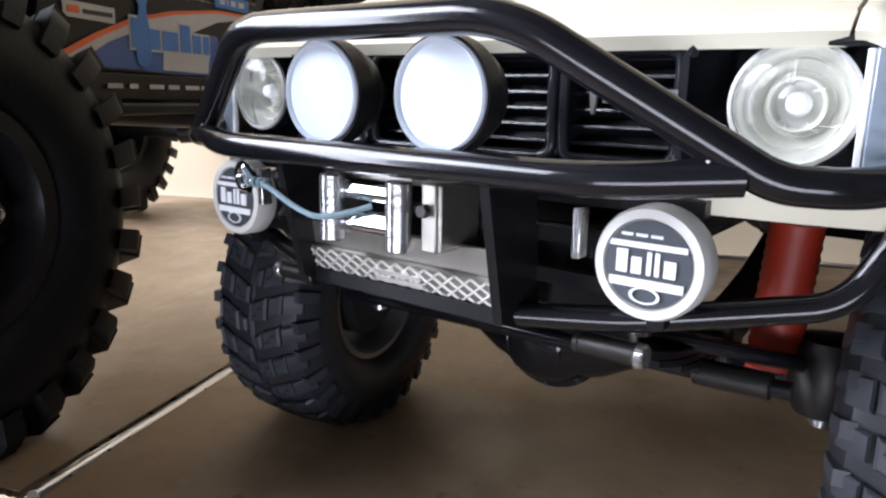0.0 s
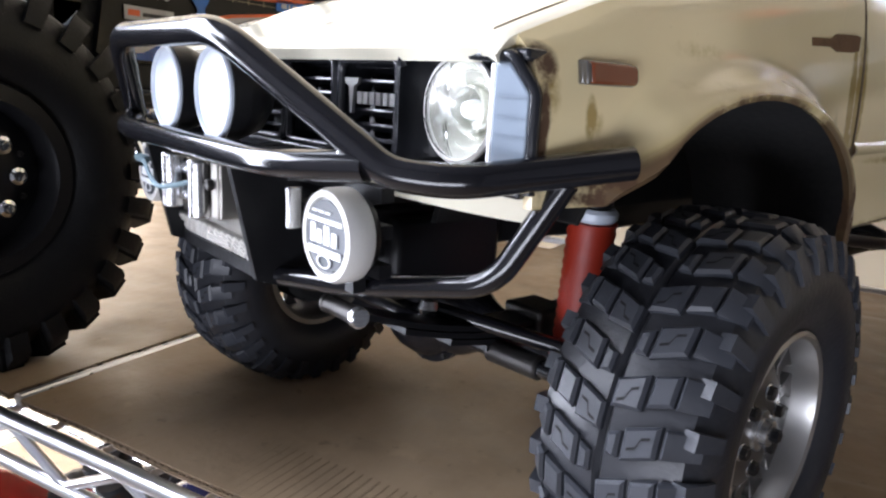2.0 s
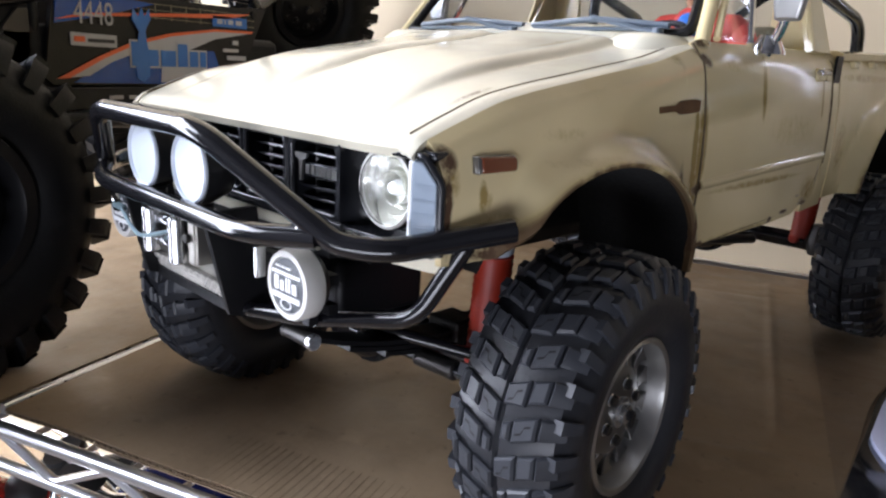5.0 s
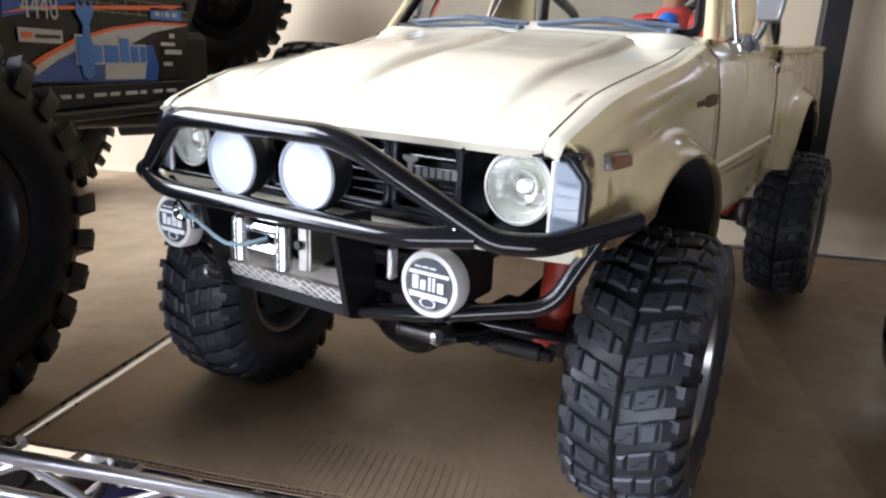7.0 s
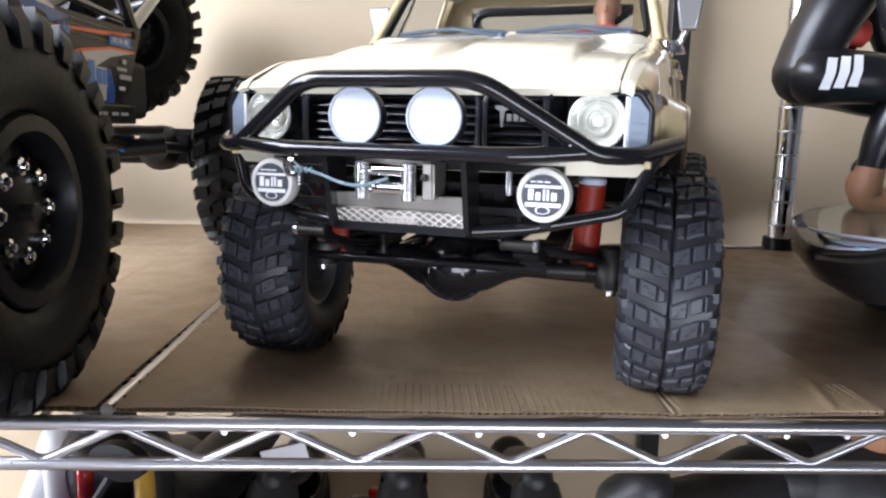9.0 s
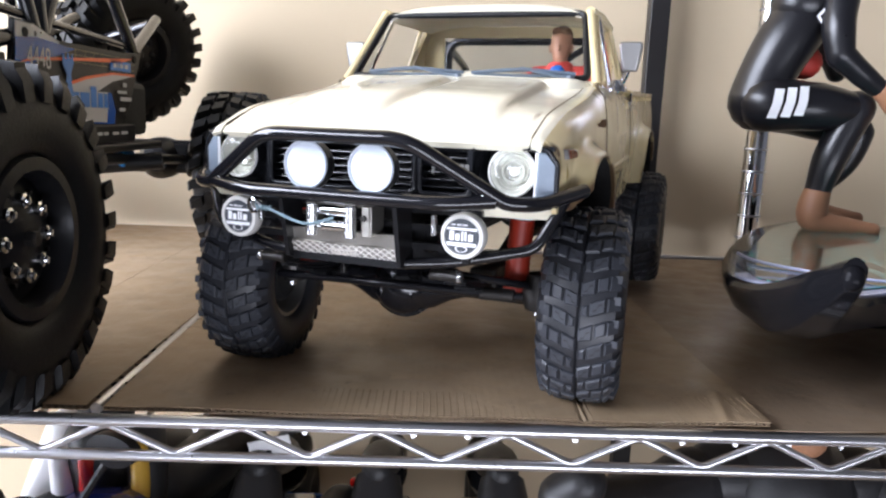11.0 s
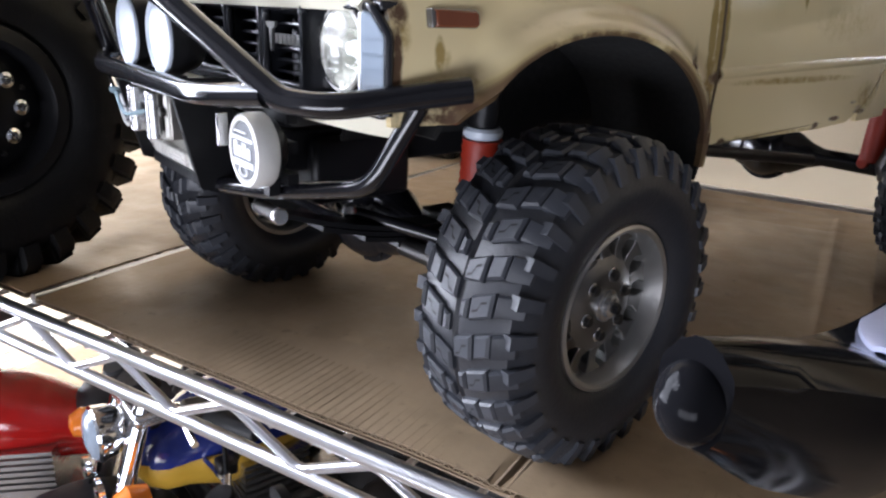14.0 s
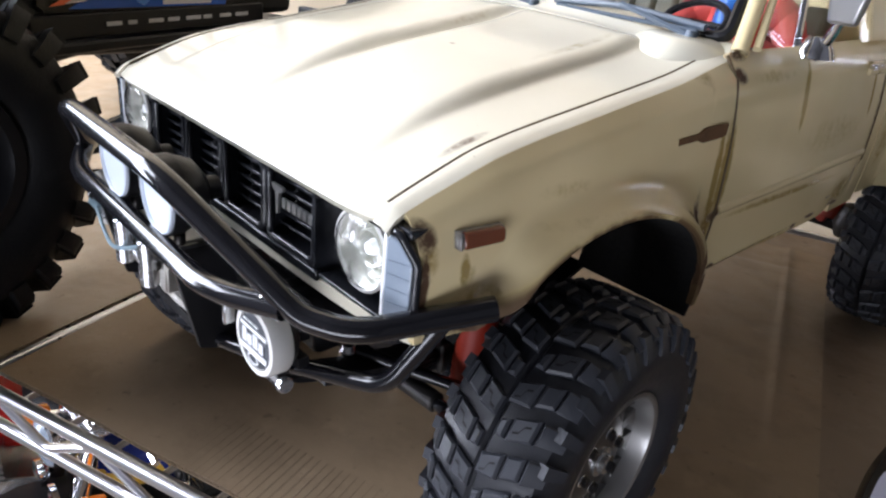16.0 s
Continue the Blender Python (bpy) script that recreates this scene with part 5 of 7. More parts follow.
# small things on the body
for side in (1, -1):
    mk = new("side_marker")
    mk.parent = truck
    for nm, s0, s1, out, mat in (("lens", 0.309, 0.426, 0.024, ORANGE), ("end_cap", 0.299, 0.311, 0.020, CAST), ("frame", 0.298, 0.433, 0.012, CAST)):
        ring = [(s0, 1.160), (s1 - 0.008, 1.160), (s1, 1.167), (s1, 1.191), (s1 - 0.008, 1.198), (s0, 1.198)]
        if nm != "lens":
            ring = [(c, 1.179 + 1.10 * (d - 1.179)) for c, d in ring]
        bm = bmesh.new()
        lo, hi = ([bm.verts.new((side * (flank(c, d) + k), c, d)) for c, d in ring] for k in (-0.01, out))
        bm.faces.new(lo[::-1] if side < 0 else lo)
        bm.faces.new(hi)
        for k in range(6):
            bm.faces.new((lo[k], lo[(k + 1) % 6], hi[(k + 1) % 6], hi[k]))
        bmesh.ops.recalc_face_normals(bm, faces=bm.faces)
        part(nm, bm, mat, mk, {"lens": "amber side lens", "end_cap": "silver end cap"}.get(nm, ""), edges=0.009 if nm == "lens" else 0.004)
    bd = grid(lambda s, v: Vector((side * (flank(s, 1.31) + 0.004), s, 1.303 + (0.010 + 0.012 * smooth(1.235, 1.275, s) - 0.004 * smooth(1.36, 1.40, s)) * (2 * v - 1) + 0.05 * (s - 1.25))), spread(1.14, 1.40, 30), spread(0, 1, 4))
    part("badge", shell(bd, 0.006), RUST, truck, "rusted empty badge seat")
    rng = random.Random(7 if side > 0 else 8)
    for s0, s1 in ((0.30, 0.56), (0.60, 0.97), (1.0, 1.13)):
        wide = [rng.uniform(0.0012, 0.0040) for _ in range(25)]
        worn = grid(lambda k, v: Vector((side * (flank(s0 + (s1 - s0) * k / 24, crest(s0 + (s1 - s0) * k / 24) - 0.005 - wide[int(k)] * v) + 0.0012), s0 + (s1 - s0) * k / 24, crest(s0 + (s1 - s0) * k / 24) - 0.005 - wide[int(k)] * v)), range(25), (0, 1))
        part("worn_paint_edge", shell(worn, 0.001), RUST, truck, "dark chipped edge of the fender")
    part("cab_vent", box(0.012, 0.085, 0.125, side * (flank(2.79, 1.46) + 0.004), 2.792, 1.462), PLASTIC, truck, "black cab vent", edges=0.004)
    hd = new("door_handle")
    hd.parent = truck
    part("handle_plate", box(0.02, 0.17, 0.055, side * (flank(2.58, 1.44) + 0.004), 2.60, 1.435), CREAM, hd, edges=0.006)
    part("handle", box(0.03, 0.12, 0.022, side * (flank(2.58, 1.44) + 0.02), 2.56, 1.445), CHROME, hd, edges=0.006)
    mi = new("wing_mirror")
    mi.parent = truck
    tagged(mi, "chromed wing mirror on a bent arm")
    base = Vector((side * 0.85, 1.95, 1.50))
    part("foot", lathe([(0.0, 0.0), (0.07, 0.0), (0.06, 0.03), (0.035, 0.07), (0.0, 0.07)], 20, None, Matrix.Translation(base)), CHROME, mi)
    part("arm", tube([base, base + Vector((side * 0.05, -0.02, 0.09)), base + Vector((side * 0.07, -0.04, 0.16))], 0.020, 10, 0.03), CHROME, mi)
    head = plate([(-0.045, 0.0), (0.045, 0.0), (0.072, 0.155), (0.06, 0.175), (-0.06, 0.175), (-0.072, 0.155)], 0.045, Matrix.Translation(base + Vector((side * 0.075, -0.02, 0.12))) @ Matrix.Rotation(radians(90), 4, "X"))
    part("head", head, RIM, mi, edges=0.02)

# ---- the driver doll in the cab ----
def doll(name, limbs, materials, label, x=0.0, y=0.0, z=0.0, rz=0.0):
    """A figure as one mesh of rounded limbs: (points, radii, material index)."""
    bm = bmesh.new()
    for points, radii, mat in limbs:
        blob(points, radii, bm, mat)
    ob = part(name, bm, materials, None, label)
    ob.matrix_world = pose(x * U, y * U, z * U, 0, 0, rz)
    return tagged(ob, label, "doll")


def at_truck(lat, s):
    a = radians(20.9)
    return 1.135 + lat * math.cos(a) + s * math.sin(a), -0.051 - lat * math.sin(a) + s * math.cos(a)


dx, dy = at_truck(0.45, 2.16)
doll("driver_doll", [
    ([(0, 0, 1.22), (0, 0.02, 1.42), (0, 0.0, 1.60)], (0.15, 0.16, 0.12), 0),
    ([(-0.15, 0, 1.60), (0.15, 0, 1.60)], (0.075, 0.075), 0),
    ([(-0.19, 0, 1.58), (-0.24, -0.12, 1.47), (-0.14, -0.27, 1.52)], (0.065, 0.055, 0.04), 0),
    ([(0.19, 0, 1.58), (0.26, -0.08, 1.45), (0.14, -0.27, 1.52)], (0.065, 0.055, 0.04), 0),
    ([(0, -0.105, 1.46), (0, -0.09, 1.62)], (0.06, 0.055), 3),
    ([(0, -0.01, 1.64), (0, -0.02, 1.70)], (0.05, 0.05), 1),
    ([(0, -0.030, 1.735), (0, -0.020, 1.80), (0, -0.010, 1.845)], (0.052, 0.066, 0.068), 1),
    ([(0, -0.090, 1.795), (0, -0.100, 1.775)], (0.012, 0.016), 1),
    ([(-0.068, -0.005, 1.80), (-0.070, -0.005, 1.77)], (0.014, 0.012), 1),
    ([(0.068, -0.005, 1.80), (0.070, -0.005, 1.77)], (0.014, 0.012), 1),
    ([(0, 0.028, 1.775), (0, 0.022, 1.865)], (0.066, 0.070), 2),
    ([(-0.03, -0.040, 1.888), (0.03, -0.040, 1.888)], (0.030, 0.030), 2),
], [CORAL, SKIN, RUST, SKYBLUE], "driver doll in a red jacket behind the steering wheel", dx, dy, 0.03, -20.9)


# ---- the rock buggy ----
def big_wheel(parent, x, y, z, outward, m=None, size=1.0, bolts=CHROME):
    def piece(nm, bm, material, par, lab=""):
        bm.transform(Matrix.Scale(size, 4))
        return part(nm, bm, material, par, lab)

    w = new("wheel")
    w.parent = parent
    w.matrix_local = m or pose(x * U, y * U, z * U, 0, 0, 0 if outward > 0 else 180)
    tagged(w, "black beadlock wheel with a knobbly tyre")
    tyre = lathe([(0.36, -0.19), (0.40, -0.24), (0.50, -0.27), (0.60, -0.265), (0.67, -0.23), (0.705, -0.17), (0.715, 0), (0.705, 0.17), (0.67, 0.23), (0.60, 0.265), (0.50, 0.27), (0.40, 0.24), (0.36, 0.19)], 56, None, AX)
    t = piece("tyre", tyre, RUBBER_DARK, w)
    lug = bmesh.new()
    n = 26

    def knob(h0, h1, a0, a1, r0, r1, slant, r1b=None):
        r1b = r1 if r1b is None else r1b
        vs = []
        for r_in, k in ((r0, 1.0), (None, 0.93)):
            for h, a, ro in ((h0, a0, r1), (h1, a0, r1b), (h1, a1, r1b), (h0, a1, r1)):
                hm, am = (h0 + h1) / 2, (a0 + a1) / 2
                hh, aa = hm + (h - hm) * k, am + (a - am) * k + slant * abs(h)
                r = r0 - 0.02 if r_in is not None else ro
                vs.append(lug.verts.new((hh, math.cos(aa) * r, math.sin(aa) * r)))
        for q in ((4, 5, 6, 7), (0, 1, 5, 4), (1, 2, 6, 5), (2, 3, 7, 6), (3, 0, 4, 7)):
            lug.faces.new([vs[i] for i in q])

    for k in range(n):
        a = math.tau * k / n
        p = math.tau / n
        for side in (1, -1):
            o = a + (p / 2 if side < 0 else 0)
            knob(side * 0.02, side * 0.115, o, o + p * 0.60, 0.70, 0.770, 0.5)
            knob(side * 0.135, side * 0.245, o + 0.03, o + p * 0.62, 0.67, 0.770, 0.5, 0.762)
            knob(side * 0.248, side * 0.280, o + 0.045, o + p * 0.55 + 0.03, 0.62, 0.740, 0.5, 0.69)
    piece("tread", lug, RUBBER_DARK, t, "tall separate rubber knobs")
    rim = new("rim")
    rim.parent = w
    piece("barrel", lathe([(0.30, -0.20), (0.375, -0.20), (0.375, 0.205), (0.362, 0.236), (0.305, 0.240), (0.292, 0.215), (0.288, 0.10), (0.28, -0.15)], 40, None, AX, close=True), PLASTIC, rim)
    piece("face", lathe([(0, 0.185), (0.09, 0.185), (0.20, 0.155), (0.288, 0.125), (0.288, 0.08), (0, 0.08)], 40, None, AX), PLASTIC, rim)
    for i in range(8):
        a = math.tau * i / 8
        c = Vector((0.150, math.cos(a) * 0.170, math.sin(a) * 0.170))
        piece("bolt", lathe([(0, 0.062), (0.016, 0.058), (0.020, 0.046), (0.034, 0.040), (0.036, 0.0), (0, 0)], 14, None, Matrix.Translation(c) @ AX), bolts, rim)
        c2 = Vector((0, math.cos(a + 0.39) * 0.215, math.sin(a + 0.39) * 0.215))
        piece("small_bolt", cyl(0.012, c2 + Vector((0.14, 0, 0)), c2 + Vector((0.172, 0, 0)), 6), STEEL, rim)
    piece("hub_cap", cyl(0.038, (0.18, 0, 0), (0.235, 0, 0), 6), STEEL, rim)
    return w


buggy = thing("rock_buggy", 0, 0, 0, 0, "black tube-frame model rock buggy with printed blue side panels", "model buggy")
for x, y, o in ((-0.475, 0.10, 1), (-2.35, 0.10, -1), (-0.38, 4.0, 1), (-3.20, 4.0, -1)):
    big_wheel(buggy, x, y, 0.745, o)
spare = big_wheel(buggy, 0, 0, 0, 1, Matrix.Translation((-1.56 * U, 4.36 * U, 1.90 * U)) @ Matrix.Rotation(radians(-34), 4, "Z") @ Matrix.Rotation(radians(16), 4, "Y"), 0.93, PLASTIC)
spare.name = "spare_wheel"
for y, nm in ((0.10, "front_axle"), (4.0, "rear_axle")):
    axle = new(nm)
    axle.parent = buggy
    part("housing_tube", cyl(0.075, (-2.15 if y < 1 else -3.0, y, 0.79), (-0.66, y, 0.79)), PLASTIC, axle)
    part("gear_case", lathe([(0, -0.22), (0.12, -0.2), (0.2, -0.08), (0.2, 0.08), (0.12, 0.2), (0, 0.22)], 20, None, Matrix.Translation((-1.12, y, 0.86)) @ AY), PLASTIC, axle)
    part("case_rib", box(0.34, 0.20, 0.28, -1.0, y, 0.86), PLASTIC, axle, edges=0.04)
    for x in (-0.72, -0.86):
        part("flange", cyl(0.11, (x - 0.02, y, 0.79), (x + 0.02, y, 0.79), 20), STEEL, axle)
    part("truss", box(0.9, 0.08, 0.07, -1.05, y - 0.02, 1.0), PLASTIC, axle, edges=0.015)
part("tub", box(0.80, 2.7, 0.42, -1.30, 1.75, 1.32), WELL, buggy, edges=0.05)
part("skid_plate", box(0.95, 2.9, 0.06, -1.30, 1.75, 1.03), PLASTIC, buggy, edges=0.015)
part("far_panel", box(0.03, 1.5, 0.52, -1.78, 1.85, 1.45), BROWNPANEL, buggy, edges=0.01)

# side panel: an outline in (along, up), with its print in layers
PX = -0.862
side = new("side_panel")
side.parent = buggy
UP = Matrix(((0, 0, 1, 0), (1, 0, 0, 0), (0, 1, 0, 0), (0, 0, 0, 1)))        # plan (along, up) to the panel's plane


def on_panel(d):
    return Matrix.Translation((PX + d, 0, 0)) @ UP


part("board", plate([(1.03, 1.25), (1.07, 1.215), (2.40, 1.195), (2.53, 1.23), (2.66, 1.36), (2.90, 1.76), (2.60, 1.735), (1.60, 1.725), (1.33, 1.795), (1.13, 1.80)], 0.03, on_panel(-0.03)), BROWNPANEL, side, flat=True)
layers = [
    ("white_corner", PRINTWHITE, 0.003, [[(1.13, 1.79), (1.33, 1.785), (1.60, 1.72), (1.62, 1.69), (1.34, 1.72), (1.12, 1.70)]]),
    ("blue_corner", BLUE, 0.006, [[(1.12, 1.70), (1.34, 1.72), (1.80, 1.69), (1.56, 1.63), (1.32, 1.575), (1.10, 1.535)]]),
    ("blue_sweep", BLUE, 0.003, [[(1.20, 1.225), (2.35, 1.205), (2.38, 1.30), (2.32, 1.43), (2.05, 1.425), (1.64, 1.41), (1.44, 1.345), (1.28, 1.265)]]),
    ("white_sweep", PRINTWHITE, 0.006, [[(1.15, 1.25), (1.30, 1.262), (1.456, 1.338), (1.64, 1.40), (2.05, 1.418), (2.33, 1.51), (2.70, 1.566), (2.33, 1.562), (1.93, 1.510), (1.63, 1.446), (1.38, 1.352)]]),
    ("orange_sweep", ORANGERED, 0.009, [[(1.09, 1.245), (1.17, 1.25), (1.39, 1.352), (1.63, 1.443), (1.93, 1.508), (2.33, 1.560), (2.72, 1.566), (2.73, 1.582), (2.33, 1.576), (1.92, 1.526), (1.62, 1.462), (1.36, 1.368)], [(1.10, 1.555), (1.28, 1.60), (1.90, 1.645), (2.70, 1.70), (2.50, 1.655), (1.90, 1.625), (1.30, 1.585)]]),
    ("white_label", PRINTWHITE, 0.009, [[(1.19, 1.425), (1.50, 1.42), (1.50, 1.49), (1.19, 1.495)]]),
    ("blue_label", SKYBLUE, 0.009, [[(2.31, 1.595), (2.66, 1.595), (2.66, 1.665), (2.31, 1.665)]]),
    ("bomb_shape", SKYBLUE, 0.012, [[(1.635, 1.25), (1.685, 1.225), (1.735, 1.26), (1.745, 1.38), (1.725, 1.45), (1.715, 1.53), (1.76, 1.60), (1.75, 1.66), (1.715, 1.615), (1.69, 1.665), (1.665, 1.61), (1.625, 1.655), (1.615, 1.59), (1.665, 1.525), (1.645, 1.44), (1.625, 1.36)]]),
    ("red_mark", ORANGERED, 0.013, [[(1.21, 1.445), (1.28, 1.445), (1.28, 1.475), (1.21, 1.475)]]),
    ("dark_mark", BLACKINK, 0.013, [[(1.30, 1.445), (1.48, 1.445), (1.48, 1.465), (1.30, 1.465)]]),
    ("pale_box", PRINTWHITE, 0.005, [[(1.83, 1.225), (2.22, 1.22), (2.24, 1.31), (1.84, 1.315)]]),
]
for nm, mat, d, shapes in layers:
    for shape in shapes:
        part(nm, plate(shape, 0.003, on_panel(d)), mat, side, flat=True)
for nm, mat, d, grow in (("name_outline", PRINTWHITE, 0.0105, 0.011), ("name_block", SKYBLUE, 0.0135, 0.0)):      # the maker's name as plain blocks
    for y0, wd, hgt in ((1.60, 0.105, 0.142), (1.725, 0.085, 0.098), (1.83, 0.125, 0.098), (1.975, 0.085, 0.142), (2.08, 0.075, 0.098), (2.175, 0.055, 0.098)):
        part(nm, plate([(y0 - grow, 1.322 - grow), (y0 + wd + grow, 1.322 - grow), (y0 + wd + grow, 1.322 + hgt + grow), (y0 - grow, 1.322 + hgt + grow)], 0.002, on_panel(d)), mat, side, "plain blue block" if grow == 0 else "", flat=True)
marks = bmesh.new()
for y0, z0, wd, hgt in ((2.35, 1.615, 0.05, 0.03), (2.42, 1.615, 0.015, 0.03), (2.46, 1.615, 0.05, 0.03), (2.54, 1.615, 0.06, 0.03), (2.40, 1.43, 0.16, 0.022), (2.44, 1.375, 0.20, 0.03), (2.50, 1.48, 0.06, 0.03), (2.42, 1.30, 0.10, 0.025)):
    plate([(y0, z0), (y0 + wd, z0), (y0 + wd, z0 + hgt), (y0, z0 + hgt)], 0.003, on_panel(0.014), marks)
part("small_mark", marks, PRINTWHITE, side, "small white print bars", flat=True)
faint = bmesh.new()
for k in range(9):
    plate([(1.55 + 0.13 * k, 1.60), (1.555 + 0.13 * k, 1.60), (1.555 + 0.13 * k, 1.70), (1.55 + 0.13 * k, 1.70)], 0.002, on_panel(0.0025), faint)
for zz in (1.61, 1.655, 1.69):
    plate([(1.50, zz), (2.75, zz), (2.75, zz + 0.004), (1.50, zz + 0.004)], 0.002, on_panel(0.0028), faint)
part("faint_grid", faint, OLIVE, side, flat=True)
for k, wd in enumerate((0.10, 0.06, 0.11, 0.09, 0.12, 0.07, 0.10, 0.12)):
    part("sill_mark", plate([(1.42 + 0.145 * k, 1.128), (1.42 + 0.145 * k + wd, 1.128), (1.42 + 0.145 * k + wd, 1.150), (1.42 + 0.145 * k, 1.150)], 0.004, on_panel(0.012)), PRINTWHITE, side, "pale print bar", flat=True)
part("sill", box(0.05, 1.75, 0.13, PX - 0.02, 1.85, 1.135), PLASTIC, side, edges=0.01)
for y, z in ((1.22, 1.735), (2.74, 1.70)):
    part("screw", cyl(0.028, (PX, y, z), (PX + 0.016, y, z), 16), WELL, side)
digits = bpy.data.curves.new("race_number", "FONT")
digits.body, digits.size, digits.extrude = "4448", 0.155 * U, 0.001 * U
digits.align_x, digits.align_y = "CENTER", "CENTER"
digits.materials.append(PRINTWHITE)
number = new("race_number", digits)
number.parent = side
number.matrix_local = Matrix.Translation(((PX + 0.012) * U, 1.352 * U, 1.598 * U)) @ UP @ Matrix.Diagonal((0.86, 1.15, 1, 1))

cage = new("roll_cage")
cage.parent = buggy
for p, q in (((-0.90, 1.48, 1.74), (-1.02, 1.60, 2.60)), ((-0.90, 1.40, 1.74), (-1.0, 1.18, 2.70)), ((-0.90, 1.48, 1.74), (-1.02, 2.20, 2.62)), ((-0.90, 2.83, 1.76), (-1.02, 2.30, 2.72)),
             ((-1.76, 1.40, 1.74), (-1.66, 1.18, 2.70)), ((-1.76, 2.83, 1.76), (-1.66, 2.30, 2.72)), ((-0.90, 2.83, 1.76), (-1.0, 3.6, 2.10)), ((-1.02, 1.18, 2.68), (-1.02, 2.30, 2.70)), ((-1.66, 1.18, 2.68), (-1.66, 2.30, 2.70)), ((-1.02, 1.6, 2.68), (-1.66, 1.6, 2.68)),
             ((-0.90, 1.35, 1.74), (-0.95, 0.40, 1.55)), ((-1.7, 1.35, 1.74), (-1.6, 0.40, 1.55)), ((-0.95, 0.40, 1.55), (-1.6, 0.40, 1.55)), ((-1.0, 3.5, 2.05), (-1.75, 3.9, 1.9)), ((-1.76, 2.83, 1.76), (-1.70, 3.6, 2.10))):
    part("tube", tube([p, q], 0.047, 12, 0), TUBE, cage)
for x, y, lean in ((-1.22, 0.22, 0.20), (-1.9, 3.65, -0.22)):
    shock = new("shock")
    shock.parent = buggy
    part("body", cyl(0.062, (x, y + lean, 1.45), (x, y + 2 * lean, 1.95), 18), ALU, shock)
    part("blue_collar", cyl(0.092, (x, y + lean * 1.20, 1.49), (x, y + lean * 1.34, 1.57), 20), BLUEALU, shock)
    part("cap", cyl(0.075, (x, y + 2 * lean, 1.93), (x, y + 2.1 * lean, 2.02), 18), BLUEALU, shock)
    part("shaft", cyl(0.025, (x, y, 0.98), (x, y + lean, 1.46), 10), CHROME, shock)
    coil = [(x + 0.085 * math.cos(k * 0.7), y + lean * (0.3 + k * 0.0125) + 0.085 * math.sin(k * 0.7), 1.08 + k * 0.0085) for k in range(56)]
    part("spring", tube(coil, 0.013, 6, 0), PLASTIC, shock)
for x in (-0.95, -1.65):
    part("trailing_link", tube([(x, 1.1, 1.02), (x + 0.05, 3.9, 0.86)], 0.045, 10, 0), PLASTIC, buggy)
    part("front_link", tube([(x, 1.4, 1.02), (x, 0.25, 0.86)], 0.04, 10, 0), PLASTIC, buggy)
part("link_mount", box(0.44, 0.22, 0.12, -1.12, 2.70, 0.93), BLUEALU, buggy, "blue anodised link mount", edges=0.015)
part("link_arm", tube([(-0.66, 2.75, 0.92), (-1.30, 2.55, 0.86)], 0.07, 12, 0), PLASTIC, buggy)
part("bulkhead", plate([(0.62, 1.16), (1.02, 1.16), (1.02, 1.78), (0.70, 1.78), (0.62, 1.70)], 0.74, on_panel(-0.80)), WELL, buggy, "black inner bodywork", flat=True)
part("side_flap", plate([(0.84, 1.28), (0.99, 1.25), (0.99, 1.60), (0.93, 1.60), (0.84, 1.50)], 0.012, on_panel(-0.05)), STEEL, buggy, "dull grey side flap", edges=0.004)
part("bulkhead_frame", tube([(-0.93, 1.03, 1.12), (-0.93, 1.03, 1.80)], 0.03, 10, 0), PLASTIC, buggy)
part("top_rail", tube([(-0.96, 0.30, 1.90), (-0.93, 1.30, 1.845), (-0.93, 2.86, 1.80)], 0.028, 12, 0.1), TUBE, buggy)
for y0, y1 in ((0.45, 0.85), (1.05, 0.85), (1.10, 1.38)):
    part("brace_tube", tube([(-0.95, y0, 1.87), (-1.0, y1, 2.28)], 0.026, 10, 0), TUBE, buggy)

# ---- the surf board and its rider ----
# plan of the board: its two edges, from the nose ball back
PORT = [(0, 2.806, -0.85), (0.5, 2.835, -0.60), (1, 2.88, -0.36), (1.5, 2.93, -0.12), (2, 2.99, 0.14), (3, 3.10, 0.60), (4, 3.27, 1.02), (5, 3.50, 1.50), (6, 3.85, 2.12), (7, 4.35, 2.90), (8, 5.00, 3.55)]
STARBOARD = [(0, 2.874, -0.87), (0.5, 2.965, -0.67), (1, 3.06, -0.46), (1.5, 3.13, -0.24), (2, 3.27, -0.08), (3, 3.57, 0.18), (4, 3.95, 0.42), (5, 4.42, 0.72), (6, 5.05, 1.20), (7, 5.72, 1.95), (8, 6.10, 2.90)]


def deck(u):
    return along([(0, 0.930), (0.5, 0.855), (1, 0.775), (1.5, 0.705), (2, 0.650), (3, 0.590), (5, 0.545), (8, 0.52)], u)


def board_pt(u, v, dz=0.0):
    """A point of the deck: v runs from -1 at one edge to 1 at the other."""
    k = (v + 1) / 2
    a = Vector((along([(q[0], q[1]) for q in PORT], u), along([(q[0], q[2]) for q in PORT], u)))
    b = Vector((along([(q[0], q[1]) for q in STARBOARD], u), along([(q[0], q[2]) for q in STARBOARD], u)))
    p = a + (b - a) * k
    return Vector((p.x, p.y, deck(u) + dz))


def inset(u, d):
    """How far v must stay off the edges to leave a strip d wide."""
    return 1 - 2 * d / (board_pt(u, 1) - board_pt(u, -1)).length


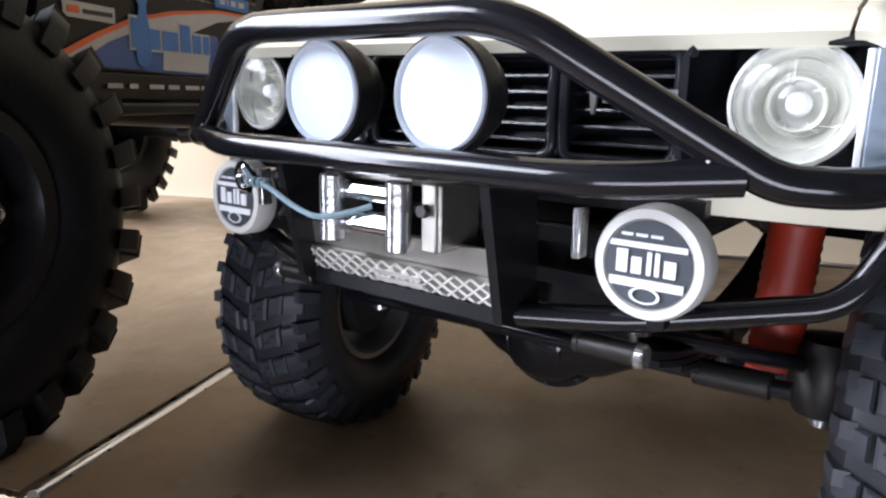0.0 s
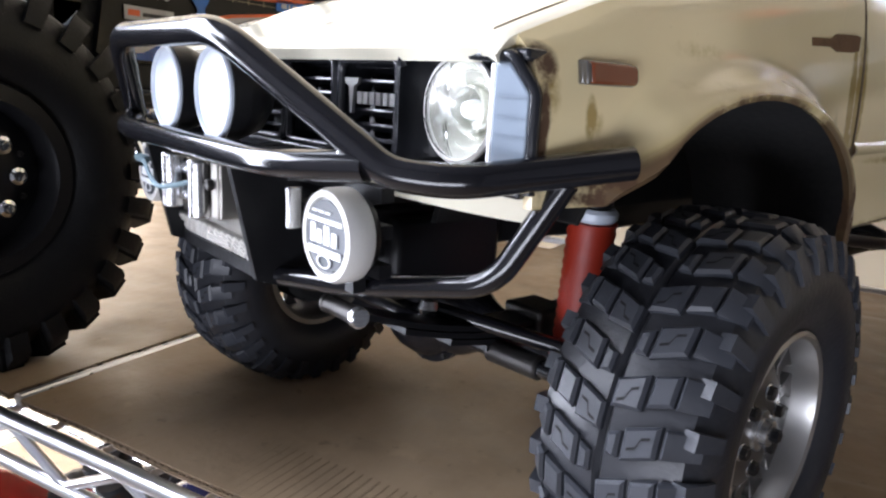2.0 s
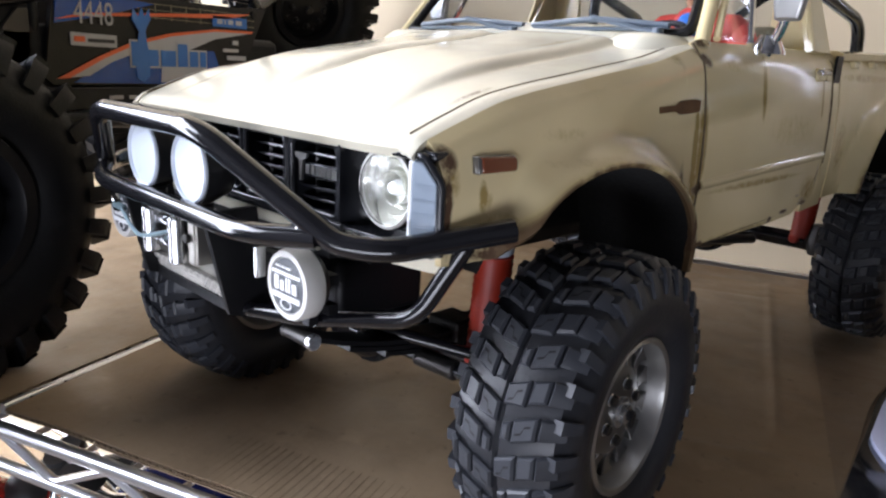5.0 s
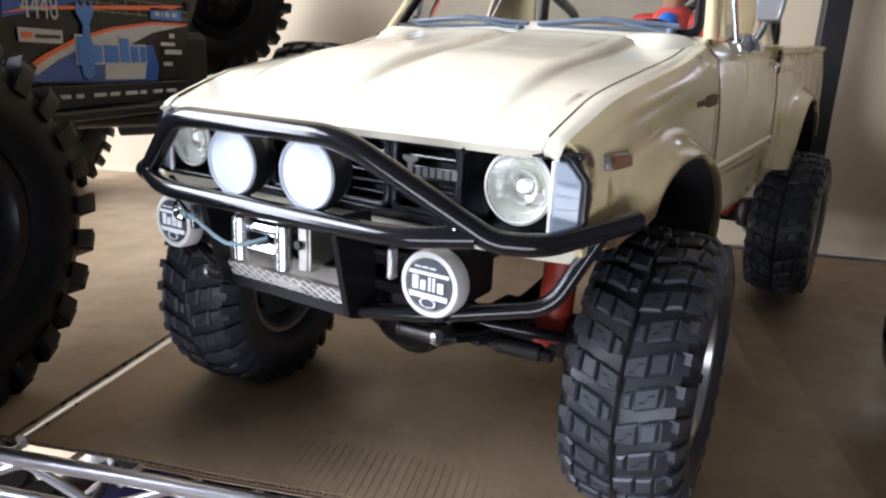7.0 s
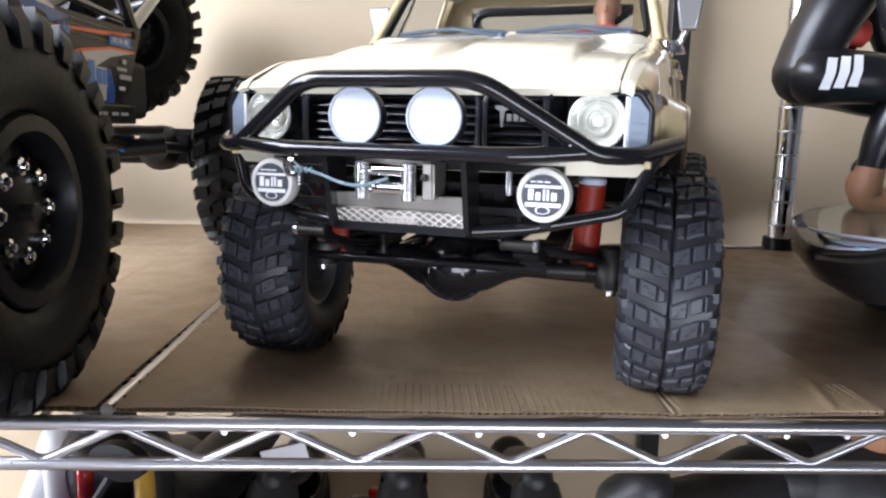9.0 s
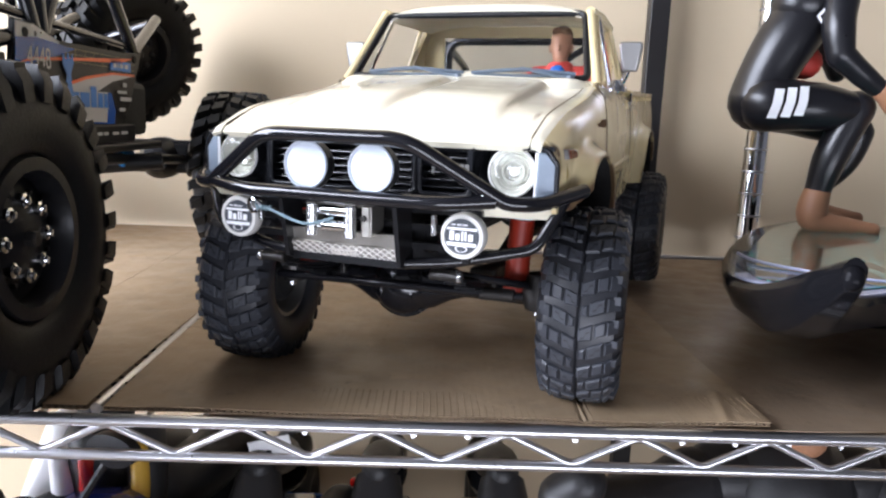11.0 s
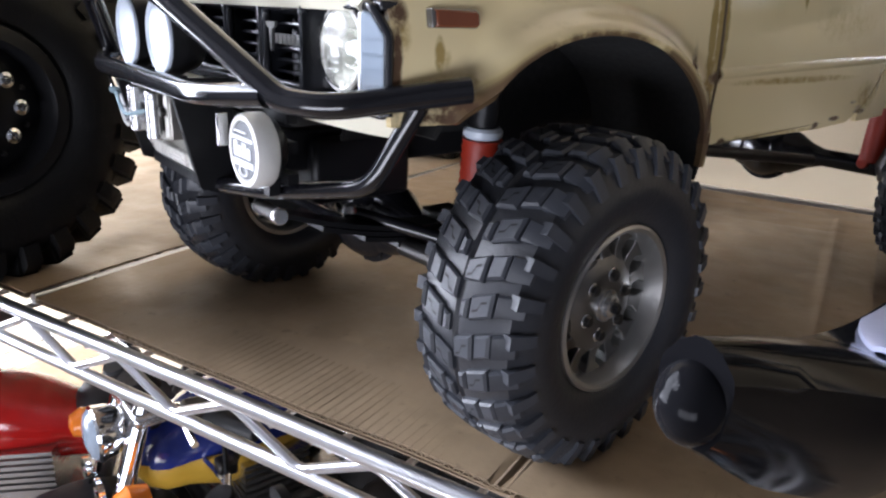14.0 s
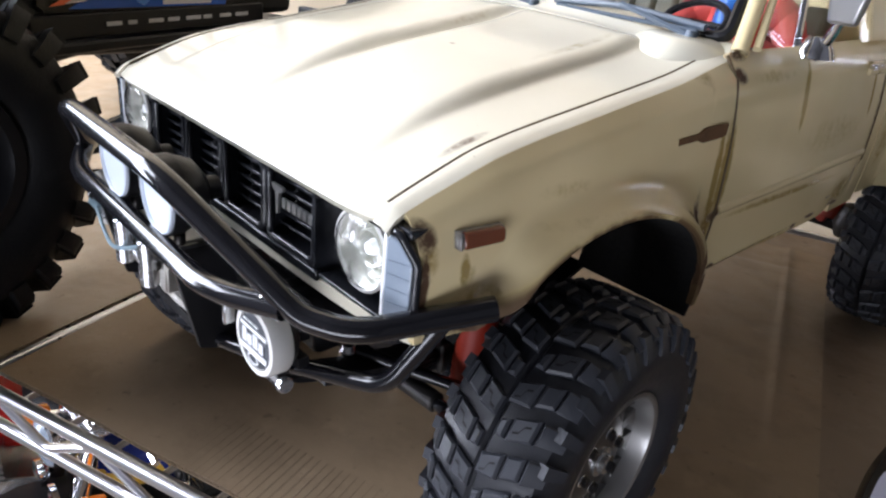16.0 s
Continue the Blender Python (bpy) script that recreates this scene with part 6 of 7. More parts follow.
surf = thing("surfboard", 0, 0, 0, 0, "glossy black model surfboard with a white-edged printed deck", "model surfboard")
hull = bmesh.new()
ring_of = []
prof = ((-1.0, 0.0), (-1.06, -0.14), (-1.04, -0.40), (-0.90, -0.75), (-0.55, -1.0), (0.55, -1.0), (0.90, -0.75), (1.04, -0.40), (1.06, -0.14), (1.0, 0.0), (0.6, 0.0), (0.2, 0.0), (-0.2, 0.0), (-0.6, 0.0))
for u in spread(0, 8, 65):
    t = along([(0, 0.085), (0.25, 0.130), (0.5, 0.155), (1, 0.19), (2, 0.21), (4, 0.22), (8, 0.24)], u)
    crown = 0.030 * (1 - smooth(0.9, 1.7, u))
    ring_of.append([hull.verts.new(board_pt(u, a * (1 + 0.05 * smooth(0.8, 2, u)), -0.006 + b * t + crown * (1 - a * a) * (b == 0))) for a, b in prof])
for a, b in zip(ring_of, ring_of[1:]):
    for i in range(len(prof)):
        hull.faces.new((a[i], a[(i + 1) % len(prof)], b[(i + 1) % len(prof)], b[i]))
hull.faces.new(ring_of[0])
hull.faces.new(ring_of[-1][::-1])
part("hull", hull, GLOSSBLACK, surf)
part("nose_bumper", lathe([(0.042 * math.sin(a), -0.042 * math.cos(a)) for a in spread(0, math.pi, 13)], 24, None, Matrix.Translation((2.840, -0.852, 0.884)) @ Matrix.Diagonal((0.88, 0.95, 1.08, 1))), GLOSSBLACK, surf)
white = layer(lambda u, v: board_pt(u, (0.985 - (0.02 + 1 - inset(u, 0.095)) * smooth(2.9, 3.5, u) * (v < 0)) * v * math.sqrt(smooth(1.50, 2.05, u)) - 0.12 * (1 - smooth(1.5, 2.1, u)), 0.004 + 0.008 * (1 - v * v)), [1.56, 1.60, 1.65, 1.72, 1.8, 1.9] + spread(2.0, 7.9, 50), spread(-1, 1, 21), 0.010)
part("deck_border", white, DECKWHITE, surf, "white deck border")


def swirl_print():
    m, n, l, p = shader("swirl_print")
    co, warp, vor, ramp = n.new("ShaderNodeTexCoord"), n.new("ShaderNodeTexNoise"), n.new("ShaderNodeTexVoronoi"), n.new("ShaderNodeValToRGB")
    warp.inputs["Scale"].default_value, warp.inputs["Detail"].default_value, warp.inputs["Distortion"].default_value = 22.0, 1.5, 1.6
    l.new(co.outputs["Object"], warp.inputs["Vector"])
    els = ramp.color_ramp.elements
    els[0].position, els[0].color = 0.36, (0.012, 0.010, 0.010, 1)
    els[1].position, els[1].color = 0.62, (0.05, 0.36, 0.36, 1)
    for pos, col in ((0.44, (0.05, 0.03, 0.02, 1)), (0.47, (0.06, 0.40, 0.38, 1)), (0.53, (0.14, 0.50, 0.46, 1)), (0.545, (0.02, 0.015, 0.012, 1)), (0.58, (0.03, 0.02, 0.015, 1)), (0.70, (0.45, 0.38, 0.16, 1))):
        e = els.new(pos)
        e.color = col
    ramp.color_ramp.interpolation = "CONSTANT"
    l.new(warp.outputs["Fac"], ramp.inputs["Fac"])
    l.new(ramp.outputs["Color"], p.inputs["Base Color"])
    p.inputs["Roughness"].default_value, p.inputs["Coat Weight"].default_value = 0.12, 0.6
    return m


SWIRL = swirl_print()
pr = layer(lambda u, v: board_pt(u, inset(u, 0.085) * v * math.sqrt(smooth(2.05, 2.35, u)) - 0.05 * (1 - smooth(2.0, 2.5, u)), 0.016 + 0.008 * (1 - v * v)), [2.07, 2.09, 2.13, 2.18, 2.25] + spread(2.35, 7.8, 48), spread(-1, 1, 21), 0.006)
part("deck_print", pr, SWIRL, surf, "teal and black swirl print")
shield = layer(lambda u, v: board_pt(u, 0.30 + 0.46 * v * math.sqrt(smooth(2.10, 2.40, u)), 0.031), [2.14, 2.17, 2.22] + spread(2.3, 3.3, 11), spread(-1, 1, 9), 0.005)
part("shield_patch", shield, BLACKINK, surf, "black shield on the deck")


def swoosh(points, w0, w1):
    """A flat white stroke on the deck, along (u, v) points, its width running from w0 to w1."""
    line = curve([(u, v, 0) for u, v in points], 8, 0.5)
    n = len(line) - 1
    return layer(lambda i, e: board_pt(line[i].x, line[i].y + e * (w0 + (w1 - w0) * i / n), 0.038), range(n + 1), (-1, 1), 0.004)


part("white_swoosh", swoosh([(2.22, 0.52), (2.60, 0.58), (2.85, 0.30), (3.30, 0.05)], 0.015, 0.09), DECKWHITE, surf)
part("white_swoosh", swoosh([(2.40, 0.05), (2.75, 0.02), (3.10, -0.02)], 0.012, 0.04), DECKWHITE, surf)
part("white_outline", swoosh([(3.0, 0.76), (2.18, 0.62), (2.14, 0.30), (2.20, 0.0), (2.6, -0.13)], 0.012, 0.012), DECKWHITE, surf)
part("canopy_lip", tube([tuple(board_pt(4.6, -0.95, 0.03)), tuple(board_pt(4.0, -0.75, 0.035)), tuple(board_pt(3.75, 0.0, 0.035)), tuple(board_pt(3.85, 0.75, 0.035)), tuple(board_pt(4.4, 0.95, 0.03))], 0.009, 8, 0.2), DECKWHITE, surf, "thin white line across the deck")
stand = thing("board_stand", 0, 0, 0, 0, "low black stand under the surfboard", "stand")
for u in (6.4, 7.4):
    c = board_pt(u, 0)
    h = c.z - 0.24
    part("cradle", box(0.8, 0.22, h + 0.045, c.x, c.y, (h - 0.045) / 2, None, None), WELL, stand, edges=0.03)

# the rider doll: crouched, one arm on the knee
rider_limbs = [
    ([(3.98, 2.44, 1.60), (4.02, 2.44, 1.80), (4.16, 2.42, 2.08), (4.36, 2.40, 2.38)], (0.235, 0.21, 0.225, 0.20), 0),      # back
    ([(4.28, 2.26, 2.42), (4.40, 2.42, 2.58), (4.50, 2.44, 2.80)], (0.15, 0.13, 0.12), 2),
    ([(4.00, 2.34, 1.58), (4.32, 2.28, 1.57), (4.66, 2.26, 1.56)], (0.215, 0.185, 0.125), 0),                            # near thigh
    ([(4.66, 2.26, 1.57), (4.53, 2.28, 1.25), (4.46, 2.30, 0.96)], (0.135, 0.125, 0.095), 0),
    ([(4.46, 2.30, 0.95), (4.44, 2.30, 0.80), (4.50, 2.28, 0.73), (4.90, 2.22, 0.70)], (0.10, 0.115, 0.095, 0.05), 1),
    ([(4.05, 2.58, 1.58), (4.50, 2.72, 1.50), (4.98, 2.74, 1.40)], (0.20, 0.16, 0.12), 0),                                # far thigh
    ([(4.98, 2.74, 1.40), (4.92, 2.76, 1.18), (4.72, 2.80, 0.94)], (0.125, 0.11, 0.085), 0),
    ([(4.72, 2.80, 0.90), (4.72, 2.80, 0.77), (5.10, 2.78, 0.72)], (0.085, 0.09, 0.05), 1),
    ([(4.40, 2.20, 2.32), (4.36, 2.12, 2.12), (4.38, 2.08, 1.92)], (0.125, 0.115, 0.10), 0),                              # near arm
    ([(4.38, 2.08, 1.92), (4.55, 2.08, 1.80), (4.70, 2.09, 1.71)], (0.10, 0.085, 0.07), 0),
    ([(4.72, 2.09, 1.70), (4.80, 2.10, 1.63), (4.88, 2.12, 1.50)], (0.072, 0.07, 0.035), 1),
    ([(4.86, 2.09, 1.56), (4.90, 2.08, 1.44), (4.90, 2.08, 1.37)], (0.028, 0.024, 0.020), 1),
    ([(4.84, 2.12, 1.56), (4.865, 2.12, 1.42), (4.87, 2.12, 1.34)], (0.028, 0.024, 0.020), 1),
    ([(4.18, 2.62, 1.95), (4.36, 2.55, 1.90)], (0.15, 0.13), 2),                                                         # coral belly
    ([(4.22, 2.40, 2.30), (4.44, 2.42, 2.40)], (0.23, 0.20), 0),
    ([(4.50, 2.62, 2.30), (4.62, 2.70, 2.05), (4.72, 2.72, 1.85)], (0.12, 0.10, 0.08), 0),
]
def seat_rider(p):
    return 3.92 + (p[0] - 3.76) * 1.03, 2.84 + (p[1] - 2.44) * 1.03, 0.545 + (p[2] - 0.67) * 1.10


bm = bmesh.new()
for points, radii, mat in rider_limbs:
    blob([seat_rider(p) for p in points], [r * 1.04 for r in radii], bm, mat, 20)
marks_from = len(bm.verts)
for k in range(3):                                                                                                       # three white flashes on the thigh
    for v_i in range(1):
        pts = []
        for u, v in ((0, 0), (0.075, 0), (0.115, 1), (0.045, 1)):
            xx = 3.925 + 0.098 * k + u - 0.03
            zz = 1.475 + (0.205 + 0.0 * k) * v + 0.012 * k
            r = 0.207 - 0.075 * max(0.0, (xx - 4.1))
            yy = 2.305 - math.sqrt(max(0.0, r * r - (zz - 1.575) ** 2)) - 0.012
            pts.append(bm.verts.new((xx, yy, zz)))
        mid = []
        for e in range(2):
            a, b = pts[e], pts[3 - e]
            mx, mz = (a.co.x + b.co.x) / 2, (a.co.z + b.co.z) / 2
            r = 0.207 - 0.075 * max(0.0, (mx - 4.1))
            mid.append(bm.verts.new((mx, 2.305 - math.sqrt(max(0.0, r * r - (mz - 1.575) ** 2)) - 0.012, mz)))
        for q in ((pts[0], pts[1], mid[1], mid[0]), (mid[0], mid[1], pts[2], pts[3])):
            bm.faces.new(q).material_index = 3
ring_a = [(4.255, 2.235), (4.305, 2.178), (4.255, 2.120), (4.205, 2.178)]
ring_b = [(4.255, 2.205), (4.280, 2.178), (4.255, 2.150), (4.230, 2.178)]
va, vb = [[bm.verts.new((x, 2.165 - 0.10 * (x - 4.2), z)) for x, z in ring] for ring in (ring_a, ring_b)]
for k in range(4):
    bm.faces.new((va[k], va[(k + 1) % 4], vb[(k + 1) % 4], vb[k])).material_index = 3
bm.verts.ensure_lookup_table()
for v in bm.verts[marks_from:]:
    v.co = Vector(seat_rider(v.co)) - Vector((0, 0.012, 0))
tagged(part("surfer_doll", bm, [SUIT, SKIN, CORAL, WHITE], None, "crouching surfer doll in a black wetsuit on the board"), category="doll")


# ---- motorcycles on the lower shelf ----
def motorcycle(x, y, z, rz, tank, scale, label, fairing=None, lamp=True):
    """A standing motorcycle, its front towards -y, its wheels on z."""
    ob = thing("motorcycle", x, y, z, rz, label, "model motorcycle", "motorcycles on the lower shelf")
    k = scale

    def pc(nm, bm, mat, parent=ob, lab="", edges=0.0):
        bm.transform(Matrix.Scale(k, 4))
        return part(nm, bm, mat, parent, lab, edges=edges * k)

    for yy in (-0.75, 0.75):
        w = new("wheel")
        w.parent = ob
        pc("tyre", lathe([(0.30 + 0.09 * math.cos(a), 0.075 * math.sin(a)) for a in spread(0, math.tau * 15 / 16, 16)], 36, None, Matrix.Translation((0, yy, 0.39)) @ AX, close=True), RUBBER_DARK, w)
        pc("rim", lathe([(0.24, -0.05), (0.26, 0), (0.24, 0.05)], 30, None, Matrix.Translation((0, yy, 0.39)) @ AX), ALU, w)
        pc("disc", cyl(0.13, (-0.02, yy, 0.39), (0.02, yy, 0.39), 24), CHROME, w)
        pc("mudguard", lathe([(0.41, -0.085), (0.425, 0), (0.41, 0.085)], 30, None, Matrix.Translation((0, yy, 0.42)) @ AX), PLASTIC, w)
    for sx in (-0.11, 0.11):
        pc("fork_leg", tube([(sx, -0.76, 0.38), (sx, -0.52, 1.16)], 0.035, 12, 0), CHROME)
        pc("exhaust", tube([(sx * 1.5, -0.20, 0.55), (sx * 1.6, -0.10, 0.30), (sx * 1.9, 0.95, 0.40)], 0.055, 12, 0.1), CHROME)
        pc("mirror_stalk", tube([(sx * 2.0, -0.45, 1.24), (sx * 3.2, -0.42, 1.45)], 0.012, 6, 0), PLASTIC)
        pc("mirror", lathe([(0, 0.02), (0.075, 0.015), (0.075, -0.02), (0, -0.03)], 18, None, Matrix.Translation((sx * 3.3, -0.42, 1.47)) @ AY @ Matrix.Diagonal((1.2, 0.7, 1, 1))), CHROME if fairing else PLASTIC)
        pc("indicator", lathe([(0, -0.05), (0.045, -0.04), (0.06, 0.02), (0.04, 0.06), (0, 0.07)], 16, None, Matrix.Translation((sx * 2.6, -0.62, 0.93)) @ AY), AMBER, lab="orange indicator lamp")
        pc("brake_lever", tube([(sx * 2.2, -0.46, 1.20), (sx * 4.2, -0.48, 1.18)], 0.012, 6, 0.02), CHROME)
        pc("grip", cyl(0.034, (sx * 3.2, -0.40, 1.20), (sx * 4.6, -0.30, 1.18), 12), LEATHER)
        pc("clutch_box", box(0.09, 0.09, 0.07, sx * 3.0, -0.42, 1.21), STEEL, edges=0.015)
    pc("handlebar", tube([(-0.48, -0.32, 1.18), (-0.28, -0.44, 1.20), (-0.12, -0.48, 1.14), (0.12, -0.48, 1.14), (0.28, -0.44, 1.20), (0.48, -0.32, 1.18)], 0.022, 10, 0.08), CHROME)
    pc("yoke", box(0.32, 0.14, 0.05, 0, -0.50, 1.12), ALU, edges=0.015)
    for sx in (-0.07, 0.07):
        pc("dial", lathe([(0, -0.03), (0.065, -0.03), (0.07, 0.03), (0.062, 0.04), (0, 0.038)], 24, None, Matrix.Translation((sx, -0.52, 1.22)) @ Matrix.Rotation(radians(25), 4, "X")), PLASTIC)
    pc("tank", blob([(0, -0.42, 0.90), (0, -0.20, 0.93), (0, 0.12, 0.86)], (0.13, 0.19, 0.13)), tank)
    pc("tank_stripe", blob([(0, -0.42, 0.875), (0, -0.20, 0.885), (0, 0.12, 0.84)], (0.1315, 0.1915, 0.1315)), GOLD if tank is BLUEPAINT else tank)
    pc("seat", blob([(0, 0.20, 0.95), (0, 0.48, 0.93), (0, 0.86, 1.02)], (0.13, 0.14, 0.11)), LEATHER)
    eng = box(0.36, 0.46, 0.30, 0, 0.0, 0.50)
    for j in range(7):
        pc("cooling_fin", box(0.44, 0.26, 0.018, 0, -0.10, 0.665 + 0.030 * j), ALU)
    pc("engine", eng, ALU, edges=0.01)
    for sx in (-0.20, 0.20):
        pc("crank_cover", cyl(0.13, (sx, 0.08, 0.47), (sx * 1.2, 0.08, 0.47), 24), CHROME)
    pc("frame", tube([(0, -0.48, 1.05), (0, -0.28, 0.55), (0, 0.1, 0.28), (0, 0.5, 0.36), (0, 0.7, 0.85), (0, -0.45, 1.0)], 0.035, 10, 0.1), PLASTIC)
    pc("number_board", box(0.20, 0.012, 0.13, 0, 1.12, 0.92), WHITE)
    pc("tail_lamp", box(0.12, 0.05, 0.06, 0, 1.08, 1.04), REDPAINT, edges=0.015)
    if lamp:
        hl = new("headlamp")
        hl.parent = ob
        pc("shell", lathe([(0, -0.13), (0.06, -0.12), (0.092, -0.05), (0.098, 0.0), (0.090, 0.008)], 28, None, Matrix.Translation((0, -0.66, 1.04)) @ AY), CHROME, hl)
        pc("lens", lathe([(0.092, 0.004), (0.075, 0.022), (0.04, 0.032), (0, 0.035)], 28, None, Matrix.Translation((0, -0.66, 1.04)) @ AY), FROST, hl, "pale round headlamp glass")
        for sx in (-0.075, 0.075):
            pc("horn_ring", lathe([(0.036, -0.01), (0.050, -0.008), (0.052, 0.012), (0.038, 0.012)], 20, None, Matrix.Translation((sx, -0.68, 0.86)) @ AY, close=True), CHROME, hl)
            pc("horn", lathe([(0.042, 0.0), (0.02, -0.012), (0, -0.014)], 18, None, Matrix.Translation((sx, -0.68, 0.86)) @ AY), PLASTIC, hl)
    if fairing:
        f = bmesh.new()
        cols = []
        for a in spread(-1, 1, 21):
            col = []
            for v in spread(0, 1, 14):
                bulge = math.sin(math.pi * (0.18 + 0.72 * v))
                wdt = 0.12 + 0.26 * bulge
                col.append(f.verts.new((wdt * math.sin(a * 1.35), -0.25 - (0.62 * bulge - 0.18 * v) * math.cos(a * 1.35), 0.30 + 1.05 * v)))
            cols.append(col)
        for a, b in zip(cols, cols[1:]):
            for i in range(13):
                f.faces.new((a[i], a[i + 1], b[i + 1], b[i]))
        pc("fairing", shell(f, 0.02), fairing, lab="glossy sport fairing")
        glassy = grid(lambda u, v: Vector((0.20 * math.sin(u * 1.2) * (1 - 0.25 * v), -0.42 - 0.26 * math.cos(u * 1.2) * (1 - 0.35 * v) + 0.22 * v, 1.30 + 0.30 * v)), spread(-1, 1, 15), spread(0, 1, 8))
        pc("windscreen", shell(glassy, 0.008), FROST, lab="pale bubble windscreen")
    return ob


LZ = -3.955
motorcycle(-2.55, 1.45, LZ, -48, REDPAINT, 1.95, "red sport motorcycle with a full glossy fairing", REDPAINT, lamp=False)
motorcycle(-0.91, 2.37, LZ, -20, BLUEPAINT, 2.12, "blue-tanked motorcycle with a round chrome headlamp")


def tail_bike(x, y, z, k, label, plated=False):
    """A motorcycle that stands with its tail to the front of the shelf."""
    ob = thing("motorcycle", x, y, z, 0, label, "model motorcycle", "motorcycles on the lower shelf")

    def pc(nm, bm, mat, parent=ob, lab="", edges=0.0):
        bm.transform(Matrix.Scale(k, 4))
        return part(nm, bm, mat, parent, lab, edges=edges * k)

    for yy in (-0.30, 1.15):
        w = new("wheel")
        w.parent = ob
        pc("tyre", lathe([(0.29 + 0.10 * math.cos(a), 0.10 * math.sin(a)) for a in spread(0, math.tau * 15 / 16, 16)], 36, None, Matrix.Translation((0, yy, 0.39)) @ AX, close=True), RUBBER_DARK, w)
        pc("rim", lathe([(0.22, -0.06), (0.25, 0), (0.22, 0.06)], 30, None, Matrix.Translation((0, yy, 0.39)) @ AX), ALU, w)
    pc("seat", grid(lambda u, v: Vector((0.172 * math.copysign(abs(math.sin(u)) ** 0.7, math.sin(u)) * (1 - 0.30 * v ** 2), -0.44 + 0.30 * v - 0.06 * math.cos(u), 1.02 + 0.40 * v - 0.05 * v * abs(math.sin(u)) ** 3)), spread(-1.57, 1.57, 17), spread(0, 1, 10)), LEATHER, lab="grey-black padded tail seat")
    pc("seat_top", blob([(0, -0.14, 1.395), (0, 0.10, 1.33), (0, 0.50, 1.15)], (0.095, 0.12, 0.12)), LEATHER)
    pc("mudguard", lathe([(0.41, -0.10), (0.43, 0), (0.41, 0.10)], 30, None, Matrix.Translation((0, -0.26, 0.50)) @ AX), PLASTIC)
    pc("engine", box(0.34, 0.50, 0.34, 0, 0.55, 0.55), ALU, edges=0.02)
    pc("tank", blob([(0, 0.55, 1.02), (0, 0.85, 1.04)], (0.15, 0.14)), GLOSSBLACK)
    for sx in (-1, 1):
        pc("exhaust", tube([(sx * 0.17, 0.50, 0.45), (sx * 0.20, 0.10, 0.40), (sx * 0.22, -0.48, 0.62)], 0.055, 12, 0.1), CHROME)
        pc("indicator_stalk", tube([(sx * 0.13, -0.40, 1.20), (sx * 0.27, -0.42, 1.22)], 0.014, 8, 0), PLASTIC)
        pc("tail_indicator", lathe([(0, -0.06), (0.045, -0.055), (0.055, 0.0), (0.05, 0.04), (0, 0.045)], 14, None, Matrix.Translation((sx * 0.31, -0.42, 1.22)) @ AX @ Matrix.Diagonal((0.9, 0.9, 1.4, 1))), PLASTIC, lab="black-backed indicator lamp")
    if plated:
        pc("tail_plate", box(0.24, 0.012, 0.15, 0.06, -0.12, 1.485, None, Matrix.Rotation(radians(-14), 4, "Y")), WHITE, lab="blank white plate", edges=0.006)
        pc("plate_bolt", box(0.03, 0.02, 0.06, 0.05, -0.13, 1.46), PLASTIC)
    return ob


tail_bike(-0.98, 3.0, LZ, 1.66, "black sport motorcycle standing behind the blue one")
for x0, plated in ((0.07, True), (1.12, False), (2.22, False)):
    tail_bike(x0, 3.05, LZ, 1.58, "black motorcycle with a padded grey tail seat" + (" and a blank plate" if plated else ""), plated)
motorcycle(0.15, 1.95, LZ, -25, GLOSSBLACK, 1.62, "black chromed motorcycle with wide silver handlebars")
motorcycle(4.31, 1.95, LZ, 0, GLOSSBLACK, 1.60, "black chromed cruiser motorcycle")
strip = thing("blue_strip", -0.28, 4.42, -3.0, 0, "narrow blue plastic strip behind the motorcycles", "strip")
part("bar", box(1.34, 0.06, 0.10, 0, 0, 0.05), BLUE, strip, edges=0.01)
for x in (-0.6, 0.6):
    part("leg", box(0.05, 0.05, 0.94, x, 0, -0.47), PLASTIC, strip)


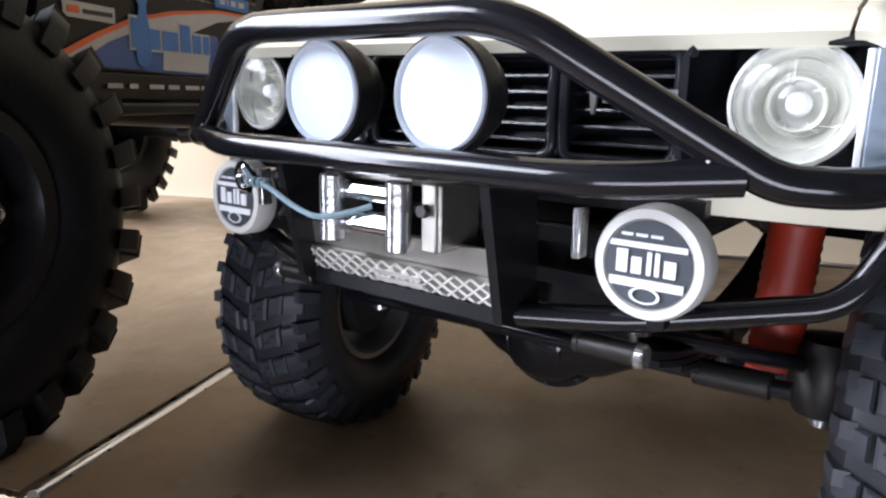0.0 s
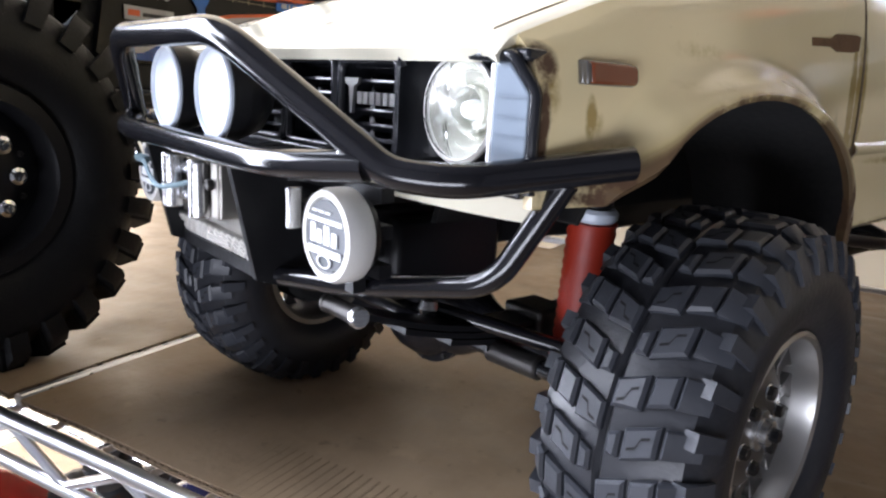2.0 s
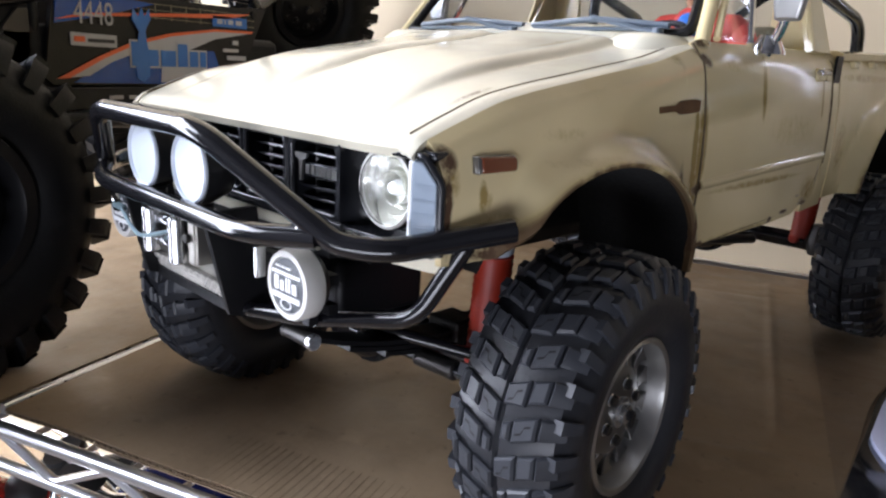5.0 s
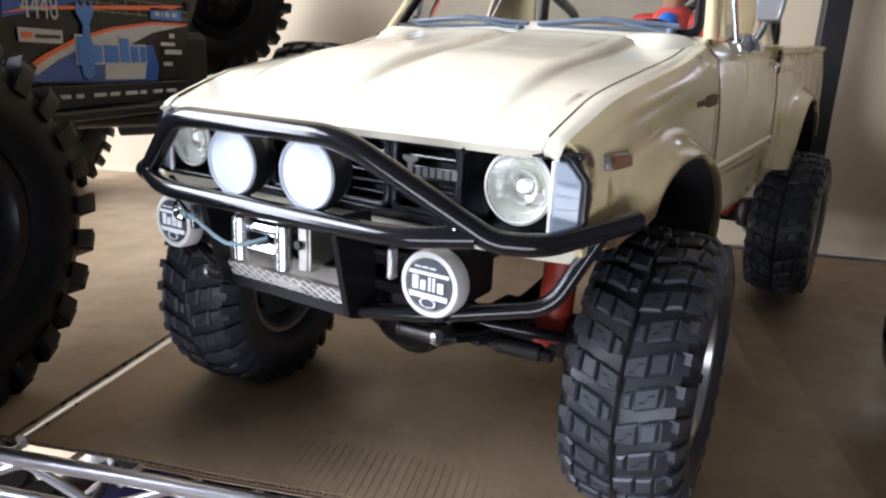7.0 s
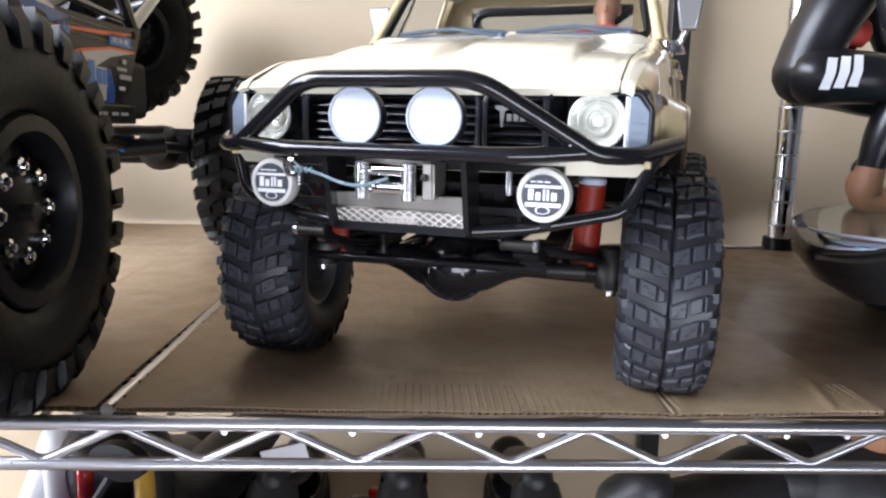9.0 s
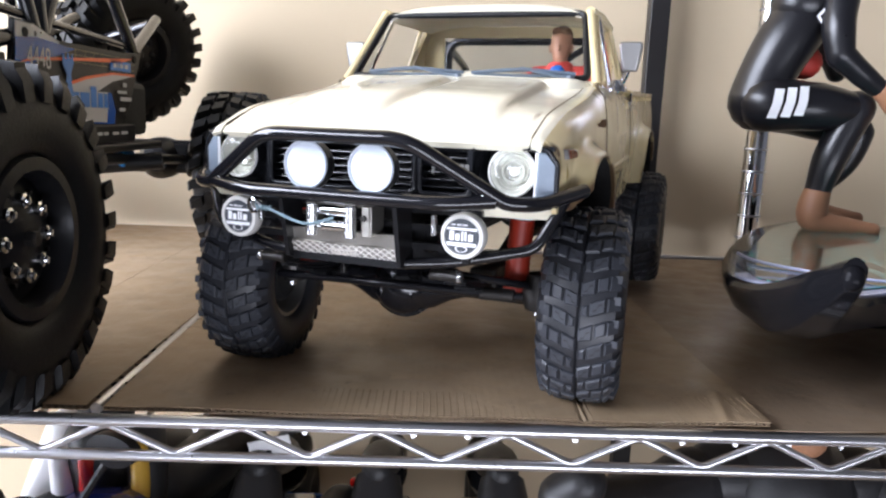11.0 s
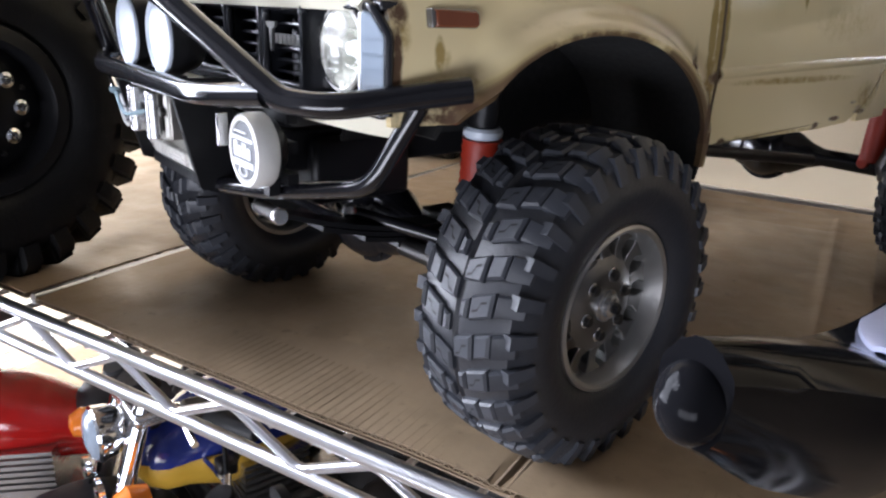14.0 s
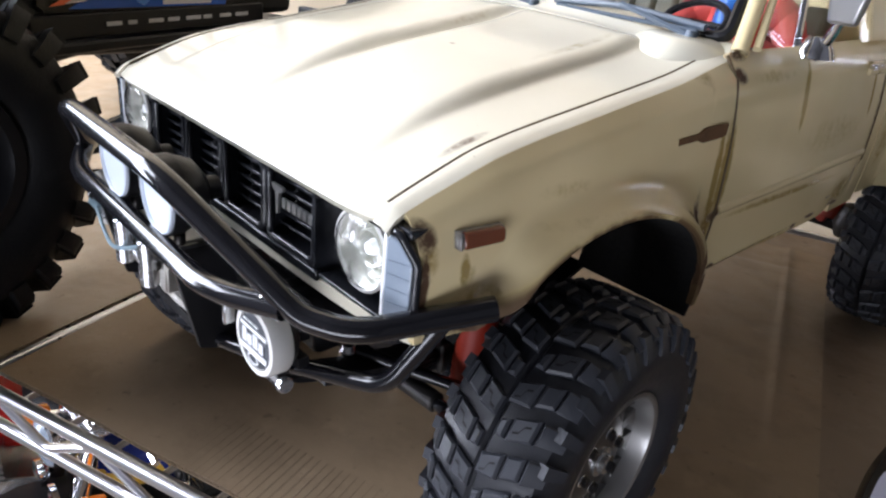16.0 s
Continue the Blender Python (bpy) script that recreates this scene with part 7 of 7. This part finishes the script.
def biker(x, y, z, rz, k, mats, label, aim=False, wide=1.0):
    """A seated doll, leaning to the bars: mats are jacket, skin, trousers, hair."""
    limbs = [
        ([(0, 0.32, 1.08), (0, 0.24, 1.35), (0, 0.14, 1.62)], (0.17, 0.18, 0.17), 0),
        ([(-0.18, 0.14, 1.66), (0.18, 0.14, 1.66)], (0.09, 0.09), 0),
        ([(-0.24, 0.12, 1.64), (-0.42, -0.04, 1.62), (-0.62, -0.22, 1.72)] if aim else [(-0.24, 0.12, 1.64), (-0.36, -0.10, 1.42), (-0.36, -0.36, 1.26)], (0.09, 0.075, 0.05), 0),
        ([(0.24, 0.12, 1.64), (0.36, -0.10, 1.42), (0.36, -0.36, 1.26)], (0.09, 0.075, 0.05), 0),
        ([(-0.62, -0.24, 1.76), (-0.58, -0.28, 1.84)] if aim else [(-0.36, -0.38, 1.24), (-0.37, -0.46, 1.20)], (0.055, 0.05), 0),
        ([(0.36, -0.38, 1.24), (0.37, -0.46, 1.20)], (0.055, 0.05), 0),
        ([(0, 0.10, 1.74), (0, 0.07, 1.82)], (0.07, 0.065), 1),
        ([(0, 0.04, 1.90), (0, 0.05, 2.00)], (0.095, 0.11), 1),
        ([(0, 0.08, 1.98), (0, 0.07, 2.06)], (0.115, 0.09), 3),
        ([(-0.12, 0.28, 1.04), (-0.28, -0.12, 1.02), (-0.28, 0.02, 0.60)], (0.13, 0.11, 0.08), 2),
        ([(0.12, 0.28, 1.04), (0.28, -0.12, 1.02), (0.28, 0.02, 0.60)], (0.13, 0.11, 0.08), 2),
        ([(-0.28, 0.02, 0.58), (-0.28, 0.0, 0.42), (-0.28, -0.16, 0.38)], (0.08, 0.075, 0.06), 3),
        ([(0.28, 0.02, 0.58), (0.28, 0.0, 0.42), (0.28, -0.16, 0.38)], (0.08, 0.075, 0.06), 3),
    ]
    limbs = [([(p[0] * k * wide, p[1] * k, p[2] * k) for p in pts], [r * k * (wide if m == 0 else 1) for r in rad], m) for pts, rad, m in limbs]
    return doll("rider_doll", limbs, mats, label, x, y, z, rz)


racer = [
    ([(0, 0.05, 1.05), (0, 0.0, 1.40), (0, -0.02, 1.85)], (0.24, 0.27, 0.27), 0),
    ([(-0.10, -0.22, 1.15), (-0.12, -0.25, 1.50), (-0.16, -0.22, 1.90)], (0.075, 0.085, 0.085), 1),
    ([(0.02, -0.25, 1.10), (0.04, -0.27, 1.90)], (0.05, 0.05), 2),
    ([(0.27, 0.0, 1.95), (0.36, -0.15, 1.55), (0.30, -0.45, 1.25)], (0.14, 0.12, 0.10), 0),
    ([(0.31, -0.12, 1.92), (0.37, -0.24, 1.60), (0.32, -0.42, 1.34)], (0.06, 0.06, 0.05), 3),
    ([(-0.27, 0.0, 1.95), (-0.38, -0.15, 1.55), (-0.30, -0.50, 1.25)], (0.14, 0.12, 0.10), 1),
    ([(-0.10, 0.0, 1.05), (-0.28, -0.40, 0.95), (-0.30, -0.20, 0.35), (-0.30, -0.22, 0.02)], (0.16, 0.14, 0.11, 0.09), 5),
    ([(0.10, 0.0, 1.05), (0.28, -0.40, 0.95), (0.30, -0.20, 0.35), (0.30, -0.22, 0.02)], (0.16, 0.14, 0.11, 0.09), 5),
    ([(0, 0.02, 2.06), (0, 0.0, 2.26)], (0.17, 0.18), 0),
    ([(0.30, -0.50, 1.24), (0.28, -0.58, 1.22)], (0.07, 0.06), 4),
    ([(-0.30, -0.54, 1.24), (-0.28, -0.62, 1.22)], (0.07, 0.06), 4),
]
racer = [([tuple(c * 1.3 for c in p) for p in pts], [q * 1.3 for q in rad], m) for pts, rad, m in racer]
doll("racer_doll", racer, [LEATHER, WHITE, REDPAINT, GOLD, SKIN, JEANS], "rider doll in a black, red and gold jacket and jeans", -1.22, 2.75, LZ, -10)
biker(4.12, 1.45, LZ, 0, 1.70, [LEATHER, SKIN, LEATHER, BLACKINK], "rider doll in black leather on the cruiser", aim=True, wide=1.65)
